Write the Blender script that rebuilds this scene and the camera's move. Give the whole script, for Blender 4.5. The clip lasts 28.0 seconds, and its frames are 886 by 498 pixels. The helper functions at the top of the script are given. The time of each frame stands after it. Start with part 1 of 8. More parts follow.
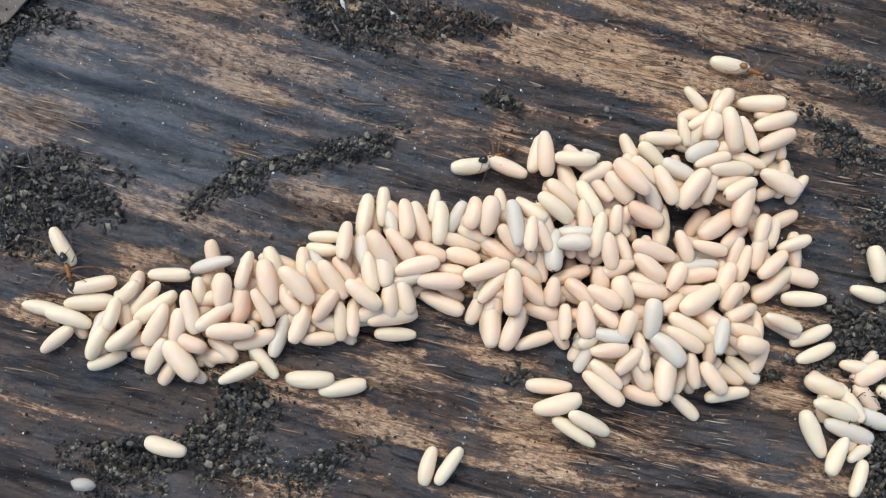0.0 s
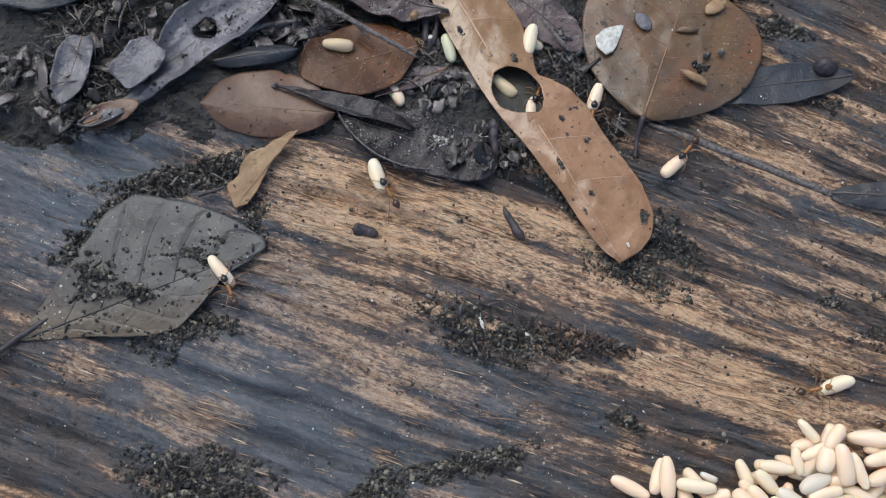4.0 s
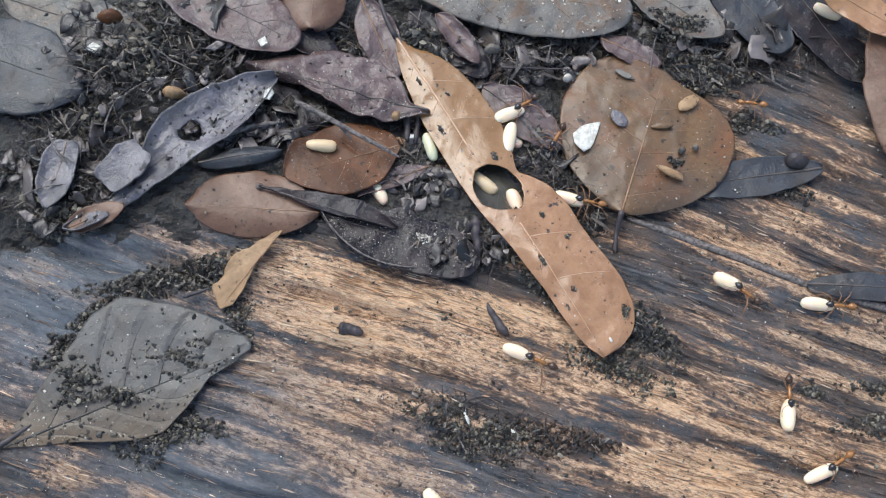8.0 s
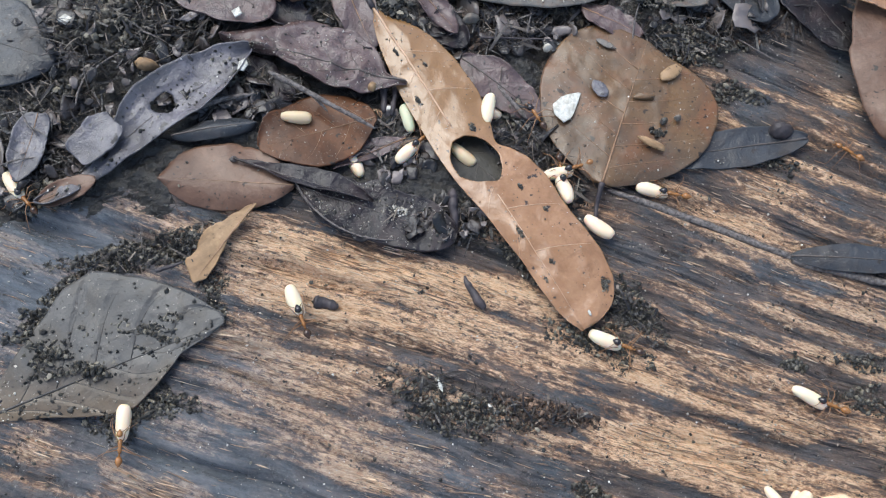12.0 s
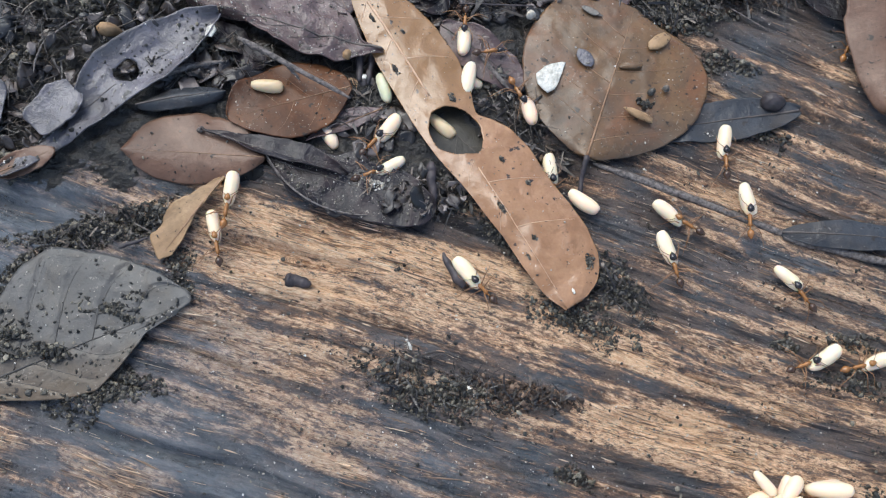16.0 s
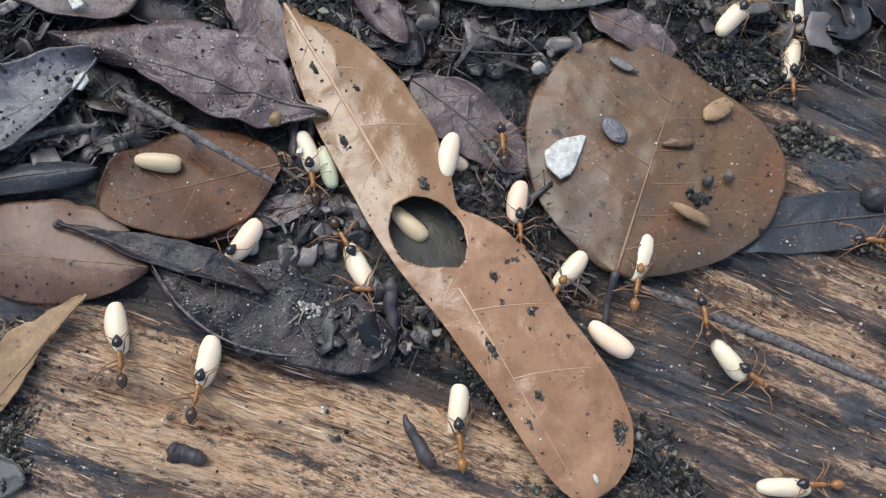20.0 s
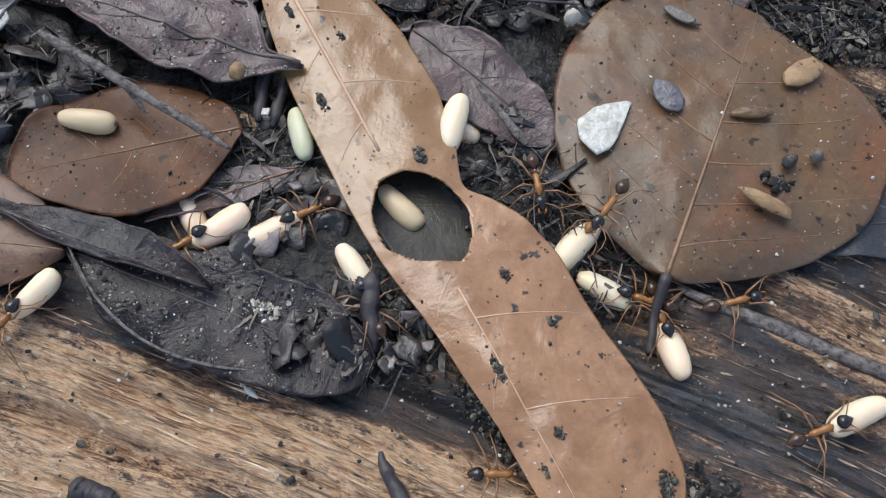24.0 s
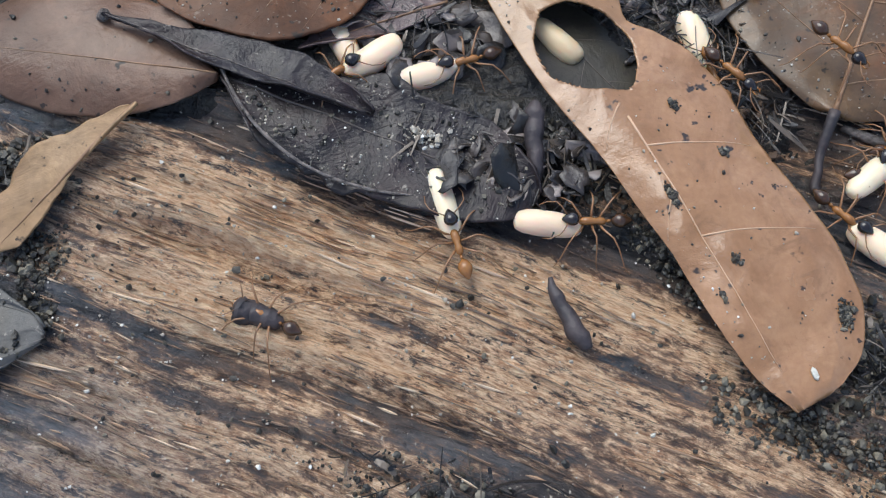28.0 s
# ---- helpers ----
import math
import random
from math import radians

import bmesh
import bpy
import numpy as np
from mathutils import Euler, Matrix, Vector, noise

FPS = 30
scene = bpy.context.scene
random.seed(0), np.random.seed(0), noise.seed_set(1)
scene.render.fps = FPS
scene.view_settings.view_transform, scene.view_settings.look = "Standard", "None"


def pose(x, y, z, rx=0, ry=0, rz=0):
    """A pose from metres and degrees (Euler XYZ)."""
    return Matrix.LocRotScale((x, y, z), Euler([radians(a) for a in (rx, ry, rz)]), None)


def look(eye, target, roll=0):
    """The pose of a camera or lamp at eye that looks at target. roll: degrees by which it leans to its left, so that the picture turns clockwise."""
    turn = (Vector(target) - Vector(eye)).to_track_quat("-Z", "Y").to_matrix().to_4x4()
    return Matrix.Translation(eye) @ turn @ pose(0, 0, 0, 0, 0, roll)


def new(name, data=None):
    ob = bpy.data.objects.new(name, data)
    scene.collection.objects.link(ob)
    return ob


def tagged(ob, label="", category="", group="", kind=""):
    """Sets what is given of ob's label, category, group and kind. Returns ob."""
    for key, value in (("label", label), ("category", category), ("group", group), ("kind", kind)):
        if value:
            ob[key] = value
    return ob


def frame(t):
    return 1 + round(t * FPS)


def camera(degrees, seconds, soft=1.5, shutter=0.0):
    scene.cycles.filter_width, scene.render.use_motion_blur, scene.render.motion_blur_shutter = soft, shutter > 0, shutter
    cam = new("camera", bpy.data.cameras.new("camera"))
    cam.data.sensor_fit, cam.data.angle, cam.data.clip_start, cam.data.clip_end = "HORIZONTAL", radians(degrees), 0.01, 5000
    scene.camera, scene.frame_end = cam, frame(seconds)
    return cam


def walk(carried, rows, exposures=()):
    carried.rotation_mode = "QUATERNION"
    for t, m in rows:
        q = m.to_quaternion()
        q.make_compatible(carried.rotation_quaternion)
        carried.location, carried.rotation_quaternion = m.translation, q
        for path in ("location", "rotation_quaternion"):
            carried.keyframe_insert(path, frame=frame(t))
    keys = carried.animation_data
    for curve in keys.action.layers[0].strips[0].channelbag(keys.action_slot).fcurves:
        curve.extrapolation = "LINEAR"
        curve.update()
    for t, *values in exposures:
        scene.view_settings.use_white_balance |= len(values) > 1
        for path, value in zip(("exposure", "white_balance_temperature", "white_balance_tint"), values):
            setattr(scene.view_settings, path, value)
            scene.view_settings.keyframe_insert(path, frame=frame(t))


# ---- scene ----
# Lengths in the calls below are millimetres; MM turns them into metres.
MM = 0.001
cam = camera(49.6, 28.0, soft=1.2)
PATH = [
    (0, (20.20, 4.84, 141.19), (22.29, 12.81, 91.88), 12.18),
    (0.5, (21.42, 6.00, 141.22), (23.48, 13.52, 91.83), 12.92),
    (1, (22.58, 8.74, 142.84), (24.67, 15.52, 93.34), 14.64),
    (1.5, (18.71, 14.33, 150.37), (20.28, 22.96, 101.15), 8.21),
    (2, (12.42, 20.25, 155.60), (14.05, 29.63, 106.51), 8.64),
    (2.5, (9.18, 24.55, 158.00), (10.55, 35.13, 109.15), 7.11),
    (3, (8.06, 26.30, 157.71), (9.64, 37.41, 108.99), 8.04),
    (3.5, (4.44, 32.84, 158.44), (4.84, 45.34, 110.03), 2.29),
    (4, (3.73, 36.01, 160.01), (4.41, 49.11, 111.76), 3.33),
    (4.5, (1.09, 41.42, 162.96), (2.37, 55.74, 115.07), 4.58),
    (6.5, (-2.59, 44.26, 164.70), (-1.39, 60.00, 117.26), 3.97),
    (7, (0.04, 42.22, 165.70), (1.08, 58.80, 118.54), 3.20),
    (7.5, (1.82, 41.23, 164.69), (3.19, 57.74, 117.52), 4.20),
    (8, (2.27, 41.86, 163.68), (4.20, 57.90, 116.36), 6.14),
    (8.5, (3.46, 41.11, 162.66), (5.55, 57.10, 115.33), 6.66),
    (9, (4.19, 41.64, 163.45), (5.82, 57.25, 115.97), 4.89),
    (9.5, (5.02, 40.17, 163.79), (6.20, 56.29, 116.48), 3.30),
    (10, (5.52, 40.94, 164.16), (6.63, 56.83, 116.77), 3.37),
    (10.5, (5.08, 40.86, 163.60), (6.61, 56.69, 116.20), 4.89),
    (11, (6.13, 40.66, 162.63), (7.57, 56.41, 115.19), 4.59),
    (11.5, (6.10, 41.02, 161.74), (7.86, 56.51, 114.23), 5.78),
    (12, (7.58, 40.09, 160.41), (9.16, 55.54, 112.88), 4.94),
    (12.5, (7.63, 40.34, 160.50), (8.70, 55.60, 112.90), 2.94),
    (14.5, (6.83, 38.95, 160.28), (8.27, 54.01, 112.62), 4.87),
    (15, (7.28, 39.12, 159.95), (8.93, 54.02, 112.25), 5.73),
    (15.5, (8.35, 38.80, 158.44), (9.98, 53.49, 110.68), 5.56),
    (16, (8.76, 41.38, 153.32), (11.18, 55.88, 105.53), 8.50),
    (16.5, (12.76, 48.44, 139.39), (14.83, 63.47, 91.75), 7.31),
    (17, (14.64, 54.59, 124.42), (16.99, 70.85, 77.20), 7.68),
    (17.5, (17.45, 55.65, 120.75), (19.09, 72.52, 73.71), 5.21),
    (18, (20.63, 58.34, 118.26), (21.63, 75.69, 71.38), 3.43),
    (18.5, (18.94, 60.34, 114.31), (20.68, 77.54, 67.40), 6.00),
    (19, (17.71, 63.17, 113.02), (19.78, 80.23, 66.06), 6.85),
    (19.5, (16.34, 65.34, 111.21), (18.45, 82.15, 64.16), 7.22),
    (20, (14.94, 69.09, 109.66), (17.54, 85.40, 62.47), 9.31),
    (20.5, (15.03, 68.88, 106.41), (17.71, 85.30, 59.26), 9.70),
    (21, (16.18, 67.39, 105.29), (18.22, 84.77, 58.46), 7.09),
    (21.5, (16.29, 69.46, 102.24), (17.74, 88.11, 55.87), 5.50),
    (23.5, (21.02, 74.30, 86.77), (20.88, 92.47, 40.18), 2.06),
    (24, (21.29, 73.45, 84.20), (21.14, 91.52, 37.58), 1.91),
    (24.5, (21.22, 73.68, 83.28), (20.84, 91.46, 36.55), 1.19),
    (25, (19.13, 73.86, 82.75), (19.04, 91.50, 35.96), 2.14),
    (25.5, (17.02, 73.47, 82.66), (16.98, 91.78, 36.14), 2.31),
    (26, (11.16, 72.97, 82.29), (11.54, 90.85, 35.60), 3.75),
    (26.5, (7.49, 71.33, 82.58), (7.89, 89.48, 35.99), 4.03),
    (27, (5.80, 68.60, 82.61), (5.68, 87.18, 36.19), 2.85),
    (27.5, (6.03, 65.42, 80.49), (6.21, 83.78, 33.99), 3.87),
    (28, (7.37, 62.30, 77.73), (7.43, 78.72, 30.50), 3.51),
]
walk(cam, [(t, look([MM * v for v in eye], [MM * v for v in target], roll)) for t, eye, target, roll in PATH],
     exposures=[(0, 0.48), (1.2, 0.46), (2, 0.36), (4, 0.50), (4.5, 0.88), (6.5, 1.06), (7, 1.0), (15, 0.95), (17, 0.84), (20, 0.76), (24, 0.70), (26, 0.74), (28, 0.80)])

# ---- light: bright shade under a hazy sky ----
world = bpy.data.worlds.new("world")
scene.world = world
world.use_nodes = True
wn, wl = world.node_tree.nodes, world.node_tree.links
sky = wn.new("ShaderNodeTexSky")
sky.sky_type, sky.sun_disc = "NISHITA", False
sky.sun_elevation, sky.sun_rotation = radians(58), radians(-35)
sky.air_density, sky.dust_density, sky.ozone_density = 1.0, 2.0, 1.2
wn["Background"].inputs["Strength"].default_value = 0.145
wl.new(sky.outputs[0], wn["Background"].inputs[0])
sun = new("sun", bpy.data.lights.new("sun", "SUN"))
sun.data.energy, sun.data.angle, sun.data.color = 1.4, radians(45), (0.885, 0.968, 0.955)
sun.matrix_world = look((-0.6, 0.75, 1.5), (0, 0, 0))


# ---- materials ----
class Mat:
    """A node material with short ways to add nodes."""

    def __init__(self, name, rough=0.5, spec=0.5):
        self.m = bpy.data.materials.new(name)
        self.m.use_nodes = True
        self.t = self.m.node_tree
        self.b = self.t.nodes["Principled BSDF"]
        self.b.inputs["Roughness"].default_value = rough
        self.b.inputs["Specular IOR Level"].default_value = spec

    def n(self, kind, **sets):
        node = self.t.nodes.new(kind)
        for k, v in sets.items():
            node.inputs[k.replace("_", " ")].default_value = v
        return node

    def l(self, a, b):
        self.t.links.new(a, b)

    def at(self, scale=(1, 1, 1), rot=0.0):
        c = self.n("ShaderNodeTexCoord")
        p = self.n("ShaderNodeMapping")
        p.inputs["Scale"].default_value = scale
        p.inputs["Rotation"].default_value = (0, 0, radians(rot))
        self.l(c.outputs["Object"], p.inputs[0])
        return p.outputs[0]

    def noise(self, vec, scale, detail=4, rough=0.6, warp=0.0):
        n = self.n("ShaderNodeTexNoise", Scale=scale, Detail=detail, Roughness=rough, Distortion=warp)
        self.l(vec, n.inputs["Vector"])
        return n.outputs["Fac"]

    def ramp(self, fac, *stops):
        r = self.n("ShaderNodeValToRGB")
        e = r.color_ramp.elements
        while len(e) < len(stops):
            e.new(0.5)
        for q, (p, c) in zip(e, stops):
            q.position = p
            q.color = (*c, 1) if isinstance(c, tuple) else (c, c, c, 1)
        self.l(fac, r.inputs[0])
        return r.outputs[0]

    def math(self, op, a, b):
        n = self.n("ShaderNodeMath")
        n.operation = op
        for i, v in enumerate((a, b)):
            if isinstance(v, (int, float)):
                n.inputs[i].default_value = v
            else:
                self.l(v, n.inputs[i])
        return n.outputs[0]

    def mix(self, fac, a, b, kind="MIX"):
        n = self.n("ShaderNodeMix")
        n.data_type, n.blend_type = "RGBA", kind
        for i, v in ((0, fac), (6, a), (7, b)):
            if isinstance(v, (int, float)):
                n.inputs[i].default_value = v
            elif isinstance(v, tuple):
                n.inputs[i].default_value = (*v, 1)
            else:
                self.l(v, n.inputs[i])
        return n.outputs[2]

    def bump(self, height, dist, strength=1.0):
        n = self.n("ShaderNodeBump", Distance=dist * MM, Strength=strength)
        self.l(height, n.inputs["Height"])
        self.l(n.outputs[0], self.b.inputs["Normal"])

    def col(self, c):
        self.l(c, self.b.inputs["Base Color"])
        return self.m


def wood_material():
    """Slate-grey weathered skin, smooth with wet and painted there with a bluish sky sheen, broken along the crests by
    ragged tan fibrous streaks.
    """
    m = Mat("wet_weathered_wood", 0.5, 0.45)

    def attribute(name):
        node = m.n("ShaderNodeAttribute")
        node.attribute_name = name
        return node

    g = attribute("grain").outputs["Vector"]
    worn, wet, ridge = (attribute(k).outputs["Fac"] for k in ("worn", "damp_sheen", "ridge"))

    def along(k, s=1.0):
        node = m.n("ShaderNodeMapping")
        node.inputs["Scale"].default_value = (k, s, 1)
        m.l(g, node.inputs[0])
        return node.outputs[0]

    def off(fac, k):
        return m.math("MULTIPLY", m.math("SUBTRACT", fac, 0.5), k)

    patch = m.noise(along(0.19), 0.38, 8, 0.70, 0.5)
    fine = m.noise(along(0.17), 1.6, 6, 0.74, 0.5)
    fibre = m.noise(along(0.15), 4.0, 5, 0.78, 0.3)
    crack = m.noise(along(0.09), 0.8, 6, 0.62, 0.8)
    granule = m.noise(along(0.5), 1.3, 7, 0.82, 0.4)
    blot = m.noise(g, 0.10, 5, 0.6)
    tone = m.noise(along(0.2), 0.5, 6, 0.7, 0.5)
    dust = m.noise(g, 3.4, 4, 0.75)
    shade = m.ramp(m.math("ADD", tone, off(granule, 0.6)), (0.34, 0.0), (0.66, 1.0))
    slate = m.mix(shade, (0.042, 0.049, 0.057), (0.150, 0.166, 0.182))
    brown = m.mix(shade, (0.064, 0.047, 0.041), (0.195, 0.140, 0.110))
    dark = m.mix(m.ramp(m.math("ADD", blot, off(tone, 0.4)), (0.35, 0.0), (0.56, 0.95)), slate, brown)
    dark = m.mix(m.ramp(fine, (0.32, 0.5), (0.44, 0.0)), dark, (0.036, 0.033, 0.033))
    dark = m.mix(m.ramp(fine, (0.55, 0.0), (0.68, 0.6)), dark, (0.33, 0.225, 0.165))
    dark = m.mix(m.ramp(dust, (0.58, 0.0), (0.68, 0.7)), dark, (0.40, 0.35, 0.29))
    tan = m.mix(m.ramp(m.math("ADD", fibre, off(granule, 1.0)), (0.36, 0.0), (0.64, 1.0)), (0.44, 0.208, 0.106), (0.90, 0.605, 0.375))
    tan = m.mix(m.ramp(tone, (0.32, 0.6), (0.46, 0.0)), tan, (0.36, 0.18, 0.09))
    tan = m.mix(m.ramp(m.math("ADD", fine, off(granule, 1.1)), (0.37, 0.95), (0.46, 0.0)), tan, (0.045, 0.041, 0.043))
    fleck = m.noise(along(0.14), 6.5, 4, 0.75, 0.2)
    tan = m.mix(m.ramp(m.math("ADD", fleck, off(granule, 0.5)), (0.54, 0.0), (0.62, 0.9)), tan, (1.0, 0.76, 0.50))
    tan = m.mix(m.ramp(fleck, (0.33, 0.6), (0.42, 0.0)), tan, (0.13, 0.080, 0.058))
    edge = m.math("ADD", patch, m.math("MULTIPLY", worn, 0.40))
    edge = m.math("ADD", edge, off(fine, 0.42))
    edge = m.math("ADD", edge, off(granule, 0.52))
    edge = m.math("ADD", edge, off(ridge, 0.36))
    rust = m.mix(shade, (0.115, 0.062, 0.040), (0.36, 0.205, 0.125))
    c = m.mix(m.ramp(edge, (0.56, 0.0), (0.64, 0.85)), dark, rust)
    c = m.mix(m.ramp(edge, (0.635, 0.0), (0.735, 1.0)), c, tan)
    core = m.math("ADD", edge, m.math("ADD", off(fibre, 0.5), off(tone, 0.5)))
    c = m.mix(m.ramp(core, (0.80, 0.0), (0.96, 0.75)), c, m.mix(m.ramp(fibre, (0.4, 0.0), (0.6, 1.0)), (0.68, 0.35, 0.175), (1.0, 0.75, 0.49)))
    # cracks and low grooves go near-black: their shade is put into the colour
    c = m.mix(m.ramp(m.math("ADD", crack, off(ridge, 0.26)), (0.29, 0.85), (0.40, 0.0)), c, (0.024, 0.023, 0.026))
    # the sky's bluish sheen on wet wood, mixed into the base colour
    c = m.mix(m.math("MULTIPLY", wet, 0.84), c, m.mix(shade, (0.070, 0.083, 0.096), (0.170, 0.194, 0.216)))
    rough = m.ramp(m.math("ADD", m.math("MULTIPLY", wet, -0.4), m.noise(g, 0.5, 4)), (0.1, 0.18), (0.7, 0.42))
    m.l(rough, m.b.inputs["Roughness"])
    h = m.math("ADD", m.math("MULTIPLY", fine, 1.1), m.math("ADD", m.math("MULTIPLY", granule, 1.5), m.math("MULTIPLY", dust, 0.2)))
    h = m.math("ADD", h, m.math("MULTIPLY", m.ramp(crack, (0.28, 0.0), (0.42, 1.0)), 0.7))
    m.bump(m.math("MULTIPLY", h, m.math("SUBTRACT", 1.0, m.math("MULTIPLY", wet, 0.5))), 0.55)
    return m.col(c)


def leaf_material(name, a, b, spots, rough=0.42, spot=(0.02, 0.015, 0.012), scale=1.0, dust=0.0, bump=0.1, c=None, gloss=0.35, base_tint=None):
    """a, b, c: the tones of the blade; spots: how much of it is freckled; dust: pale grains stuck to it."""
    m = Mat(name, rough, gloss)
    v = m.at()
    big = m.noise(v, 75 * scale, 5, 0.6, 0.9)
    mid = m.noise(v, 160 * scale, 5, 0.65, 0.8)
    grain = m.noise(v, 1400, 4, 0.7)
    k = m.mix(m.ramp(big, (0.38, 0.0), (0.60, 1.0)), a, b)
    k = m.mix(m.ramp(mid, (0.46, 0.0), (0.66, 0.75)), k, c or tuple(x * 0.5 for x in b))
    k = m.mix(m.ramp(mid, (0.30, 0.5), (0.42, 0.0)), k, tuple(min(1, x * 1.35) for x in a))
    k = m.mix(m.ramp(grain, (0.35, 0.0), (0.75, 0.35)), k, tuple(x * 0.6 for x in b))
    if base_tint:
        dot = m.n("ShaderNodeVectorMath")
        dot.operation = "DOT_PRODUCT"
        m.l(v, dot.inputs[0])
        dot.inputs[1].default_value = (base_tint[0] / MM, base_tint[1] / MM, 0)
        far = m.math("ADD", dot.outputs["Value"], m.math("MULTIPLY", big, 9.0))
        far = m.math("ADD", m.math("MULTIPLY", far, 0.025), 0.5)
        k = m.mix(m.ramp(far, (0.42, 0.75), (0.66, 0.0)), k, base_tint[2])
    cell = m.n("ShaderNodeTexVoronoi", Scale=900.0)
    cell.feature = "DISTANCE_TO_EDGE"
    wob = m.n("ShaderNodeVectorMath")
    wob.operation = "MULTIPLY_ADD"
    nz = m.n("ShaderNodeTexNoise", Scale=500.0, Detail=3.0)
    m.l(v, nz.inputs["Vector"])
    m.l(nz.outputs["Color"], wob.inputs[0])
    wob.inputs[1].default_value = (0.0012, 0.0012, 0.0012)
    m.l(v, wob.inputs[2])
    m.l(wob.outputs[0], cell.inputs["Vector"])
    net = m.ramp(cell.outputs["Distance"], (0.02, 0.0), (0.16, 1.0))
    k = m.mix(m.ramp(net, (0.0, 0.10), (1.0, 0.0)), k, tuple(min(1, x * 0.55) for x in b))
    stain = m.noise(v, 230, 7, 0.75, 1.2)
    k = m.mix(m.ramp(stain, (0.55, 0.0), (0.70, 0.5)), k, tuple(x * 0.5 for x in b))
    k = m.mix(m.ramp(stain, (0.30, 0.3), (0.42, 0.0)), k, tuple(min(1, x * 1.35) for x in a))
    fr = m.noise(v, 420, 3, 0.55)
    k = m.mix(m.ramp(fr, (0.69 - 0.1 * spots, 0.0), (0.73 - 0.1 * spots, 0.95)), k, spot)
    pin = m.noise(v, 1100, 2, 0.5)
    k = m.mix(m.ramp(pin, (0.70 - 0.06 * spots, 0.0), (0.74 - 0.06 * spots, 0.9)), k, spot)
    if dust:
        d = m.noise(v, 1300, 3, 0.7)
        k = m.mix(m.ramp(d, (0.63, 0.0), (0.70, dust)), k, (0.45, 0.40, 0.33))
    ro = m.ramp(m.noise(v, 120, 4), (0.3, rough * 0.65), (0.7, min(1.0, rough * 1.35)))
    m.l(ro, m.b.inputs["Roughness"])
    m.bump(m.math("ADD", m.math("MULTIPLY", grain, 0.6), m.math("ADD", m.math("MULTIPLY", mid, 2.5), m.math("ADD", m.math("MULTIPLY", net, 0.05), m.math("MULTIPLY", stain, 0.6)))), bump)
    return m.col(k)


def cocoon_material(name, a, b):
    m = Mat(name, 0.42)
    info = m.n("ShaderNodeObjectInfo")
    c = m.mix(info.outputs["Random"], a, b)
    v = m.at()
    n = m.noise(v, 420, 4, 0.6)
    c = m.mix(m.ramp(n, (0.35, 0.0), (0.75, 0.35)), c, tuple(x * 0.82 for x in b))
    m.bump(m.noise(v, 900, 5, 0.7), 0.10)
    m.b.inputs["Subsurface Weight"].default_value = 0.6
    m.b.inputs["Subsurface Radius"].default_value = (1.0, 0.65, 0.4)
    m.b.inputs["Subsurface Scale"].default_value = 1.4 * MM
    return m.col(c)


def plain_material(name, a, b, rough, scale=600, bump=0.1):
    m = Mat(name, rough)
    v = m.at()
    n = m.noise(v, scale, 5, 0.65)
    m.bump(n, bump)
    return m.col(m.mix(m.ramp(n, (0.35, 0.0), (0.65, 1.0)), a, b))


def crumb_material(name, a, b, c, rough=0.7):
    m = Mat(name, rough)
    geo = m.n("ShaderNodeNewGeometry")
    k = m.ramp(geo.outputs["Random Per Island"], (0.0, a), (0.72, b), (0.96, c))
    m.bump(m.noise(m.at(), 2500, 3, 0.7), 0.1)
    return m.col(k)


WOOD = wood_material()
SOIL = plain_material("dark_soil", (0.03, 0.024, 0.018), (0.07, 0.055, 0.04), 0.85, 60, 2.0)
CRUMB = crumb_material("soil_crumbs", (0.012, 0.011, 0.009), (0.048, 0.041, 0.031), (0.19, 0.165, 0.12), 0.48)
CRUMB_BROWN = crumb_material("brown_soil_crumbs", (0.022, 0.014, 0.010), (0.070, 0.042, 0.028), (0.20, 0.125, 0.08))
SPECK = crumb_material("pale_grit", (0.30, 0.26, 0.20), (0.50, 0.45, 0.38), (0.75, 0.72, 0.66))
COCOON = cocoon_material("cream_cocoon", (0.86, 0.665, 0.475), (0.86, 0.63, 0.445))
COCOON_PEACH = cocoon_material("peach_cocoon", (0.84, 0.62, 0.44), (0.80, 0.56, 0.39))
COCOON_PALE = cocoon_material("pale_cocoon", (0.83, 0.69, 0.49), (0.82, 0.645, 0.455))
COCOON_GREY = cocoon_material("greyish_cocoon", (0.64, 0.57, 0.47), (0.70, 0.60, 0.48))
COCOON_WAXY = cocoon_material("waxy_tan_cocoon", (0.62, 0.485, 0.305), (0.58, 0.44, 0.275))
COCOON_GREEN = cocoon_material("greenish_cocoon", (0.62, 0.62, 0.43), (0.58, 0.56, 0.38))
SHRED = crumb_material("dark_litter_shreds", (0.008, 0.007, 0.007), (0.030, 0.024, 0.021), (0.15, 0.115, 0.085), 0.34)
FIBRE = crumb_material("torn_wood_fibres", (0.17, 0.115, 0.085), (0.52, 0.34, 0.22), (0.88, 0.68, 0.48), 0.5)
SPOT = plain_material("dark_cocoon_end", (0.05, 0.04, 0.03), (0.16, 0.12, 0.08), 0.6, 2500)
TAN_LEAF = leaf_material("tan_brown_leaf", (0.385, 0.205, 0.104), (0.31, 0.155, 0.070), 0.2, 0.22, c=(0.225, 0.102, 0.040), gloss=0.65, bump=0.07, scale=0.8, base_tint=(0.501, -0.865, (0.23, 0.120, 0.042)))
ROUND_LEAF = leaf_material("olive_brown_leaf", (0.165, 0.090, 0.039), (0.092, 0.062, 0.040), 0.35, 0.30, dust=0.3, c=(0.19, 0.076, 0.032), scale=0.62, gloss=0.36, bump=0.05)
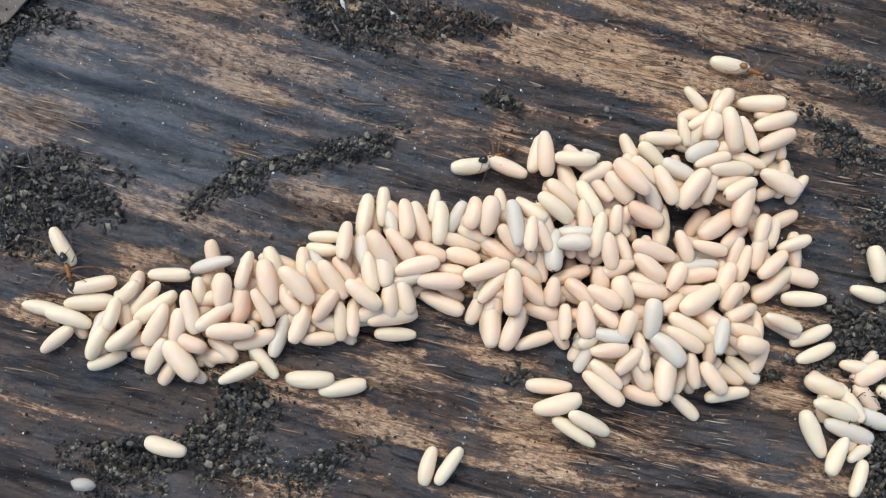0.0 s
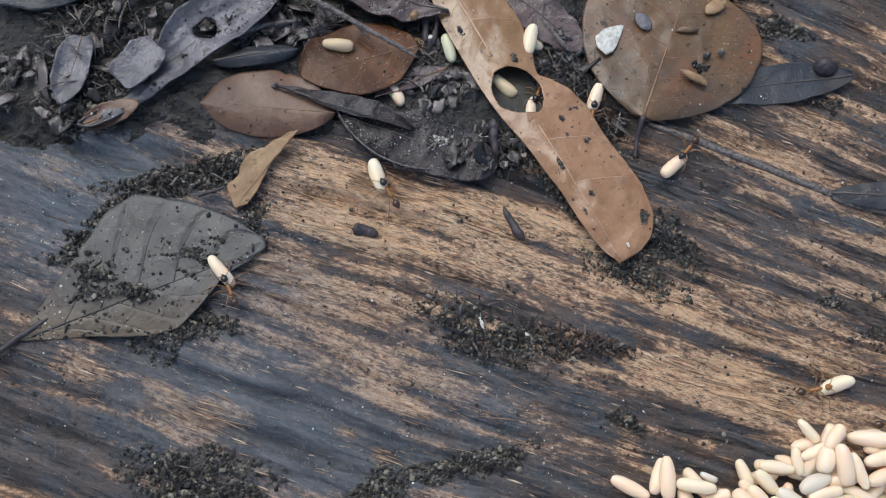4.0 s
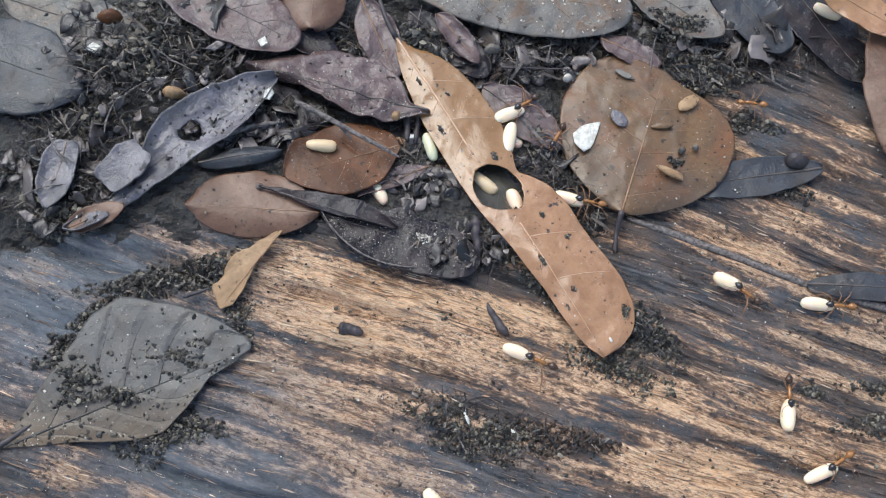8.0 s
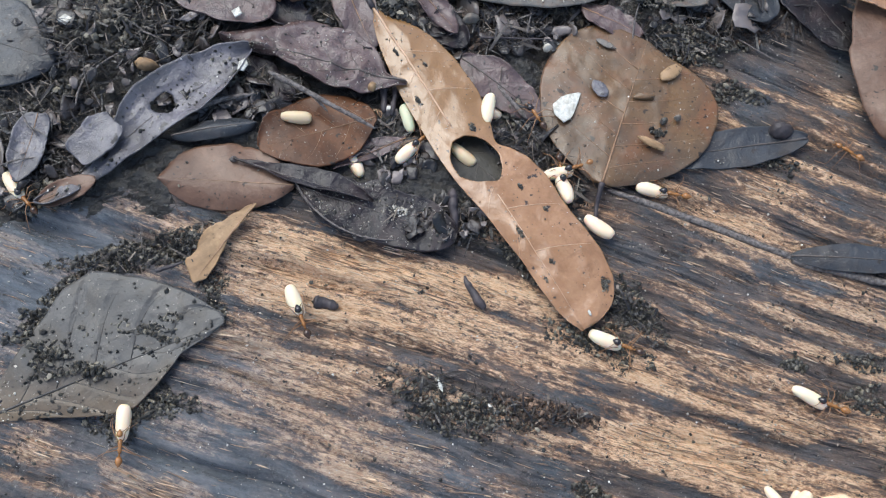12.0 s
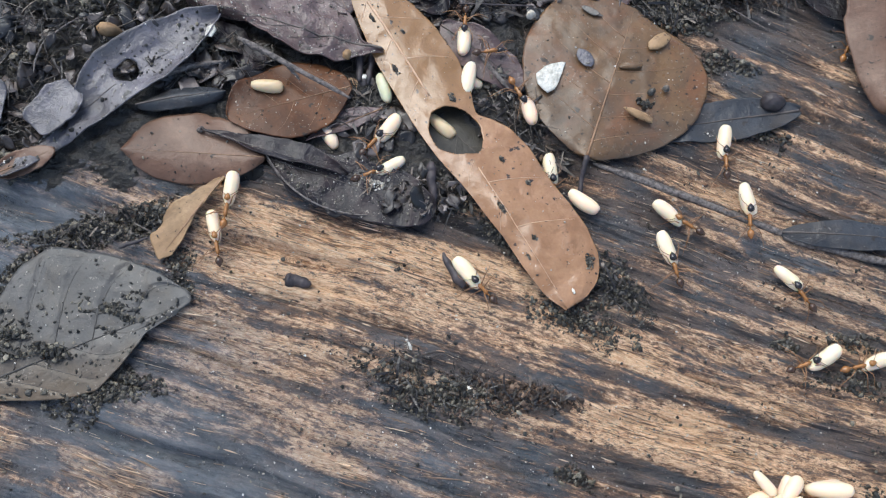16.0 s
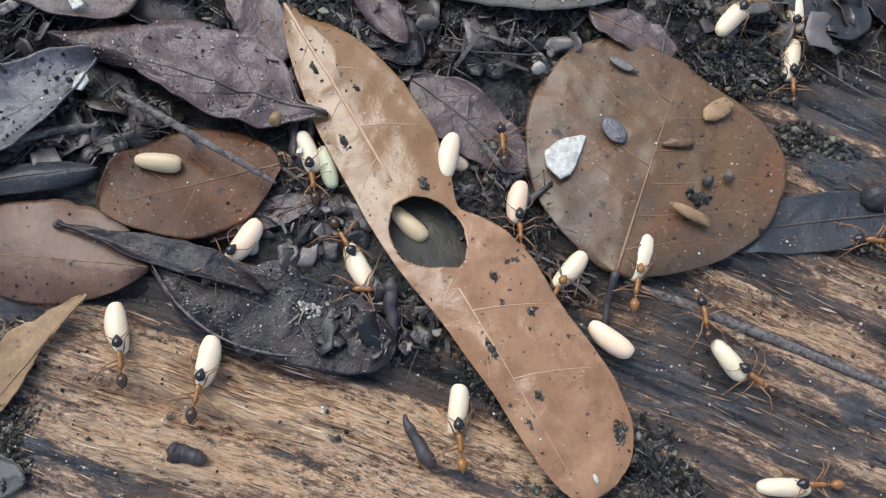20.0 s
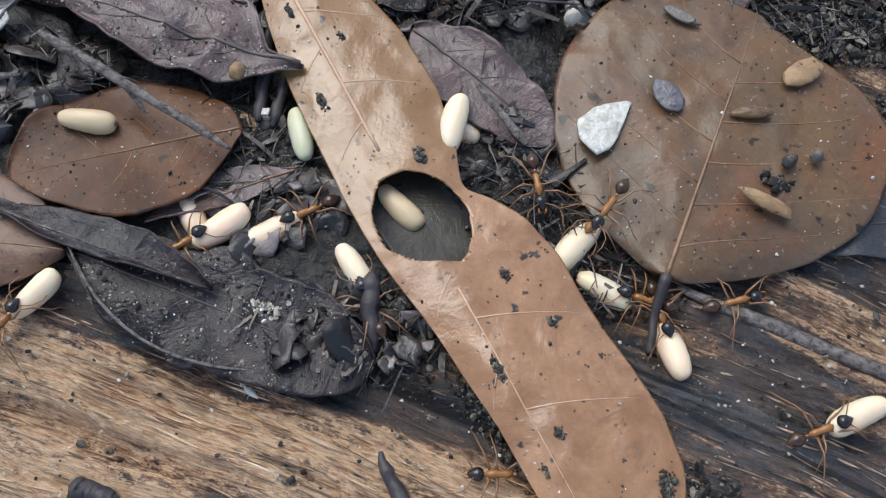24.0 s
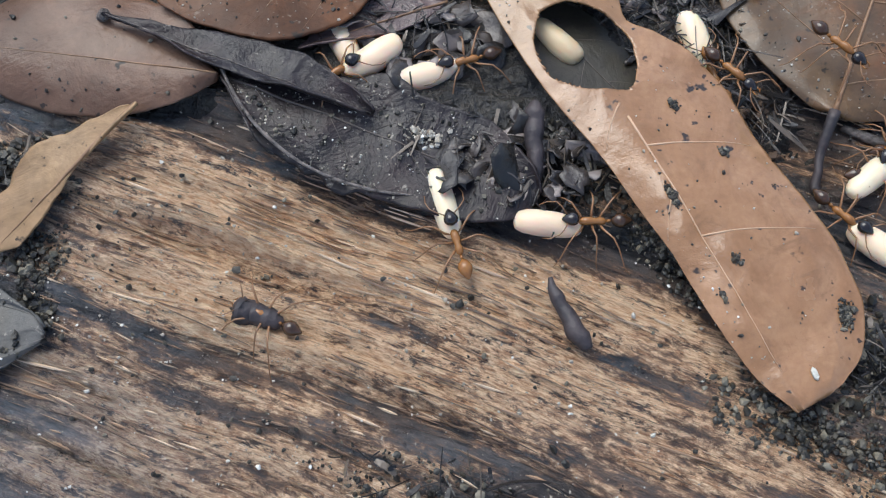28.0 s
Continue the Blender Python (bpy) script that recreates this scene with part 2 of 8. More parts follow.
RUST_LEAF = leaf_material("rust_brown_leaf", (0.135, 0.052, 0.020), (0.075, 0.030, 0.014), 0.25, 0.42, dust=0.25, gloss=0.2, bump=0.07)
PINK_LEAF = leaf_material("pinkish_brown_leaf", (0.185, 0.105, 0.068), (0.115, 0.062, 0.040), 0.25, 0.36, scale=0.8, gloss=0.3, c=(0.085, 0.042, 0.026))
DARK_LEAF = leaf_material("blackened_leaf", (0.024, 0.019, 0.022), (0.010, 0.008, 0.009), 0.3, 0.30, dust=0.45, bump=0.2, gloss=0.32, c=(0.046, 0.028, 0.027))
SLATE_LEAF = leaf_material("wet_slate_grey_leaf", (0.046, 0.049, 0.055), (0.029, 0.031, 0.034), 0.4, 0.34, dust=0.25, c=(0.050, 0.040, 0.034), bump=0.16, gloss=0.35)
LILAC_LEAF = leaf_material("lilac_grey_leaf", (0.150, 0.136, 0.150), (0.082, 0.076, 0.080), 0.4, 0.30, dust=0.3, bump=0.22, c=(0.060, 0.052, 0.048), gloss=0.55)
PURPLE_LEAF = leaf_material("purplish_brown_leaf", (0.140, 0.092, 0.084), (0.066, 0.042, 0.040), 0.4, 0.30, dust=0.35, bump=0.2, gloss=0.5, c=(0.105, 0.055, 0.044))
GREY_LEAF = leaf_material("grey_rotting_leaf", (0.19, 0.17, 0.145), (0.10, 0.092, 0.082), 0.4, 0.42, dust=0.5, c=(0.16, 0.08, 0.035), bump=0.2)
OLIVE_LEAF = leaf_material("muddy_olive_leaf", (0.064, 0.060, 0.053), (0.038, 0.036, 0.033), 0.35, 0.30, dust=0.35, bump=0.2, c=(0.15, 0.10, 0.055), gloss=0.5)
WET_LEAF = leaf_material("wet_slate_brown_leaf", (0.086, 0.081, 0.076), (0.056, 0.055, 0.054), 0.2, 0.36, dust=0.4, bump=0.09, c=(0.074, 0.060, 0.046), gloss=0.3, base_tint=(0.05, 0.95, (0.13, 0.085, 0.045)))
OLIVE_DARK = leaf_material("smooth_dark_olive_leaf", (0.050, 0.043, 0.030), (0.032, 0.028, 0.022), 0.2, 0.4)
SCRAP_LEAF = leaf_material("pale_tan_scrap", (0.40, 0.25, 0.13), (0.27, 0.16, 0.08), 0.4, 0.55)
VEIN = plain_material("pale_leaf_vein", (0.15, 0.075, 0.035), (0.30, 0.17, 0.09), 0.5, 300)
VEIN_TAN = plain_material("tan_leaf_vein", (0.46, 0.27, 0.155), (0.58, 0.38, 0.25), 0.45, 300)
VEIN_DARK = plain_material("dull_leaf_vein", (0.05, 0.04, 0.035), (0.11, 0.085, 0.07), 0.5, 300)
TWIG = plain_material("grey_brown_twig", (0.040, 0.033, 0.030), (0.23, 0.195, 0.175), 0.75, 1500, 0.5)
TWIG_DARK = plain_material("dark_twig", (0.02, 0.016, 0.018), (0.06, 0.045, 0.045), 0.55, 500, 0.25)
VEIN_BLACK = plain_material("blackened_leaf_vein", (0.018, 0.016, 0.015), (0.05, 0.042, 0.036), 0.5, 300)
HUMUS = crumb_material("wet_leaf_fragments", (0.012, 0.011, 0.010), (0.058, 0.046, 0.040), (0.20, 0.165, 0.15), 0.26)
MULL = plain_material("black_leaf_mould", (0.009, 0.008, 0.008), (0.042, 0.036, 0.028), 0.36, 700, 1.1)
WHITE = plain_material("white_flake", (0.76, 0.73, 0.65), (0.44, 0.41, 0.34), 0.5, 1300, 0.5)
AMBER = plain_material("amber_ant_shell", (0.33, 0.145, 0.042), (0.22, 0.085, 0.026), 0.25, 900, 0.02)
LIMB = plain_material("amber_ant_leg", (0.29, 0.145, 0.065), (0.20, 0.095, 0.042), 0.35, 900, 0.02)
HEAD = plain_material("shiny_black_ant_head", (0.014, 0.012, 0.013), (0.028, 0.020, 0.018), 0.14, 900, 0.02)
GASTER = plain_material("dark_ant_abdomen", (0.035, 0.02, 0.012), (0.075, 0.035, 0.018), 0.15, 900, 0.02)


# ---- mesh helpers ----
def mesh_from(name, verts, faces, material, smooth=True):
    """A mesh from millimetre verts and its faces."""
    me = bpy.data.meshes.new(name)
    me.from_pydata([(x * MM, y * MM, z * MM) for x, y, z in verts], [], faces)
    me.materials.append(material)
    if smooth:
        me.shade_smooth()
    return me


def part(name, me, parent=None, label=""):
    ob = new(name, me)
    ob.parent = parent
    return tagged(ob, label)


def fade(x, a, b):
    return np.clip((x - a) / (b - a), 0, 1)


class Lattice:
    """Smooth value noise in the plane, for whole arrays at once."""

    def __init__(self, seed):
        self.g = np.random.RandomState(seed).rand(256, 256)

    def one(self, x, y):
        i, j = np.floor(x).astype(int), np.floor(y).astype(int)
        u, v = x - i, y - j
        u, v = u * u * (3 - 2 * u), v * v * (3 - 2 * v)
        g = self.g
        a, b = g[i % 256, j % 256], g[(i + 1) % 256, j % 256]
        c, d = g[i % 256, (j + 1) % 256], g[(i + 1) % 256, (j + 1) % 256]
        return (a * (1 - u) + b * u) * (1 - v) + (c * (1 - u) + d * u) * v

    def many(self, x, y, octaves=4, gain=0.5):
        s, k, total = 0, 1.0, 0
        for o in range(octaves):
            s = s + k * self.one(x * 2 ** o + 17 * o, y * 2 ** o + 31 * o)
            total += k
            k *= gain
        return s / total


FIELD = Lattice(3)
FIELD2 = Lattice(8)


def grain_of(x, y):
    """Along and across the wood's grain, which swings down to the right and sways a little."""
    x, y = np.asarray(x, float), np.asarray(y, float)
    a = radians(-17)
    u = x * math.cos(a) + y * math.sin(a)
    v = -x * math.sin(a) + y * math.cos(a)
    v = v + 2.2 * (FIELD2.many(x * 0.035, y * 0.05, 3) - 0.5) + 0.0016 * (x + 20) * np.abs(x + 20) * fade(y, 30, 110) * 0.6 + 5 * FIELD.many(x * 0.012, y * 0.012, 2)
    return u, v


def wood_height(x, y):
    u, v = grain_of(x, y)
    h = 3.0 * (FIELD.many(u * 0.012, v * 0.05, 3) - 0.5)
    h = h + 1.5 * (FIELD2.many(u * 0.02, v * 0.16, 3) - 0.5)
    h = h - 2.4 * np.maximum(0, FIELD2.many(u * 0.030 + 9, v * 0.30, 3) - 0.57) / 0.25
    h = h + 1.5 * (FIELD2.many(u * 0.045, v * 0.80, 2) - 0.5)
    return h + 2.6 * (FIELD.many(u * 0.035, v * 0.36, 3) - 0.5)


def wood_low(x, y):
    """The broad swell of the wood alone, on which leaves lie."""
    u, v = grain_of(x, y)
    return 3.0 * (FIELD.many(u * 0.012, v * 0.05, 1) - 0.5) + 0.3


def wh(x, y):
    return float(wood_height(x, y))


WORN = []


def worn(x, y, length, width, turn=-14, much=1.0):
    """A patch where the dark skin of the wood is rubbed off."""
    WORN.append((x, y, length, width, turn, much))


# Damp patches: smoother wood, with a bluish sky sheen painted into its colour.
DAMP_SHEEN = []


def damp_sheen(x, y, length, width, turn=-14, much=1.0):
    DAMP_SHEEN.append((x, y, length, width, turn, much))


def patches(rows, x, y):
    s = np.zeros_like(x)
    for px, py, ln, wd, turn, much in rows:
        a = radians(turn)
        du = (x - px) * math.cos(a) + (y - py) * math.sin(a)
        dv = -(x - px) * math.sin(a) + (y - py) * math.cos(a)
        s = np.maximum(s, much * np.exp(-((2 * du / ln) ** 2 + (2 * dv / wd) ** 2)))
    return s


# ---- the wood ----
worn(-33.5, 51.5, 14, 8)
worn(-10.2, 48.4, 5, 3, -20)
worn(-4.1, 44.4, 6, 3.5, -10)
worn(-1.9, 53.9, 14, 6, -28, 0.9)
worn(36.8, 45.9, 6, 3)
worn(49.9, 47, 4, 3)
worn(46.6, 57.7, 22, 5, -14)
worn(57.4, 54.3, 22, 5, -14)
worn(56, 59.3, 14, 4, -10)
worn(71.1, 59.8, 14, 5, -10, 0.9)
worn(-19.6, 27.7, 7, 4, -10)
worn(8.3, 35.1, 12, 5, -12)
worn(-34, 20.2, 12, 6, -8, 0.8)
worn(18.1, 11.3, 20, 8, -20, 0.7)
worn(29.1, 15, 20, 6, -25, 0.7)
worn(38.6, 0.7, 16, 14, -14, 0.8)
worn(50.7, -0.6, 28, 8, -12, 0.9)
worn(61, -5.2, 22, 8, -14, 0.75)
worn(73.8, 4.1, 12, 6, -24, 0.9)
worn(90.6, 36.8, 14, 12, -40, 0.6)
worn(13.3, 1.7, 14, 7, -10, 0.6)
worn(-3.5, 12.1, 20, 8, -10, 0.6)
worn(-54.2, 59, 6, 3, -14, 0.8)
worn(-38.5, 53.3, 12, 8, -25, 0.8)
worn(-5.3, 88.8, 46, 12, -12, 1.0)
worn(-7.5, 80.8, 44, 10, -16, 0.95)
worn(10.6, 86.1, 26, 9, -8, 1.0)
worn(-21.1, 75.3, 22, 8, -22, 0.9)
worn(6.2, 75.8, 22, 6, -14, 0.7)
worn(22.6, 84.5, 12, 5, -10, 0.8)
worn(46, 69, 16, 5, -12, 0.9)
worn(68.5, 97.3, 14, 6, -8, 0.8)
worn(73.4, 102.8, 12, 5, -8, 0.7)
worn(86.5, 121.2, 16, 4, -8, 0.6)
worn(82.7, 70, 14, 5, -8, 0.7)
worn(70.6, 80.4, 20, 5, -8, 0.5)
worn(47.6, 58, 24, 5, -12, 0.8)
worn(-54.7, 57.5, 12, 6, -20, 0.8)
worn(-64, 93.1, 8, 5, -20, 0.6)
worn(55.8, 84.5, 16, 4, -8, 0.5)
worn(77.8, 113, 18, 5, -6, 0.45)
worn(-5, 92.3, 36, 8, -10, 1.0)
worn(-14.9, 93.7, 22, 8, -8, 1.0)
worn(6, 88.1, 26, 8, -16, 1.0)
worn(-12.9, 86.6, 20, 8, -14, 0.9)
worn(22.7, 85.2, 14, 6, -14, 0.8)
worn(9.9, 71.9, 130, 56, -14, 0.25)
worn(65.5, 82, 90, 50, -10, 0.30)
worn(-37.2, 59.4, 70, 24, -16, 0.16)
# damp spots that also carry the painted sky sheen
damp_sheen(-60.5, 91.1, 40, 40, -20, 1.0)
damp_sheen(-48.6, 97.4, 40, 14, -10, 0.8)
damp_sheen(-32.1, 59.6, 50, 30, -20, 0.8)
damp_sheen(-14.2, 45.4, 60, 30, -20, 0.8)
damp_sheen(8.7, 54.5, 40, 30, -20, 0.6)
damp_sheen(-55.6, 94.3, 60, 20, -16, 1.0)
damp_sheen(-61, 81.5, 26, 26, -20, 1.0)
damp_sheen(73.2, 84.5, 60, 26, -10, 0.25)
damp_sheen(-19.1, 58.8, 60, 14, -16, 0.6)
damp_sheen(-30.2, 56.8, 60, 30, -16, 0.9)
damp_sheen(-24.2, 72.8, 30, 16, -20, 0.8)


def wood_sheet():
    """The top of the old log: a finely ridged sheet with sides that go down into the soil."""
    step = 0.5
    xs, ys = np.arange(-150, 112, step), np.arange(-52, 202, step)
    x, y = np.meshgrid(xs, ys)
    z = wood_height(x, y)
    u, v = grain_of(x, y)
    rub = patches(WORN, x, y)
    z = z - 0.25 * rub + 0.9 * np.abs(FIELD2.many(u * 0.06, v * 1.3, 2) - 0.5)
    ny, nx = x.shape
    verts = np.stack([x, y, z], -1).reshape(-1, 3) * MM
    i = np.arange(ny * nx).reshape(ny, nx)
    quads = np.stack([i[:-1, :-1], i[:-1, 1:], i[1:, 1:], i[1:, :-1]], -1).reshape(-1, 4)
    rim = list(i[0, :]) + list(i[1:, -1]) + list(i[-1, -2::-1]) + list(i[-2:0:-1, 0])
    low = verts[rim].copy()
    low[:, 2] = -0.070
    low[:, 0] += np.sign(low[:, 0] + 0.02) * 0.012
    n0 = len(verts)
    side = [(rim[(k + 1) % len(rim)], rim[k], n0 + k, n0 + (k + 1) % len(rim)) for k in range(len(rim))]
    me = bpy.data.meshes.new("log_top")
    me.from_pydata(np.concatenate([verts, low]).tolist(), [], quads.tolist() + side)
    me.materials.append(WOOD)
    me.shade_smooth()
    pad = len(rim)
    me.attributes.new("grain", "FLOAT_VECTOR", "POINT").data.foreach_set(
        "vector", np.concatenate([np.stack([u, v, z * 0], -1).reshape(-1, 3), np.stack([u.ravel()[rim], v.ravel()[rim], low[:, 2] * 1000], -1)]).astype(np.float32).ravel())
    crest = np.clip(0.5 + 2.2 * (FIELD.many(u * 0.035, v * 0.36, 3) - 0.5), 0, 1)
    me.attributes.new("ridge", "FLOAT", "POINT").data.foreach_set("value", np.concatenate([crest.ravel(), np.zeros(pad)]).astype(np.float32))
    me.attributes.new("worn", "FLOAT", "POINT").data.foreach_set("value", np.concatenate([rub.ravel(), np.zeros(pad)]).astype(np.float32))
    me.attributes.new("damp_sheen", "FLOAT", "POINT").data.foreach_set("value", np.concatenate([patches(DAMP_SHEEN, x, y).ravel(), np.zeros(pad)]).astype(np.float32))
    return tagged(new("ground_log", me), "old wet log surface, dark grey-brown with rubbed tan streaks", "log", kind="structure")


wood_sheet()


def soil_plane():
    n = 60
    verts, faces = [], []
    for j in range(n + 1):
        for i in range(n + 1):
            x, y = ((k / n * 2 - 1) for k in (i, j))
            x, y = 20000 * x * abs(x) ** 3, 20000 * y * abs(y) ** 3
            verts.append((x, y, -60 + 12 * (float(FIELD.many(x * 0.01, y * 0.01, 3)) - 0.5)))
    for j in range(n):
        for i in range(n):
            a = j * (n + 1) + i
            faces.append((a, a + 1, a + n + 2, a + n + 1))
    return tagged(new("ground", mesh_from("ground", verts, faces, SOIL)), "bare dark soil round the log", "ground", kind="structure")


soil_plane()


# ---- leaves ----
class Blade:
    """The shape of one leaf: s runs from base (0) to tip (1), w across it from -1 to 1."""

    def __init__(self, base, tip, width, z=(1, 1), widest=0.5, base_round=0.6, tip_round=0.6, bow=0.0, cup=0.0,
                 arch=0.0, wave=0.3, notch=0.0, lean=0.0, ragged=0.075, seed=1, drape=0.7, twist=0.0, notch_right=None, profile=None, pleats=(0, 0.0)):
        self.z, self.width, self.widest, self.base_round, self.tip_round = z, width, widest, base_round, tip_round
        self.bow, self.cup, self.arch, self.wave, self.notch, self.lean = bow, cup, arch, wave, notch, lean
        self.ragged, self.seed, self.drape, self.twist = ragged, seed, drape, twist
        self.profile = None if profile is None else np.array(profile, float)
        self.pleats = pleats
        self.notch_right = notch if notch_right is None else notch_right
        self.a = np.array(base, float)
        self.d = np.array(tip, float) - self.a
        self.length = float(np.hypot(*self.d))
        self.d /= self.length
        self.p = np.array([-self.d[1], self.d[0]])

    def half(self, s, side):
        m = self.widest
        k = np.where(s < m, np.clip(s / m, 0, 1), np.clip((1 - s) / (1 - m), 0, 1))
        e = np.where(s < m, self.base_round, self.tip_round)
        f = (1 - (1 - k) ** 2) ** e
        if self.profile is not None:
            # smooth widths through the rows of (s, left, right); the turned variable rounds both ends
            grid = np.linspace(0, 1, 161)
            turn = np.arccos(1 - 2 * self.profile[:, 0])
            table = [np.interp(np.arccos(1 - 2 * grid), turn, self.profile[:, k]) for k in (2, 1)]
            kernel = np.array([1, 2, 3, 2, 1]) / 9
            table = [np.concatenate([q[:2], np.convolve(q, kernel, "valid"), q[-2:]]) for q in table]
            f = np.where(side == 0, np.interp(s, grid, table[0]), np.interp(s, grid, table[1])) * 2 / self.width
        r = 1 + self.ragged * (FIELD.many(s * 9 + side * 40 + self.seed * 7.3, s * 0 + self.seed, 3) - 0.5) * 2
        return 0.5 * self.width * f * r

    def at(self, s, w):
        s, w = np.asarray(s, float), np.asarray(w, float)
        side = np.where(w < 0, 0, 1)
        across = self.half(s, side) * w
        dent = np.where(w < 0, self.notch_right, self.notch)
        along = s * self.length + dent * self.length * np.abs(w) ** 1.3 * s ** 3 + self.lean * across
        across = across + self.bow * self.length * 4 * s * (1 - s)
        xy = self.a + along[..., None] * self.d + across[..., None] * self.p
        x, y = xy[..., 0], xy[..., 1]
        n = FIELD2.many(x * 0.07 + self.seed * 3.1, y * 0.07, 3) - 0.5
        z = self.z[0] * (1 - s) + self.z[1] * s + self.arch * 4 * s * (1 - s) + self.cup * w * w + self.twist * w * (s - 0.5)
        fold = 0.5 - np.abs(FIELD.many(x * 0.16 + self.seed * 5.7, y * 0.16, 3) - 0.5) * 2
        roll = FIELD.many(s * 4 + self.seed * 2.9, side * 30 + s * 0, 2) - 0.42
        z = z + self.wave * (2 * n + 1.1 * fold + 3.2 * roll * np.abs(w) ** 4) + self.drape * wood_low(x, y)
        if self.pleats[0]:
            step = (s - 0.16 * np.abs(w) * (1 + 0.4 * np.abs(w)) - 0.10) / 0.74 * self.pleats[0] - 0.5 * (w > 0)
            z = z + self.pleats[1] * np.where((step > 0) & (step < self.pleats[0]), step - np.floor(step), 0.5) * np.clip(4 * np.abs(w), 0, 1)
        return np.stack([x, y, z], -1)


def tube(pts, radii, sides=7):
    """Verts and faces of a bent tapering tube."""
    verts, faces = [], []
    pts = [Vector([float(q) for q in p]) for p in pts]
    for k, (p, r) in enumerate(zip(pts, radii)):
        d = (pts[min(k + 1, len(pts) - 1)] - pts[max(k - 1, 0)]).normalized()
        a = d.cross(Vector((0, 0, 1)) if abs(d.z) < 0.9 else Vector((1, 0, 0))).normalized()
        b = d.cross(a)
        for j in range(sides):
            t = 2 * math.pi * j / sides
            verts.append(tuple(p + float(r) * (math.cos(t) * a + math.sin(t) * b)))
    for k in range(len(pts) - 1):
        for j in range(sides):
            q = (j + 1) % sides
            faces.append((k * sides + j, k * sides + q, (k + 1) * sides + q, (k + 1) * sides + j))
    faces.append(tuple(range(sides))[::-1])
    faces.append(tuple(range((len(pts) - 1) * sides, len(pts) * sides)))
    return verts, faces


BLADES = {}


def leaf(label, base, tip, width, material, holes=(), bites=(), veins=6, stalk=0.0, vein_material=None, rib=0.35, name="dry_leaf",
         thick=0.22, stalk_turn=0.0, stalk_drop=1.0, stalk_material=None, nu=70, nv=36, keep="", gap=(), slope=0.16, **shape):
    """One fallen leaf: blade with holes (s, w, half-lengths in mm), midrib, side veins and stalk."""
    f = Blade(base, tip, width, **shape)
    BLADES[keep] = f
    s, w = np.meshgrid(np.linspace(0.004, 0.972 if f.notch else 0.996, nu), np.linspace(-1, 1, nv))
    pts = f.at(s, w)
    gone = np.zeros(s.shape, bool)
    for hs, hw, rx, ry, turn in list(holes) + list(bites):
        c = f.at(hs, hw)[:2] if abs(hw) <= 1 else f.at(hs, np.sign(hw))[:2] + f.p * np.sign(hw) * (abs(hw) - 1) * f.width / 2
        a = radians(turn)
        ex, ey = f.d * math.cos(a) + f.p * math.sin(a), f.p * math.cos(a) - f.d * math.sin(a)
        q = pts[..., :2] - c
        qx, qy = q @ ex, q @ ey
        ang = np.arctan2(qy / ry, qx / rx)
        edge = 1 + 0.07 * np.sin(3 * ang + hs * 9) + 0.035 * np.sin(7 * ang + hw * 5)
        dist = np.hypot(qx / rx, qy / ry) / edge
        inside = dist < 1
        gone |= inside
        grow = np.where(inside, 1 / np.maximum(dist, 0.05), 1)
        pts[..., 0] = np.where(inside, c[0] + q[..., 0] * grow, pts[..., 0])
        pts[..., 1] = np.where(inside, c[1] + q[..., 1] * grow, pts[..., 1])
    if gap:
        # an eaten window: corners in millimetres along and across the leaf
        ring = np.array(gap, float)
        mid = ring.mean(0)
        ang = np.arctan2(*(ring - mid).T[::-1])
        order = np.argsort(ang)
        ang, far = ang[order], np.hypot(*(ring - mid).T)[order]
        c = f.a + mid[0] * f.d + mid[1] * f.p
        q = pts[..., :2] - c
        along, across = q @ f.d, q @ f.p
        t = np.arctan2(across, along)
        reach = np.interp(t, ang, far, period=2 * math.pi) * (1 + 0.05 * (FIELD.many(t * 3 + 9, t * 0, 3) - 0.5))
        dist = np.hypot(along, across) / reach
        inside = dist < 1
        gone |= inside
        grow = np.where(inside, 1 / np.maximum(dist, 0.02), 1)
        pts[..., :2] = c + q * grow[..., None]
    faces = []
    for j in range(nv - 1):
        for i in range(nu - 1):
            if not (gone[j, i] and gone[j, i + 1] and gone[j + 1, i] and gone[j + 1, i + 1]):
                k = j * nu + i
                faces.append((k, k + 1, k + nu + 1, k + nu))
    o = f.at(0.5, 0.0)
    root = new(name)
    root.location = Vector(o) * MM
    tagged(root, label, "leaf")
    me = mesh_from("blade", pts.reshape(-1, 3) - o, faces, material)
    blade = part("blade", me, root)
    mod = blade.modifiers.new("thick", "SOLIDIFY")
    mod.thickness, mod.offset = thick * MM, -1

    def clear(p):
        for hs, hw, rx, ry, turn in list(holes) + list(bites):
            c = f.at(hs, hw if abs(hw) <= 1 else np.sign(hw))[:2]
            if np.hypot(*(p[:2] - c)) < max(rx, ry) * 1.15:
                return False
        if gap:
            c = f.a + np.mean(gap, 0)[0] * f.d + np.mean(gap, 0)[1] * f.p
            return np.hypot(*(p[:2] - c)) > 6.4
        return True

    vm = vein_material or VEIN
    runs, run = [], []
    for k in np.linspace(0.01, 0.95, 40):
        p = f.at(k, 0.0)
        if clear(p):
            run.append((k, p))
        elif run:
            runs.append(run)
            run = []
    runs.append(run)
    verts, fs = [], []
    for run in runs:
        if len(run) > 2 and rib:
            v, g = tube([p - o + (0, 0, 0.02) for k, p in run], [rib * (1.05 - k) for k, p in run], 6)
            fs += [tuple(q + len(verts) for q in h) for h in g]
            verts += v
    if verts:
        part("midrib", mesh_from("midrib", verts, fs, vm), root)
    verts, fs = [], []
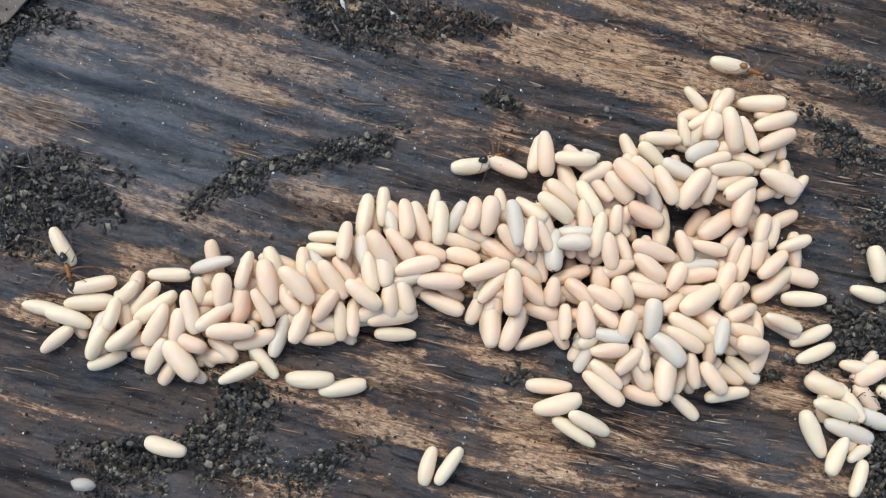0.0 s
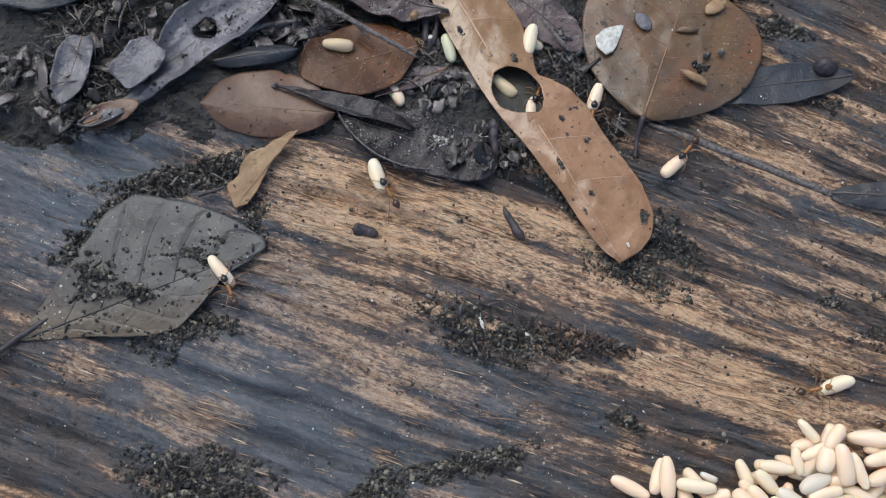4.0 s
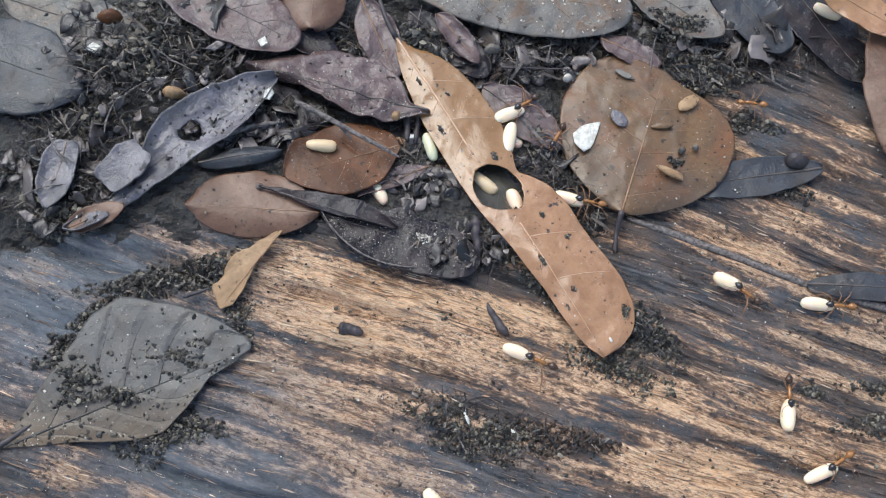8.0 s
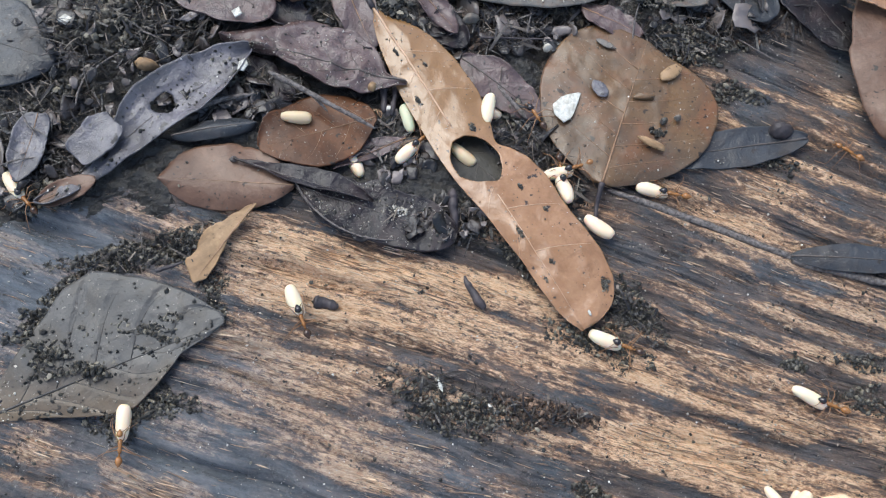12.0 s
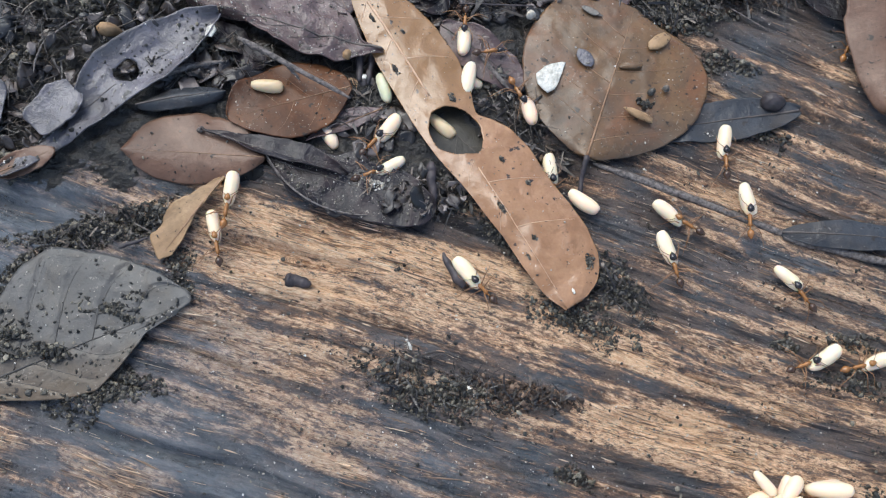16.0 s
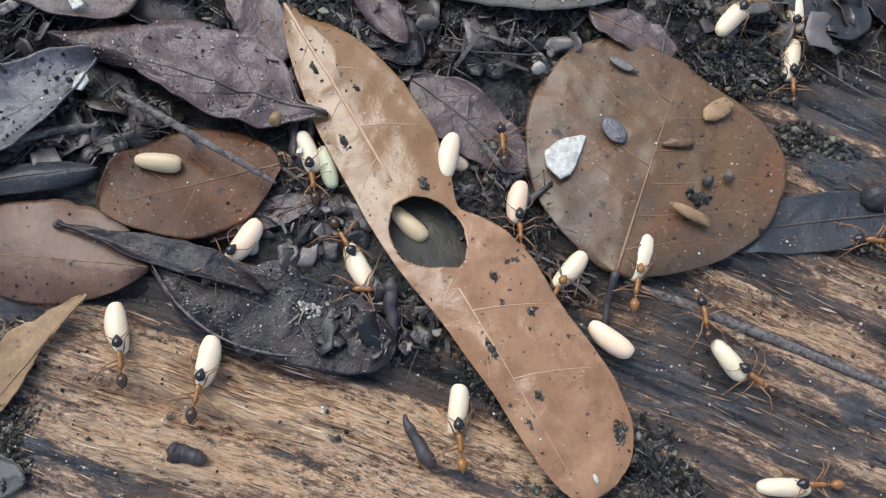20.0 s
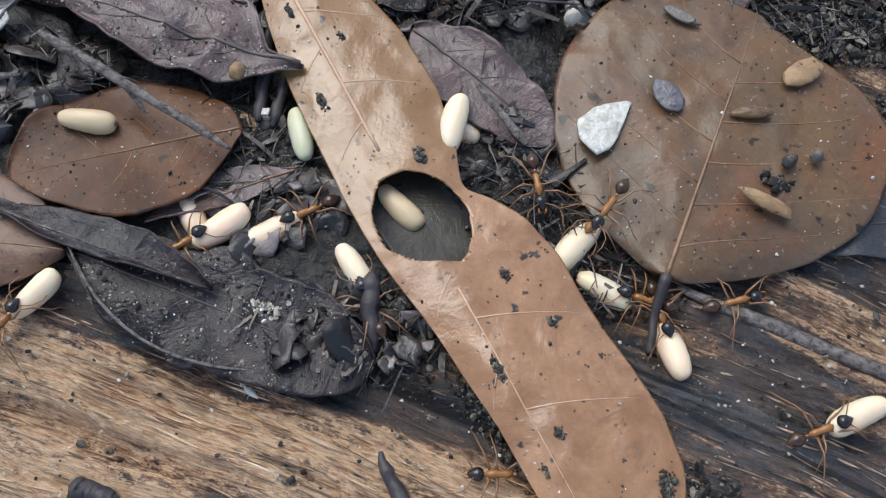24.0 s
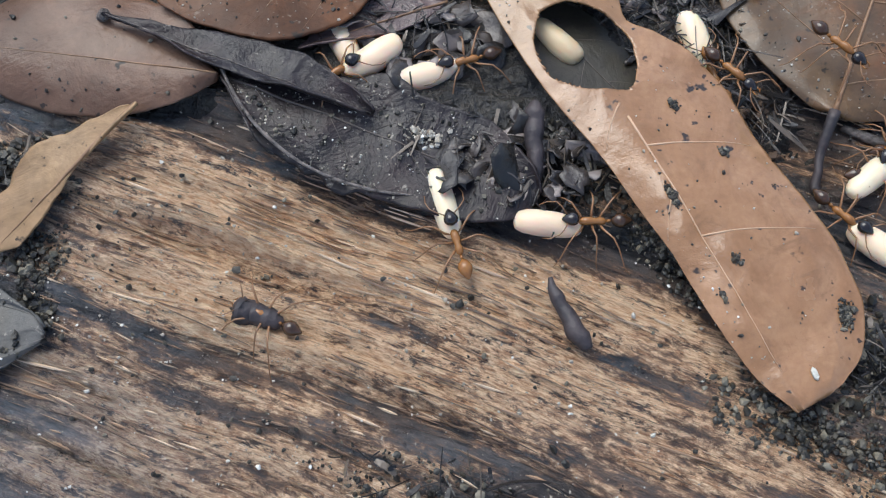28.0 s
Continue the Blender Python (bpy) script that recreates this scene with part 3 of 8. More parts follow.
    for k in range(veins):
        for side in (-1, 1):
            k0 = 0.10 + 0.74 * (k + 0.5 * (side > 0)) / max(veins, 1)
            run = [f.at(min(k0 + slope * q * (1 + 0.4 * q), 0.98), side * q * 0.9) for q in np.linspace(0, 1, 9)]
            stop = [q for q, p in enumerate(run) if not clear(p)]
            run = run[:stop[0]] if stop else run
            if len(run) > 3:
                v, g = tube([p - o + (0, 0, 0.0) for p in run], [rib * 0.36 * (1.1 - q / len(run)) for q in range(len(run))], 5)
                fs += [tuple(q + len(verts) for q in h) for h in g]
                verts += v
    if verts:
        part("vein_network", mesh_from("vein_network", verts, fs, vm), root)
    if stalk:
        p0, a = f.at(0.01, 0.0), radians(stalk_turn)
        pts = []
        for q in np.linspace(0, 1, 9):
            t = a * q
            d = -f.d * math.cos(t) + f.p * math.sin(t)
            xy = p0[:2] + d * stalk * q
            pts.append(np.array([xy[0], xy[1], p0[2] * (1 - q) + q * (wood_height(xy[0], xy[1]) + stalk_drop)]) - o)
        v, g = tube(pts, [0.55 - 0.2 * q / 8 + 0.15 * (q > 6) for q in range(9)], 8)
        part("stalk", mesh_from("stalk", v, g, stalk_material or TWIG_DARK), root)
    return root


# the long tan leaf with the eaten window
leaf("long leathery tan-brown leaf with an eaten hole, lying on the log", (0.3, 139.0), (36.6, 76.4), 21.0, TAN_LEAF, z=(4.2, 2.2), veins=6, slope=0.035, rib=0.25, cup=-1.0, arch=0.8, wave=0.5, ragged=0.03, seed=2, stalk=12, stalk_turn=12, stalk_drop=6, nu=230, nv=84, vein_material=VEIN_TAN, keep="tan",
     gap=[(32.9, -2.6), (31.6, -1.6), (31.5, 0), (32.0, 1.8), (33.5, 3.5), (35.3, 4.5), (37.1, 4.7), (38.7, 4.3), (40.7, 3.1), (42.1, 1.6), (41.1, -0.3), (39.1, -3.0), (38.2, -3.7), (35.8, -3.9)],
     profile=[(0, 0, 0), (0.03, 1.5, 0.9), (0.08, 4.2, 2.3), (0.15, 6.5, 3.5), (0.25, 8.1, 4.5), (0.35, 8.1, 4.9), (0.42, 7.1, 5), (0.47, 5.8, 5), (0.49, 5.4, 5), (0.51, 6.8, 4.9), (0.53, 7.7, 4.8), (0.56, 8.9, 4.5), (0.62, 9.9, 3.8), (0.7, 10, 3.3), (0.78, 10.3, 2.7), (0.86, 10.5, 2.6), (0.92, 9.7, 2.2), (0.96, 8, 1.6), (0.985, 6, 0.7), (1, 0, 0)])
leaf("dark olive leaf showing through the long leaf's hole", (14.4, 113.4), (25.2, 101.8), 8.8, OLIVE_DARK, z=(0.9, 0.8), base_round=0.4, tip_round=0.4, veins=2, rib=0.1, vein_material=VEIN_DARK, wave=0.3, seed=41, nu=40, nv=24)
# the round leaf
leaf("round olive-brown leaf with a notched tip and grit on it", (41.5, 103.5), (52.3, 132.9), 33.6, ROUND_LEAF, z=(2.2, 2.8),
     veins=5, rib=0.24, cup=-0.8, wave=0.4, ragged=0.02, seed=4, stalk=7, stalk_turn=-10, stalk_drop=0.6, thick=0.3, nu=100, nv=70, keep="round",
     notch=0.05, notch_right=0.0, profile=[(0, 0, 0), (0.04, 4, 3.6), (0.12, 8.7, 8.2), (0.22, 12.3, 12.1), (0.34, 14.9, 14.9), (0.46, 16.3, 16.4), (0.58, 16.7, 16.8), (0.7, 16.2, 16.2), (0.79, 15, 14.2), (0.85, 13.9, 11.8), (0.9, 12.4, 8), (0.93, 10.9, 4.2), (0.96, 8.6, 1.6), (0.985, 5, 0.8), (1, 0, 0)])
leaf("rust-brown leaf with a pale midrib, half covered by litter", (1.4, 116.7), (-19.5, 110.2), 15.0, RUST_LEAF, z=(2.6, 2.4), veins=3, rib=0.14, wave=0.35, seed=5, ragged=0.05, keep="rust",
     profile=[(0, 0, 0), (0.04, 1.2, 2.8), (0.12, 3.5, 4.5), (0.22, 5.5, 6), (0.34, 6.6, 6.9), (0.46, 6.9, 7.5), (0.58, 6.6, 7.4), (0.7, 5.6, 6.9), (0.8, 4.1, 6.5), (0.89, 2.7, 5.4), (0.96, 1.1, 3.1), (1, 0, 0)])
leaf("pinkish-brown smooth oval leaf at the edge of the litter", (-13.0, 103.3), (-37.5, 105.3), 15.2, PINK_LEAF, z=(2.0, 1.5), veins=0, rib=0.09, cup=-0.9, wave=0.4, seed=6, keep="pink",
     profile=[(0, 0, 0), (0.04, 1, 1.3), (0.12, 2.6, 4), (0.22, 3.8, 6.2), (0.34, 4.8, 7.3), (0.46, 5.3, 7.6), (0.58, 5.1, 7.4), (0.7, 4.7, 6.8), (0.8, 3.6, 6), (0.89, 2.5, 4.8), (0.96, 0.9, 1.8), (1, 0, 0)])
leaf("small dark purple leaf under the litter", (6.7, 113.0), (-6.5, 106.6), 5.2, PURPLE_LEAF, z=(1.3, 1.5), veins=0, rib=0.15, wave=0.3, seed=7,
     profile=[(0, 0, 0), (0.04, 0.2, 0.3), (0.12, 0.7, 1), (0.22, 1.3, 1.7), (0.34, 1.4, 2.2), (0.46, 1.3, 2.6), (0.58, 1.1, 2.4), (0.7, 0.7, 2.1), (0.8, 0.5, 1.7), (0.89, 0.2, 0.9), (0.96, 0.1, 0.3), (1, 0, 0)])
leaf("pale tan fan-shaped leaf scrap on the wood", (-19.7, 100.0), (-30.1, 86.2), 7.6, SCRAP_LEAF, z=(2.2, 0.7), veins=0, rib=0.25, wave=0.5, ragged=0.2, seed=8, name="leaf_scrap", nv=26,
     profile=[(0, 0, 0), (0.04, 0.1, 0.4), (0.12, 0.1, 1.2), (0.22, 0.1, 2.1), (0.34, 0.1, 2.8), (0.46, 0.2, 3.5), (0.58, 0.8, 3.7), (0.7, 1.1, 3.8), (0.8, 1.2, 3.6), (0.89, 1.3, 3.5), (0.96, 0.5, 1.4), (1, 0, 0)])
leaf("large wet dark leaf plastered to the wood under soil", (-64.9, 63.0), (-24.0, 79.3), 34.6, WET_LEAF, z=(0.9, 1.1), veins=5, rib=0.26, vein_material=VEIN_BLACK, wave=0.3, ragged=0.05, seed=9, drape=0.9, nu=110, nv=60, keep="wet",
     pleats=(5, 0.17), profile=[(0, 0, 0), (0.04, 1.8, 0.6), (0.12, 4.7, 1.8), (0.22, 8.2, 3.2), (0.34, 12.5, 5.2), (0.46, 16.3, 6.9), (0.58, 17.3, 7.9), (0.7, 14.6, 5.3), (0.8, 11.6, 2.2), (0.89, 7.8, 1.5), (0.96, 3.6, 0.6), (1, 0, 0)])
leaf("slate-grey wet leaf with a round hole", (-58.0, 100.6), (-21.2, 129.2), 13.0, LILAC_LEAF, z=(1.5, 4.0), veins=0, rib=0.12, vein_material=VEIN_DARK, cup=0.8, wave=1.2, ragged=0.08, seed=10, keep="slate",
     holes=[(0.6, 0.18, 2.2, 1.9, 0)], profile=[(0, 0, 0), (0.04, 0.3, 2.4), (0.12, 0.6, 3.4), (0.22, 0.1, 2.9), (0.34, 0.1, 3.8), (0.46, 4.6, 3.8), (0.58, 6.3, 3.8), (0.7, 6.5, 4.4), (0.8, 5.7, 4), (0.89, 4.7, 2.5), (0.96, 1.8, 0.9), (1, 0, 0)])
leaf("crumpled purplish-brown leaf with a grey stalk", (7.0, 122.5), (-27.4, 132.1), 16.2, PURPLE_LEAF, z=(4.6, 5.5), veins=5, rib=0.25, vein_material=VEIN_DARK, cup=-1.5, wave=1.5, ragged=0.16, seed=11, keep="purple",
     profile=[(0, 0, 0), (0.04, 0.7, 0.2), (0.12, 2.2, 0.8), (0.22, 3.9, 5.7), (0.34, 4.4, 8.1), (0.46, 3.7, 8), (0.58, 2.4, 7.6), (0.7, 0.9, 6.8), (0.8, 0.8, 4.8), (0.89, 1.1, 2.8), (0.96, 0.5, 1), (1, 0, 0)])
leaf("narrow blackened leaf with a pale edge", (-23.9, 108.3), (0.9, 99.9), 6.0, DARK_LEAF, z=(2.6, 2.0), veins=0, rib=0.12, vein_material=TWIG, cup=0.5, wave=0.8, ragged=0.15, seed=12, stalk=2, stalk_material=TWIG,
     profile=[(0, 0, 0), (0.04, 0.3, 0.1), (0.12, 0.8, 0.1), (0.22, 1.1, 0.2), (0.34, 1.9, 0.9), (0.46, 2.7, 1), (0.58, 3, 1), (0.7, 2.8, 0.7), (0.8, 2.4, 0.4), (0.89, 1.5, 0.1), (0.96, 0.5, 0.1), (1, 0, 0)])
leaf("crumpled blackened leaf on the log", (-12.8, 103.5), (15.4, 93.6), 12.6, DARK_LEAF, z=(1.5, 1.2), veins=3, rib=0.15, vein_material=VEIN_DARK, wave=0.8, ragged=0.22, seed=13, keep="black",
     profile=[(0, 0, 0), (0.04, 1.2, 1.1), (0.12, 2.7, 3.2), (0.22, 3.8, 4.9), (0.34, 4.4, 6), (0.46, 4.9, 6.3), (0.58, 5.2, 5.9), (0.7, 5.1, 4.9), (0.8, 4.8, 4.2), (0.89, 3.8, 3.7), (0.96, 1.7, 2.2), (1, 0, 0)])
leaf("broad grey leaf with brown blotches", (-0.4, 153.5), (46.6, 144.1), 17.1, GREY_LEAF, z=(5, 4.5), widest=0.55, base_round=0.6, tip_round=0.5, veins=4, rib=0.3, cup=-1.0, wave=0.6, seed=14, keep="grey")
leaf("smooth pinkish leaf end over dark litter", (-14.4, 160.8), (-15.4, 139.1), 12.4, PINK_LEAF, z=(5.5, 6), widest=0.6, base_round=0.6, tip_round=0.45, veins=0, rib=0.2, cup=-1.5, wave=0.3, seed=15)
leaf("mottled purplish leaf over the soil heap", (-46.6, 153.1), (-17.7, 136.2), 14, PURPLE_LEAF, z=(5, 5), widest=0.55, base_round=0.6, tip_round=0.45, veins=4, rib=0.3, vein_material=VEIN_DARK, wave=0.8, seed=16)
leaf("dark wet leaf with a pointed tip and a bluish shine", (-86.7, 138.5), (-56.6, 127.2), 20.0, SLATE_LEAF, z=(4, 3.4), widest=0.5, base_round=0.6, tip_round=0.75, veins=0, rib=0.2, vein_material=VEIN_BLACK, cup=-1.0, wave=0.6, seed=17)
leaf("muddy olive leaf beneath the litter", (-74.2, 147.6), (-45.2, 137.3), 11.4, OLIVE_LEAF, z=(3, 3), veins=3, rib=0.2, vein_material=VEIN_DARK, wave=0.6, seed=18)
leaf("grey crumbling leaf among twigs", (45.6, 153.8), (64.2, 140), 11.2, GREY_LEAF, z=(3, 3), veins=4, rib=0.2, vein_material=VEIN_DARK, wave=0.8, ragged=0.1, seed=19)
leaf("bluish dark leaf lying flat", (63, 157.4), (76.9, 137.3), 11.1, SLATE_LEAF, z=(2, 1.6), veins=0, rib=0.2, vein_material=VEIN_DARK, wave=0.4, seed=20, tip_round=0.4)
leaf("smooth pinkish-brown leaf curving off the log", (103, 150.8), (96, 110.1), 19.3, PINK_LEAF, z=(6, 5), widest=0.5, base_round=0.5, tip_round=0.5, veins=0, rib=0.3, cup=-2, wave=0.4, seed=21)
leaf("brown leaf at the edge of the dark hollow", (81.2, 150.2), (101.5, 135.2), 7.6, TAN_LEAF, z=(7, 7), veins=0, rib=0.2, wave=0.4, seed=22)
leaf("small dark arched leaf on a twig", (74, 89.9), (97.2, 87.8), 5.1, SLATE_LEAF, z=(0.9, 0.9), arch=1.6, veins=0, rib=0.2, vein_material=VEIN_DARK, wave=0.4, seed=23, cup=-0.6)
leaf("dark grey leaf beneath the round leaf", (80.5, 112.6), (52.7, 109), 7.8, SLATE_LEAF, z=(0.9, 1.0), veins=0, rib=0.25, vein_material=VEIN_DARK, wave=0.4, seed=24)
leaf("small purplish leaf under the long leaf", (17, 129), (31.4, 117.3), 8.1, PURPLE_LEAF, z=(2, 1.6), veins=3, rib=0.2, vein_material=VEIN_DARK, wave=0.7, ragged=0.1, seed=25)
leaf("pale lilac leaf fragment with a folded edge in the soil", (-51.1, 108.2), (-44.5, 114.8), 7.0, LILAC_LEAF, z=(4.2, 4.6), veins=0, rib=0, wave=0.5, ragged=0.08, cup=0.4, seed=26, name="leaf_scrap", nu=40, nv=24, tip_round=0.14, base_round=0.16)
leaf("pale lilac leaf fragment with a pointed tip in the soil", (-58.5, 117.0), (-61.4, 104.3), 6.4, LILAC_LEAF, z=(3.6, 2.6), veins=0, rib=0.1, wave=0.6, ragged=0.08, cup=0.3, seed=27, name="leaf_scrap", nu=40, nv=24, tip_round=0.8, base_round=0.2)
leaf("rolled grey-green leaf scrap", (-35.1, 112.7), (-20, 115.4), 3.8, SLATE_LEAF, z=(3, 3), veins=0, rib=0.2, vein_material=VEIN_DARK, cup=-1.2, wave=0.5, seed=28, name="leaf_scrap", nu=40, nv=20)
leaf("brown leaf under the long leaf's stalk", (-5.9, 146.4), (0.8, 130.1), 7.6, PURPLE_LEAF, z=(4, 3), veins=0, rib=0.2, wave=0.7, seed=29)
leaf("dark brown leaf among black litter", (3.1, 145.2), (18.2, 131.4), 8.2, DARK_LEAF, z=(2.5, 2), veins=0, rib=0.2, wave=0.9, seed=30, vein_material=VEIN_DARK)
leaf("pinkish-tan leaf tip sticking out of the soil", (-57.3, 100.8), (-47.6, 104.7), 4.3, PINK_LEAF, z=(2.4, 3.4), base_round=0.4, veins=0, rib=0.12, wave=0.4, seed=31, name="leaf_scrap", nu=40, nv=20)
# stand-in sheet that blackens the log's hollow, not a fallen leaf
leaf("black leaf-shaped sheet added to darken the hollow of the log", (77.4, 156.9), (92.6, 130.2), 12.9, DARK_LEAF, z=(0.9, 0.8), widest=0.45, veins=0, rib=0.15, vein_material=VEIN_DARK, wave=0.5, ragged=0.12, seed=32)
leaf("torn dark leaf under the slate-grey leaf", (-23.9, 130.1), (-13.9, 120.1), 5.7, DARK_LEAF, z=(2.4, 2.0), veins=0, rib=0.15, vein_material=VEIN_DARK, wave=1.0, ragged=0.2, seed=33, nu=40, nv=24)
leaf("curled brown leaf end over the black litter", (8.5, 143.9), (16.4, 133.2), 4.6, PURPLE_LEAF, z=(4, 3.4), veins=0, rib=0.15, wave=0.9, ragged=0.15, seed=34, nu=40, nv=24)
leaf("dark leaf lying behind the grey leaf", (40.1, 139.6), (51.3, 133.6), 5.7, PURPLE_LEAF, z=(2.6, 2.2), veins=0, rib=0.15, wave=0.8, ragged=0.15, seed=35, nu=40, nv=24)
leaf("small torn leaf beside the long leaf's stalk", (-21.3, 143.2), (-10, 133.2), 6.5, DARK_LEAF, z=(3.2, 3.0), veins=0, rib=0.15, vein_material=VEIN_DARK, wave=1.0, ragged=0.2, seed=36, nu=40, nv=24)


# ---- torn fibres where the wood is rubbed ----
def fibres():
    """Thin slips of wood that stand out along the grain, countless: one mesh."""
    rng = np.random.RandomState(61)
    n = 64000
    x, y = rng.uniform(-140, 105, n), rng.uniform(-45, 170, n)
    keep = rng.rand(n) < 0.05 + 1.1 * patches(WORN, x, y)
    keep &= FIELD2.many(*[0.25 * k for k in grain_of(x, y)], 3) > rng.uniform(0.25, 0.7, n)
    x, y = x[keep], y[keep]
    n = len(x)
    e = 0.3
    gx, gy = (grain_of(x + e, y)[1] - grain_of(x - e, y)[1]), (grain_of(x, y + e)[1] - grain_of(x, y - e)[1])
    k = np.hypot(gx, gy)
    dx, dy = gy / k, -gx / k
    half = 0.9 * np.exp(rng.normal(0.2, 0.5, n))
    wide = 0.045 + 0.085 * rng.rand(n) ** 2
    yaw = rng.normal(0, 0.06, n)
    dx, dy = dx * np.cos(yaw) - dy * np.sin(yaw), dx * np.sin(yaw) + dy * np.cos(yaw)
    up = rng.uniform(0.0, 0.12, n)
    tip = rng.uniform(-0.10, 0.25, n)
    verts = []
    for q in (-1.0, -0.35, 0.35, 1.0):
        w = wide * (1 - 0.75 * abs(q) ** 3)
        cx, cy = x + q * half * dx, y + q * half * dy
        z = wood_height(cx, cy) + up + 0.10 + tip * (q + 1) * 0.5
        for s, h in ((-1, -0.12), (0, 0.05), (1, -0.12)):
            verts.append(np.stack([cx - s * w * dy, cy + s * w * dx, z + h], -1))
    v = np.stack(verts, 1).reshape(-1, 3) * MM
    f = [(3 * a + b, 3 * a + b + 1, 3 * a + b + 4, 3 * a + b + 3) for a in range(3) for b in range(2)]
    f = (np.array(f)[None] + 12 * np.arange(n)[:, None, None]).reshape(-1, 4)
    me = bpy.data.meshes.new("wood_fibres")
    me.from_pydata(v.tolist(), [], f.tolist())
    me.materials.append(FIBRE)
    tagged(new("wood_fibres", me), "torn tan wood fibres standing out along the grain", "wood", kind="stuff")


fibres()


# ---- twigs ----
def twig(label, start, end, radius, material, z=(0.6, 0.6), bend=0.0, knots=0.15, seed=1, taper=0.5, name="twig"):
    a, b = np.array(start, float), np.array(end, float)
    d = b - a
    p = np.array([-d[1], d[0]])
    n = 30
    pts, rad = [], []
    rng = np.random.RandomState(seed)
    rings, knobs = np.linspace(0, 1, n), np.linspace(0, 1, 9)
    bulge, sway_x, sway_y = (np.interp(rings, knobs, rng.uniform(-1, 1, 9)) for k in range(3))
    for k in range(n):
        q = k / (n - 1)
        xy = a + d * q + p * bend * 4 * q * (1 - q) + np.array([sway_x[k], sway_y[k]]) * radius * 0.14
        zz = z[0] * (1 - q) + z[1] * q + float(wood_low(xy[0], xy[1])) * 0.8
        pts.append((xy[0], xy[1], zz))
        rad.append(radius * (1 - taper * q) * (1 + knots * bulge[k] + 0.03 * rng.uniform(-1, 1)) * min(1, 0.45 + 4 * q, 0.45 + 4 * (1 - q)))
    o = pts[n // 2]
    v, f = tube([(x - o[0], y - o[1], zz - o[2]) for x, y, zz in pts], rad, 9)
    ob = new(name, mesh_from(name, v, f, material))
    ob.location = Vector(o) * MM
    return tagged(ob, label, "twig")


twig("grey bare twig lying over the leaves", (-17.7, 123.5), (1.2, 112.9), 0.6, TWIG, z=(7, 5.4), seed=1, taper=0.3)
twig("pale thin twig end in the litter", (-9.7, 119.6), (-7.4, 116.7), 0.4, TWIG, z=(5, 4.5), seed=21)
twig("long dark twig pressed into the wood grain", (43, 103.1), (77.5, 88.3), 0.75, TWIG, z=(0.5, 0.5), bend=0.01, seed=2, taper=0.2)
twig("long dark twig pressed into the wood grain", (74.4, 89.2), (96.3, 83.1), 0.8, TWIG, z=(0.6, 0.6), seed=3, taper=0.2)
twig("small curved dark bark shred on the wood", (19.7, 80.9), (16.5, 86.6), 0.85, TWIG_DARK, z=(0.6, 1.0), bend=0.05, seed=4, taper=0.45)
twig("short black twig under the long leaf", (14.9, 102.2), (15.4, 95.4), 0.9, TWIG_DARK, z=(2.5, 0.6), bend=-0.05, seed=5, taper=0.3)
twig("thin pale root hair on the wood", (70.1, 133.9), (78.1, 128.1), 0.14, TWIG, z=(0.4, 0.4), seed=6)
twig("thin pale root among the litter", (49.2, 131.8), (53.1, 144.2), 0.2, TWIG, z=(3, 3), bend=0.05, seed=7)
twig("thin pale root among the litter", (60.3, 141.5), (67.8, 141.3), 0.2, TWIG, z=(3, 3), seed=8)
twig("thin dark stalk crossing the blackened leaf", (-13.5, 105), (-9.4, 97.5), 0.13, TWIG, z=(2.2, 1.6), seed=9)
twig("thin pale stem along the blackened leaf's edge", (-13.6, 105.3), (6.5, 93.1), 0.17, TWIG, z=(1.8, 1.5), bend=-0.17, seed=31, taper=0.2)
twig("grey twig under the round leaf", (22.8, 124.2), (28.7, 116.7), 0.55, TWIG, z=(2, 2), seed=10, taper=0.2)
twig("black charred twig among the leaves", (2.5, 128.3), (2.7, 117.8), 0.8, TWIG_DARK, z=(2.2, 2), seed=11, taper=0.2)
twig("black charred twig among the leaves", (4.9, 123.6), (4, 117.3), 0.6, TWIG_DARK, z=(2.2, 2), seed=12, taper=0.2)
twig("brown root along the litter's edge", (-35.2, 116.1), (-20.3, 121), 0.7, TWIG, z=(2.6, 3), bend=0.06, seed=13)
twig("thin dark root in the dark litter", (-18.8, 138.1), (-9.1, 141.9), 0.3, TWIG_DARK, z=(3, 3), seed=14)
twig("dark stem beside the wet leaf", (-36.6, 88.4), (-31.8, 90), 0.45, TWIG_DARK, z=(0.9, 0.9), seed=15)
twig("short dark bark chip on the wood", (-9.6, 82.7), (-5.2, 81.8), 1.3, TWIG_DARK, z=(0.5, 0.5), seed=16, taper=0.4, name="bark_chip")
twig("thin dark root by the round leaf's stalk", (30.3, 107.1), (34.7, 105), 0.25, TWIG, z=(1, 1), seed=17)
twig("stalk of the large wet leaf", (-71.7, 58.6), (-60.6, 66.7), 0.6, TWIG_DARK, z=(0.8, 0.8), seed=18, taper=0.3)
twig("thin black twig in the litter", (20.3, 133.2), (34.2, 132.8), 0.25, TWIG_DARK, z=(2.4, 2.4), seed=19)
twig("pale bent root by the dark litter", (29.4, 134), (30.8, 139.6), 0.25, TWIG, z=(2.4, 2.4), seed=20)


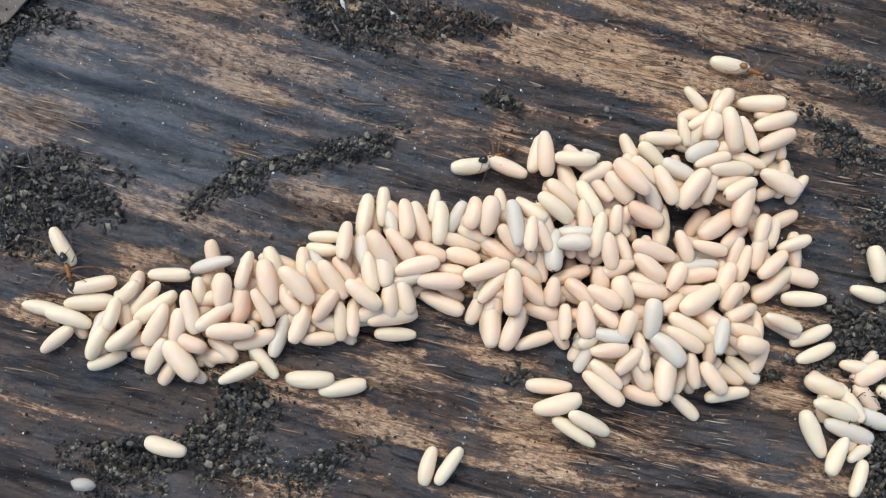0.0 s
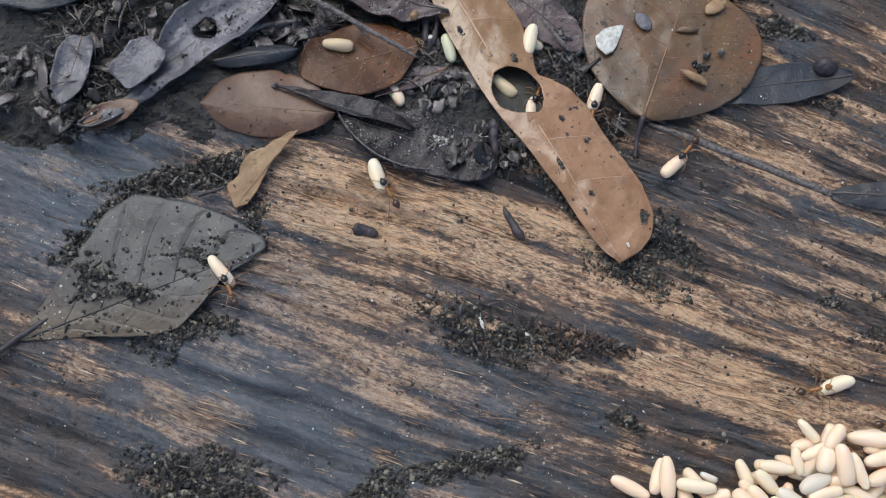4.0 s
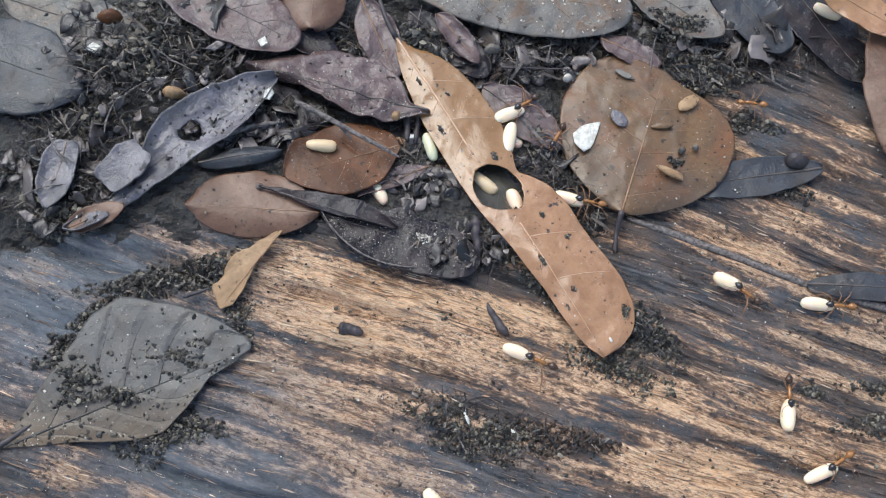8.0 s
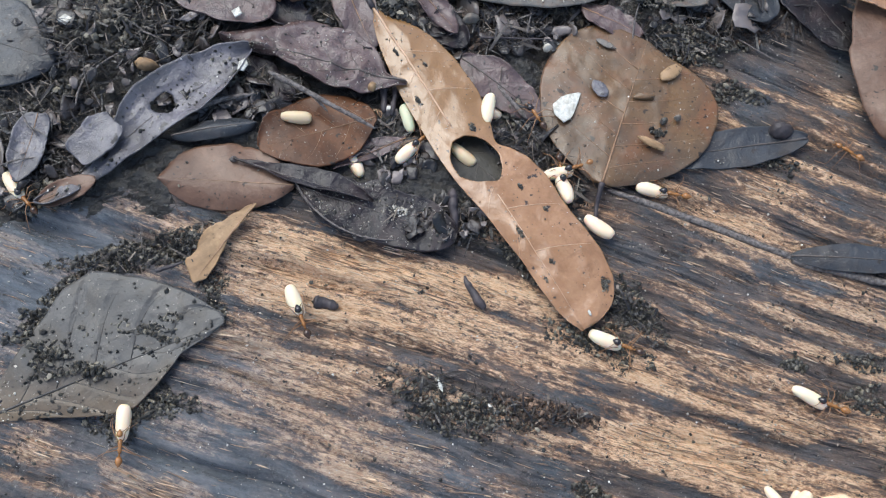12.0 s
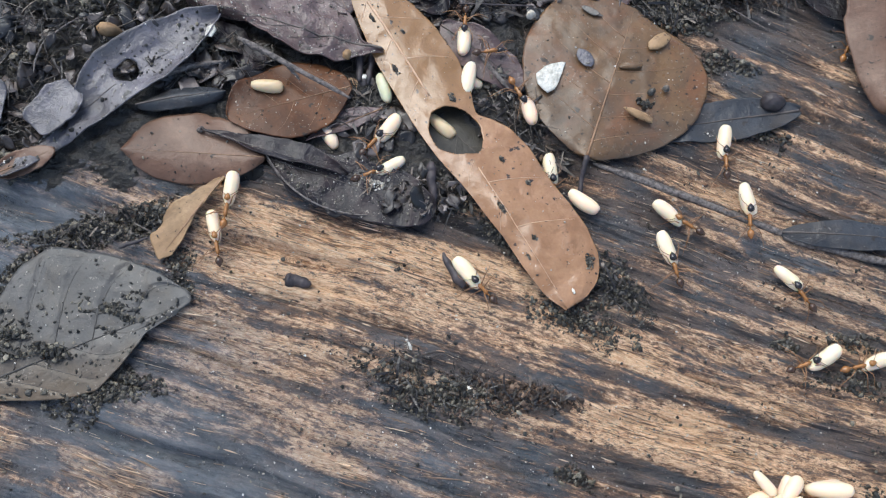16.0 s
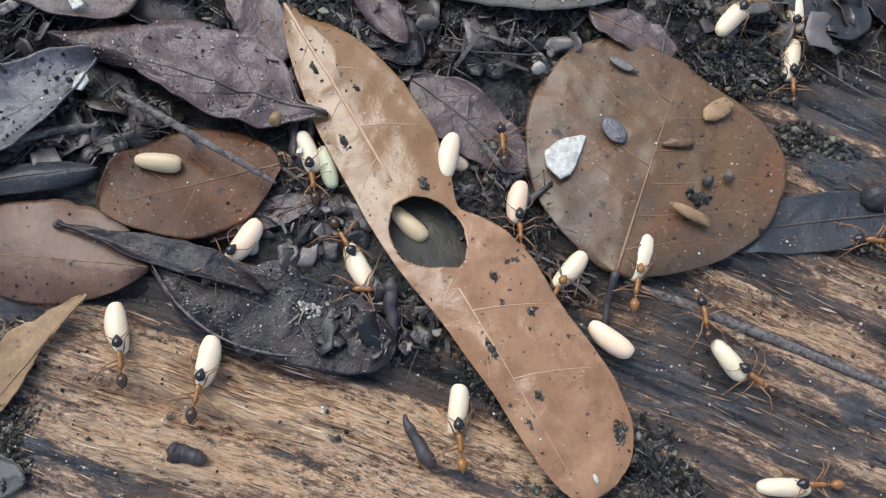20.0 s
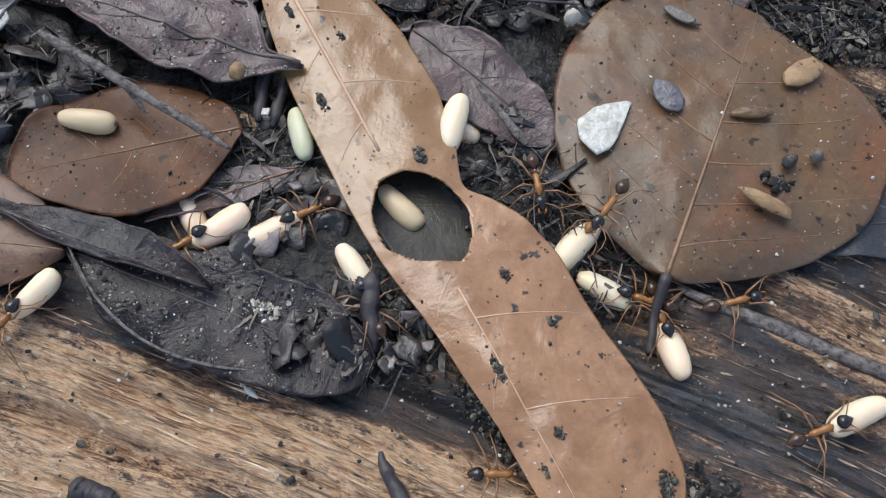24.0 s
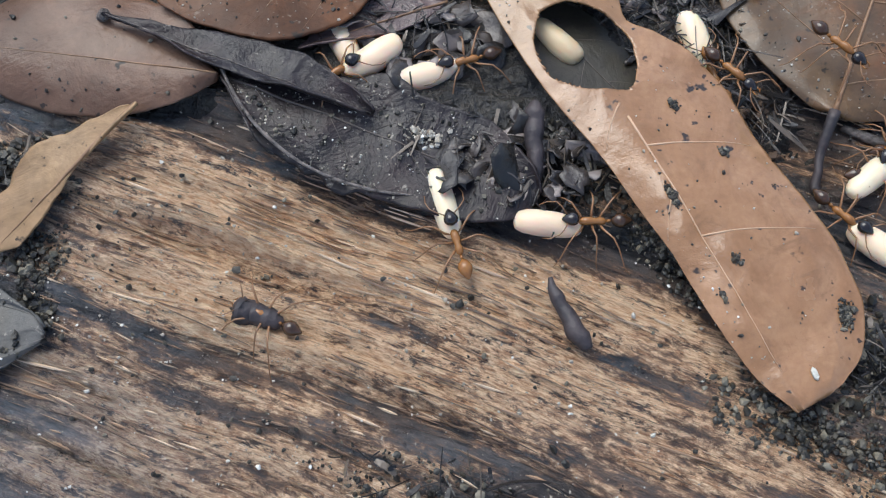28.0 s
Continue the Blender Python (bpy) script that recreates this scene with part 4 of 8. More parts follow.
for k, (x, y, turn, span) in enumerate([(-46, 127.5, 40, 9), (-38.4, 131.2, -30, 8), (-50.4, 122.7, 75, 10), (-55.8, 128.4, 10, 7), (-33, 127.6, 60, 8), (-60.1, 116.1, 120, 9), (-61.6, 107.4, 20, 8), (-43.2, 138.5, -60, 9)]):
    dx, dy = 0.5 * span * math.cos(radians(turn)), 0.5 * span * math.sin(radians(turn))
    twig("thin brown rootlet in the soil heap", (x - dx, y - dy), (x + dx, y + dy), 0.2, TWIG, z=(4.4, 3.2), bend=0.08, seed=60 + k, name="rootlet")


# ---- pale flakes and chips ----
def flake(label, x, y, z, length, width, turn, material=WHITE, thick=0.25, points=6, seed=1, tilt=6, name="pale_flake", dome=0.0, outline=None):
    """A thin chip, or with a dome a rounded clod, with an uneven outline."""
    rng = np.random.RandomState(seed)
    corner = rng.uniform(0.80, 1.10, points)
    n = max(points, 20)
    rings = ((1.0, 0.0), (1.02, 0.5 * thick), (0.95, thick), (0.72, thick + 0.62 * dome), (0.38, thick + 0.95 * dome))
    v, f = [], []
    for r, h in rings:
        for k in range(n):
            t = k / n * points
            i = int(t)
            c0, c1 = corner[i], corner[(i + 1) % points]
            a0, a1 = 2 * math.pi * i / points, 2 * math.pi * (i + 1) / points
            q = t - i
            cx = c0 * math.cos(a0) * (1 - q) + c1 * math.cos(a1) * q
            cy = c0 * math.sin(a0) * (1 - q) + c1 * math.sin(a1) * q
            if outline:
                (x0, y0), (x1, y1) = outline[i], outline[(i + 1) % points]
                cx, cy = x0 * (1 - q) + x1 * q, y0 * (1 - q) + y1 * q
            j = 1 + 0.05 * rng.uniform(-1, 1)
            v.append((0.5 * length * r * cx * j, 0.5 * width * r * cy * j, h + (0.12 * dome + 0.04) * rng.uniform(-1, 1) * (h > 0)))
    v.append((0, 0, thick + dome))
    f.append(tuple(range(n))[::-1])
    for g in range(len(rings) - 1):
        for k in range(n):
            q = (k + 1) % n
            f.append((g * n + k, g * n + q, (g + 1) * n + q, (g + 1) * n + k))
    top = (len(rings) - 1) * n
    f += [(top + k, top + (k + 1) % n, len(v) - 1) for k in range(n)]
    ob = new(name, mesh_from(name, v, f, material))
    ob.matrix_world = pose(x * MM, y * MM, (z + float(wood_low(x, y)) * 0.7) * MM, tilt * rng.uniform(-1, 1), tilt * rng.uniform(-1, 1), turn)
    return tagged(ob, label, "flake")


flake("white square flake on the soil heap", -55.4, 135.5, 4.6, 3.0, 2.6, 8, points=4, seed=2)
flake("white square flake on a purplish leaf", -23.9, 135.7, 6.6, 2.5, 2.1, 75, points=4, seed=3)
flake("small white shiny flake on dark litter", -22.7, 125.8, 5.0, 2.6, 1.9, 70, points=5, seed=4)
flake("small white flake by the charred twig", 3.5, 118.2, 3.2, 1.2, 0.9, 40, points=4, seed=5)
flake("pale papery triangular flake on the round leaf", 36, 118.6, 2.8, 5.6, 5.6, 6, points=7, seed=21, thick=0.15, dome=0.15, tilt=3,
      outline=[(-0.86, -0.4), (-0.40, -1.1), (0.20, -0.85), (0.72, 0.1), (1.15, 0.98), (0.0, 0.86), (-0.9, 0.3)])
flake("oval pale brown seed scale on the round leaf", 55.6, 124.9, 3.5, 5.0, 2.6, 40, SCRAP_LEAF, points=12, seed=7, dome=0.3, name="seed_scale")
flake("dark oval scale stuck to the round leaf", 42.2, 122.1, 3.3, 4.0, 2.6, -60, LILAC_LEAF, points=12, seed=8, thick=0.12, dome=0.1, name="seed_scale")
flake("narrow brown seed husk on the round leaf", 50.8, 110.9, 3.5, 6.2, 1.7, -28, SCRAP_LEAF, points=12, seed=9, dome=0.5, name="seed_husk")
flake("pale lichen scrap on the round leaf", 44, 131.2, 3.3, 4.5, 1.3, -30, GREY_LEAF, points=9, seed=10, name="lichen_scrap")
flake("faint grey lichen patch on the round leaf", 50.3, 120.4, 3.3, 4.6, 1.6, 5, ROUND_LEAF, points=9, seed=11, name="lichen_scrap", dome=0.2)
flake("small pale pebble on the round leaf", 56, 115.8, 3.3, 1.5, 1.2, 5, GREY_LEAF, points=7, seed=12, name="pebble", dome=0.6, thick=0.5)
flake("small grey pebble on the round leaf", 53.4, 115.2, 3.3, 1.6, 1.4, 50, OLIVE_LEAF, points=7, seed=13, name="pebble", dome=0.6, thick=0.5)
flake("orange-brown pebble on the litter", -52.9, 141.8, 4.6, 4.6, 2.8, 0, RUST_LEAF, points=9, seed=14, name="pebble", dome=1.2, thick=1.0)
flake("brown clod in the soil heap", -40, 126, 4.2, 4.6, 2.6, -8, SCRAP_LEAF, points=8, seed=15, name="clod", dome=1.2, thick=1.0)
flake("white crescent speck on the tan leaf's tip", 37.4, 79.5, 2.4, 1.3, 0.5, -70, points=6, seed=17)
flake("white curled shred on the wood", 20.3, 63.8, 1.0, 2.4, 0.5, -60, points=6, seed=18)
flake("brown clod beside the grey twig", 0.6, 121.9, 4.0, 2.0, 1.6, 65, SCRAP_LEAF, points=8, seed=20, dome=0.6, thick=0.6, name="clod")
flake("pale clod under the grey leaf", 18.9, 136.1, 3.6, 3.4, 2.0, 0, GREY_LEAF, points=8, seed=23, dome=1.0, thick=0.8, name="clod")
flake("pale clod at the round leaf's edge", 33, 130.3, 3.2, 1.8, 1.4, 0, SPECK, points=8, seed=24, dome=0.6, thick=0.8, name="clod")
flake("crumpled pale husk on the soil", -25.9, -3.9, 1.2, 3.6, 2.0, -10, SPECK, points=9, seed=25, dome=0.6, thick=0.5, name="husk")
flake("black pebble on the wet wood", 75.4, 114.1, 1.0, 4.4, 3.4, 0, TWIG_DARK, points=9, seed=29, dome=1.2, thick=1.0, name="pebble")


# ---- soil crumbs and grit: countless, so one mesh a patch ----
ICO = [(0, 0, 1), (0.89, 0, 0.45), (0.28, 0.85, 0.45), (-0.72, 0.53, 0.45), (-0.72, -0.53, 0.45), (0.28, -0.85, 0.45),
       (0.72, 0.53, -0.45), (-0.28, 0.85, -0.45), (-0.89, 0, -0.45), (-0.28, -0.85, -0.45), (0.72, -0.53, -0.45), (0, 0, -1)]
ICO_F = [(0, 1, 2), (0, 2, 3), (0, 3, 4), (0, 4, 5), (0, 5, 1), (1, 6, 2), (2, 7, 3), (3, 8, 4), (4, 9, 5), (5, 10, 1),
         (1, 10, 6), (2, 6, 7), (3, 7, 8), (4, 8, 9), (5, 9, 10), (6, 11, 7), (7, 11, 8), (8, 11, 9), (9, 11, 10), (10, 11, 6)]


def grains(name, label, xyz, size, material, seed):
    rng = np.random.RandomState(seed)
    n = len(xyz)
    base = np.array(ICO)[None] * rng.uniform(0.6, 1.35, (n, 12, 1)) * size[:, None, None] * rng.uniform(0.65, 1.3, (n, 1, 3))
    a = rng.uniform(0, 6.28, n)
    ca, sa = np.cos(a)[:, None], np.sin(a)[:, None]
    x, y = base[..., 0] * ca - base[..., 1] * sa, base[..., 0] * sa + base[..., 1] * ca
    v = (np.stack([x, y, base[..., 2]], -1) + xyz[:, None, :]).reshape(-1, 3) * MM
    f = (np.array(ICO_F)[None] + 12 * np.arange(n)[:, None, None]).reshape(-1, 3)
    me = bpy.data.meshes.new(name)
    me.from_pydata(v.tolist(), [], f.tolist())
    me.materials.append(material)
    return tagged(new(name, me), label, "soil", kind="stuff")


PATCH = [0]


def crumbs(x, y, length, width, count, turn=-14, size=0.35, height=0.6, base=0.0, material=CRUMB, label="dark wet soil crumbs on the log"):
    """A heap or scatter of crumbs, thick in the middle and loose at its edge."""
    PATCH[0] += 1
    rng = np.random.RandomState(100 + PATCH[0])
    count = int(count * 2.2)
    r = np.sqrt(rng.rand(count)) ** 1.15
    t = rng.uniform(0, 6.283, count)
    wob = 1 + 0.3 * np.sin(3 * t + PATCH[0]) + 0.2 * np.sin(5 * t + 2 * PATCH[0])
    u, v = 0.5 * length * r * np.cos(t) * wob, 0.5 * width * r * np.sin(t) * wob
    a = radians(turn)
    px, py = x + u * math.cos(a) - v * math.sin(a), y + u * math.sin(a) + v * math.cos(a)
    lumps = FIELD2.many(px * 0.35, py * 0.35, 3)
    keep = lumps + 0.35 * (1 - r) > 0.40
    px, py, r = px[keep], py[keep], r[keep]
    n = len(px)
    s = 0.52 * size * np.exp(rng.normal(0, 0.55, n)).clip(0.3, 3.2)
    z = wood_height(px, py) + base + 0.5 * s + height * np.clip(1 - r, 0, 1) * rng.rand(n) * (0.5 + FIELD.many(px * 0.3, py * 0.3, 2))
    return grains("soil_crumbs", label, np.stack([px, py, z], -1), s, material, 300 + PATCH[0])


crumbs(-34.6, 38.6, 22, 17, 900, 10, 0.34, 0.9)
crumbs(-39.5, 65.4, 16, 10, 500, 10)
crumbs(-26.1, 36.4, 12, 8, 300)
crumbs(-5.5, 38.6, 14, 5, 420, 25, 0.3)
crumbs(5, 42.1, 18, 4, 420, 12, 0.28)
crumbs(15.4, 43.8, 12, 5, 350, 12, 0.3)
crumbs(15.8, 63.4, 26, 8, 700, -12, 0.32, 1.0)
crumbs(28.8, 62.6, 16, 5, 500, -4, 0.32, 1.0, 0.0, CRUMB_BROWN, "brown soil crumbs in a groove")
crumbs(36.1, 50.2, 7, 3, 140, -25, 0.3)
crumbs(83.3, 64.2, 14, 5, 280, -8, 0.3)
crumbs(92.4, 51.2, 12, 6, 260, -20, 0.3)
crumbs(88.3, 41.5, 16, 7, 420, -40, 0.3)
crumbs(91.8, 28.8, 10, 10, 330, 0, 0.3)
crumbs(88.4, 11.7, 13, 11, 900, 0, 0.4, 2.0)
crumbs(90.1, -5.3, 14, 20, 1500, 0, 0.42, 3.0)
crumbs(83.8, 9.4, 10, 4, 200, 15, 0.35)
crumbs(-4.4, 7.3, 7, 8, 330, 60, 0.38, 1.6)
crumbs(-7.1, 0.4, 20, 12, 800, 10, 0.34, 0.8)
crumbs(-20, -1.9, 20, 10, 600, 0, 0.34, 0.8)
crumbs(6.5, -3.5, 16, 6, 350, 20, 0.3, 0.6)
crumbs(36.3, 8.5, 5, 3, 60, 0, 0.35, 0.6)
crumbs(74, 6.6, 5, 2, 60, 0, 0.3)
crumbs(31.9, 25.8, 4, 2.5, 60, 0, 0.35, 0.8)
crumbs(80.3, 8.8, 8, 3, 120, 0, 0.3)
crumbs(9.7, 67.1, 26, 9, 200, -16, 0.26, 0.9)
crumbs(25.8, 63.5, 18, 6, 170, -8, 0.26, 1.0, 0.0, CRUMB_BROWN, "brown soil crumbs in a groove")
crumbs(45.3, 80.4, 14, 8, 420, -40, 0.3, 0.5)
crumbs(41.2, 74.5, 16, 4, 260, -20, 0.28, 0.4)
crumbs(72.4, 70.7, 5, 3, 110, 0, 0.35, 0.8)
crumbs(84, 70.9, 10, 3, 150, -10, 0.3, 0.5)
crumbs(-40.8, 92.3, 30, 6, 1100, 12, 0.3, 0.9)
crumbs(-52.1, 85.3, 16, 5, 520, 38, 0.3, 0.9)
crumbs(-56.6, 78.7, 10, 6, 420, 60, 0.32, 0.9)
crumbs(-52.8, 74.1, 8, 4, 160, 20, 0.3, 0.5, 1.0)
crumbs(-44.4, 77.2, 18, 3.5, 420, 8, 0.3, 0.6, 1.1)
crumbs(-35.3, 78.4, 8, 4, 250, 0, 0.3, 0.7, 1.1)
crumbs(-43.2, 72.5, 20, 4, 450, 12, 0.3, 0.6, 1.1)
crumbs(-27.1, 85.1, 5, 10, 260, 20, 0.3, 0.6)
crumbs(-32.3, 93.2, 12, 6, 300, 0, 0.28, 0.6)
crumbs(-34.8, 65.9, 14, 5, 300, 0, 0.28, 0.6)
crumbs(-46.5, 134.8, 28, 18, 2600, 0, 0.5, 4.2, 1.0, CRUMB, "heap of dark soil crumbs and shreds under leaves")
crumbs(-36.6, 141.3, 20, 14, 1100, 0, 0.5, 3.0, 1.5, CRUMB, "heap of dark soil crumbs and shreds under leaves")
crumbs(-53, 122, 22, 14, 1500, 20, 0.42, 2.5, 0.5)
crumbs(-63, 113.1, 20, 16, 1400, 20, 0.42, 2.0, 0.3)
crumbs(-58.4, 104.1, 18, 8, 600, 0, 0.42, 1.2, 0.2)
crumbs(-57.7, 144.5, 20, 10, 600, 0, 0.45, 2.0, 1.0)
crumbs(-14.7, 141.4, 16, 8, 500, 0, 0.4, 1.5, 1.0)
crumbs(3.2, 139.4, 14, 7, 700, -30, 0.42, 2.2, 2.0)
crumbs(-26.7, 121.2, 20, 8, 700, 10, 0.42, 1.8, 1.0)
crumbs(3.1, 109.1, 16, 14, 700, -30, 0.3, 0.8, 0.0)
crumbs(19.7, 135.1, 18, 9, 800, -8, 0.36, 1.6, 0.4, CRUMB_BROWN, "brown litter crumbs between the leaves")
crumbs(28.5, 113.7, 14, 12, 800, -50, 0.34, 1.4, 0.0)
crumbs(25.5, 119.5, 12, 9, 500, -50, 0.36, 1.6, 0.4)
crumbs(34.1, 104.2, 10, 6, 300, -40, 0.3, 0.8, 0.0, CRUMB_BROWN, "brown litter crumbs between the leaves")
crumbs(35.2, 139, 26, 7, 800, 0, 0.36, 1.6, 0.4)
crumbs(60.7, 133.1, 18, 8, 700, -20, 0.36, 1.4, 0.2)
crumbs(70.9, 136.9, 18, 6, 400, -10, 0.32, 0.9, 0.0, CRUMB_BROWN, "brown litter crumbs between the leaves")
crumbs(56.1, 141.8, 14, 7, 300, 0, 0.36, 0.6, 3.0)
crumbs(68.1, 122.3, 12, 4, 220, -10, 0.3, 0.6)
crumbs(72.9, 108.4, 12, 4, 220, -10, 0.3, 0.5)
crumbs(17.4, 99.2, 12, 7, 420, -40, 0.3, 0.9)
crumbs(24.2, 97.5, 14, 12, 500, -50, 0.22, 0.8, 0.0)
crumbs(5.1, 98.7, 5.0, 2.2, 120, 10, 0.2, 0.4, 2.0, SPECK, "crust of pale grit on the blackened leaf")
crumbs(28.6, 88.2, 18, 4, 420, -50, 0.25, 0.7, 0.0)
crumbs(36.7, 75.3, 18, 6, 350, -30, 0.25, 0.5, 0.0)


def shreds(x, y, length, width, count, base=0.3, height=1.0, turn=0, long=2.6, label="black rotten shreds of leaf and root between the leaves"):
    """Torn bits of leaf and root lying every way: bent slips, joined into one mesh."""
    PATCH[0] += 1
    count = int(1.5 * count)
    rng = np.random.RandomState(500 + PATCH[0])
    r, t = np.sqrt(rng.rand(count)), rng.uniform(0, 6.283, count)
    a = radians(turn)
    u, v = 0.5 * length * r * np.cos(t), 0.5 * width * r * np.sin(t)
    px, py = x + u * math.cos(a) - v * math.sin(a), y + u * math.sin(a) + v * math.cos(a)
    verts, faces = [], []
    low = wood_low(px, py)
    for k in range(count):
        ln, wd = long * math.exp(rng.normal(0, 0.5)), 0.09 + 0.5 * rng.rand() ** 5
        e = Euler((rng.normal(0, 0.6), rng.normal(0, 0.35), rng.uniform(0, 6.28))).to_matrix()
        arch, z0, th = rng.uniform(-0.25, 0.35) * ln * 0.4, low[k] + base + height * rng.rand(), 0.07
        first = len(verts)
        for i in range(5):
            q = i / 4
            w = wd * (0.35 + 0.65 * math.sin(math.pi * (0.12 + 0.76 * q))) * rng.uniform(0.8, 1.2)
            for sy, sz in ((-1, 0), (1, 0), (1, 1), (-1, 1)):
                p = e @ Vector((ln * (q - 0.5), sy * w * 0.5, arch * 4 * q * (1 - q) + sz * th))
                verts.append((px[k] + p.x, py[k] + p.y, z0 + p.z))
        for i in range(4):
            for j in range(4):
                o, n = first + 4 * i, (j + 1) % 4
                faces.append((o + j, o + n, o + 4 + n, o + 4 + j))
        faces += [(first + 3, first + 2, first + 1, first), (first + 16, first + 17, first + 18, first + 19)]
    return tagged(new("litter_shreds", mesh_from("litter_shreds", verts, faces, SHRED, False)), label, "litter", kind="stuff")


shreds(-46.5, 134.8, 30, 20, 420, 1.5, 3.6)
shreds(-32.2, 140, 24, 16, 260, 1.8, 3.0)
shreds(-55.4, 117.9, 26, 20, 260, 0.6, 2.2)
shreds(-62.5, 108.8, 22, 16, 160, 0.4, 1.4)
shreds(-14.7, 141.4, 22, 12, 200, 0.8, 2.4)
shreds(-23.6, 122.3, 26, 9, 170, 0.8, 2.0)
shreds(3.2, 137.6, 22, 12, 240, 0.8, 2.4)
shreds(3.1, 115.9, 14, 16, 150, 0.3, 1.4)
shreds(20.8, 135.1, 24, 11, 260, 0.4, 2.0)
shreds(27.5, 116, 14, 20, 240, 0.3, 1.6, 40)
shreds(35.2, 138.3, 30, 8, 200, 0.4, 1.8)
shreds(59.8, 135.5, 22, 10, 200, 0.3, 1.4)
shreds(33, 103.6, 12, 8, 90, 0.3, 0.8)
shreds(11.1, 97.1, 22, 9, 120, 0.2, 0.8, -18)
shreds(75.3, 137, 20, 10, 90, 0.2, 0.6)
shreds(-38.9, 92.3, 26, 5, 60, 0.2, 0.5, 12, 1.4)
shreds(-33.8, 38.5, 20, 15, 120, 0.4, 1.0, 0, 1.4, "dark plant shreds in the soil on the log")
shreds(15.8, 63.9, 26, 7, 110, 0.3, 0.8, -12, 1.4, "dark plant shreds in the soil on the log")
shreds(29.7, 62.7, 16, 5, 60, 0.3, 0.8, -4, 1.6, "dark plant shreds in the soil on the log")
shreds(15.4, 66.1, 34, 8, 60, 0.3, 0.7, -14, 1.4, "dark plant shreds in the soil on the log")
shreds(90.2, 3.1, 14, 26, 160, 0.6, 2.0, 0, 1.6, "dark plant shreds in the soil on the log")
shreds(45.2, 79.4, 14, 8, 70, 0.3, 0.6, -40, 1.6, "dark plant shreds in the soil on the log")


def mould(outline):
    """The black rotted layer between wood and leaves: a lumpy sheet with a torn edge."""
    step = 0.6
    ring = np.array(outline, float)
    lo, hi = ring.min(0) - 2, ring.max(0) + 2
    x, y = np.meshgrid(np.arange(lo[0], hi[0], step), np.arange(lo[1], hi[1], step))
    inside, near = np.zeros(x.shape, bool), np.full(x.shape, 1e9)
    for (ax, ay), (bx, by) in zip(ring, np.roll(ring, -1, 0)):
        cross = ((ay > y) != (by > y)) & (x < (bx - ax) * (y - ay) / (by - ay + 1e-9) + ax)
        inside ^= cross
        q = np.clip(((x - ax) * (bx - ax) + (y - ay) * (by - ay)) / ((bx - ax) ** 2 + (by - ay) ** 2), 0, 1)
        near = np.minimum(near, np.hypot(x - ax - q * (bx - ax), y - ay - q * (by - ay)))
    deep = np.where(inside, near, -near) + 9 * (FIELD.many(x * 0.16, y * 0.16, 4) - 0.5)
    lump = FIELD2.many(x * 0.5, y * 0.5, 3) - 0.4
    rise = np.clip(deep / 5, -0.6, 1)
    z = wood_height(x, y) * (1 - 0.6 * np.clip(rise, 0, 1)) + 0.6 * np.clip(rise, 0, 1) * wood_low(x, y) + 0.7 * rise + 1.5 * lump * np.clip(rise + 0.4, 0, 1)
    ny, nx = x.shape
    i = np.arange(ny * nx).reshape(ny, nx)
    quads = np.stack([i[:-1, :-1], i[:-1, 1:], i[1:, 1:], i[1:, :-1]], -1)
    quads = quads[(deep > -1.5)[:-1, :-1]].reshape(-1, 4)
    me = bpy.data.meshes.new("leaf_mould")
    me.from_pydata((np.stack([x, y, z], -1).reshape(-1, 3) * MM).tolist(), [], quads.tolist())
    me.materials.append(MULL)
    tagged(new("leaf_mould", me), "black wet leaf mould under the litter", "leaf mould", kind="stuff")


mould([(-78, 98.3), (-57.3, 101.9), (-36.5, 100.6), (-13.6, 102.1), (0.8, 95.6), (16, 93.9), (21.5, 101.4), (32.8, 100.3), (41.2, 102.6), (33.6, 112.6), (34.8, 132.7), (55.5, 135.5), (77.7, 138.3), (86.2, 165.8), (-87.8, 161.4)])


def fragments(x, y, length, width, count, base, height, size=1.7):
    """Torn bits of rotten leaf, curled and lying every way."""
    PATCH[0] += 1
    rng = np.random.RandomState(1300 + PATCH[0])
    verts, faces = [], []
    for k in range(count):
        r, t = math.sqrt(rng.rand()), rng.uniform(0, 6.283)
        px, py = x + 0.5 * length * r * math.cos(t), y + 0.5 * width * r * math.sin(t)
        s = size * math.exp(rng.normal(0, 0.4))
        thin, curl = rng.uniform(0.35, 0.9), rng.uniform(-0.35, 0.35) / s
        e = Euler((rng.normal(0, 0.35), rng.normal(0, 0.35), rng.uniform(0, 6.28))).to_matrix()
        z0 = float(wood_low(px, py)) + base + height * rng.rand()
        first = len(verts)
        edge = rng.uniform(0.6, 1.15, 11)
        for q in (0.0, 0.55, 1.0):
            for j in range(1 if q == 0 else 11):
                a = 2 * math.pi * j / 11
                u, v = s * q * edge[j] * math.cos(a), s * q * edge[j] * thin * math.sin(a)
                p = e @ Vector((u, v, curl * (u * u - v * v) + 0.12 * s * rng.uniform(-1, 1) * q))
                verts.append((px + p.x, py + p.y, z0 + p.z))
        for j in range(11):
            n = (j + 1) % 11
            faces.append((first, first + 1 + j, first + 1 + n))
            faces.append((first + 1 + j, first + 12 + j, first + 12 + n, first + 1 + n))
    ob = new("leaf_fragments", mesh_from("leaf_fragments", verts, faces, HUMUS))
    mod = ob.modifiers.new("thick", "SOLIDIFY")
    mod.thickness = 0.12 * MM
    tagged(ob, "torn fragments of rotten dark leaves in the litter", "litter", kind="stuff")


fragments(-47.5, 134.8, 40, 26, 76, 2.0, 3.0)
fragments(-60.3, 112.1, 34, 22, 68, 1.0, 1.6)
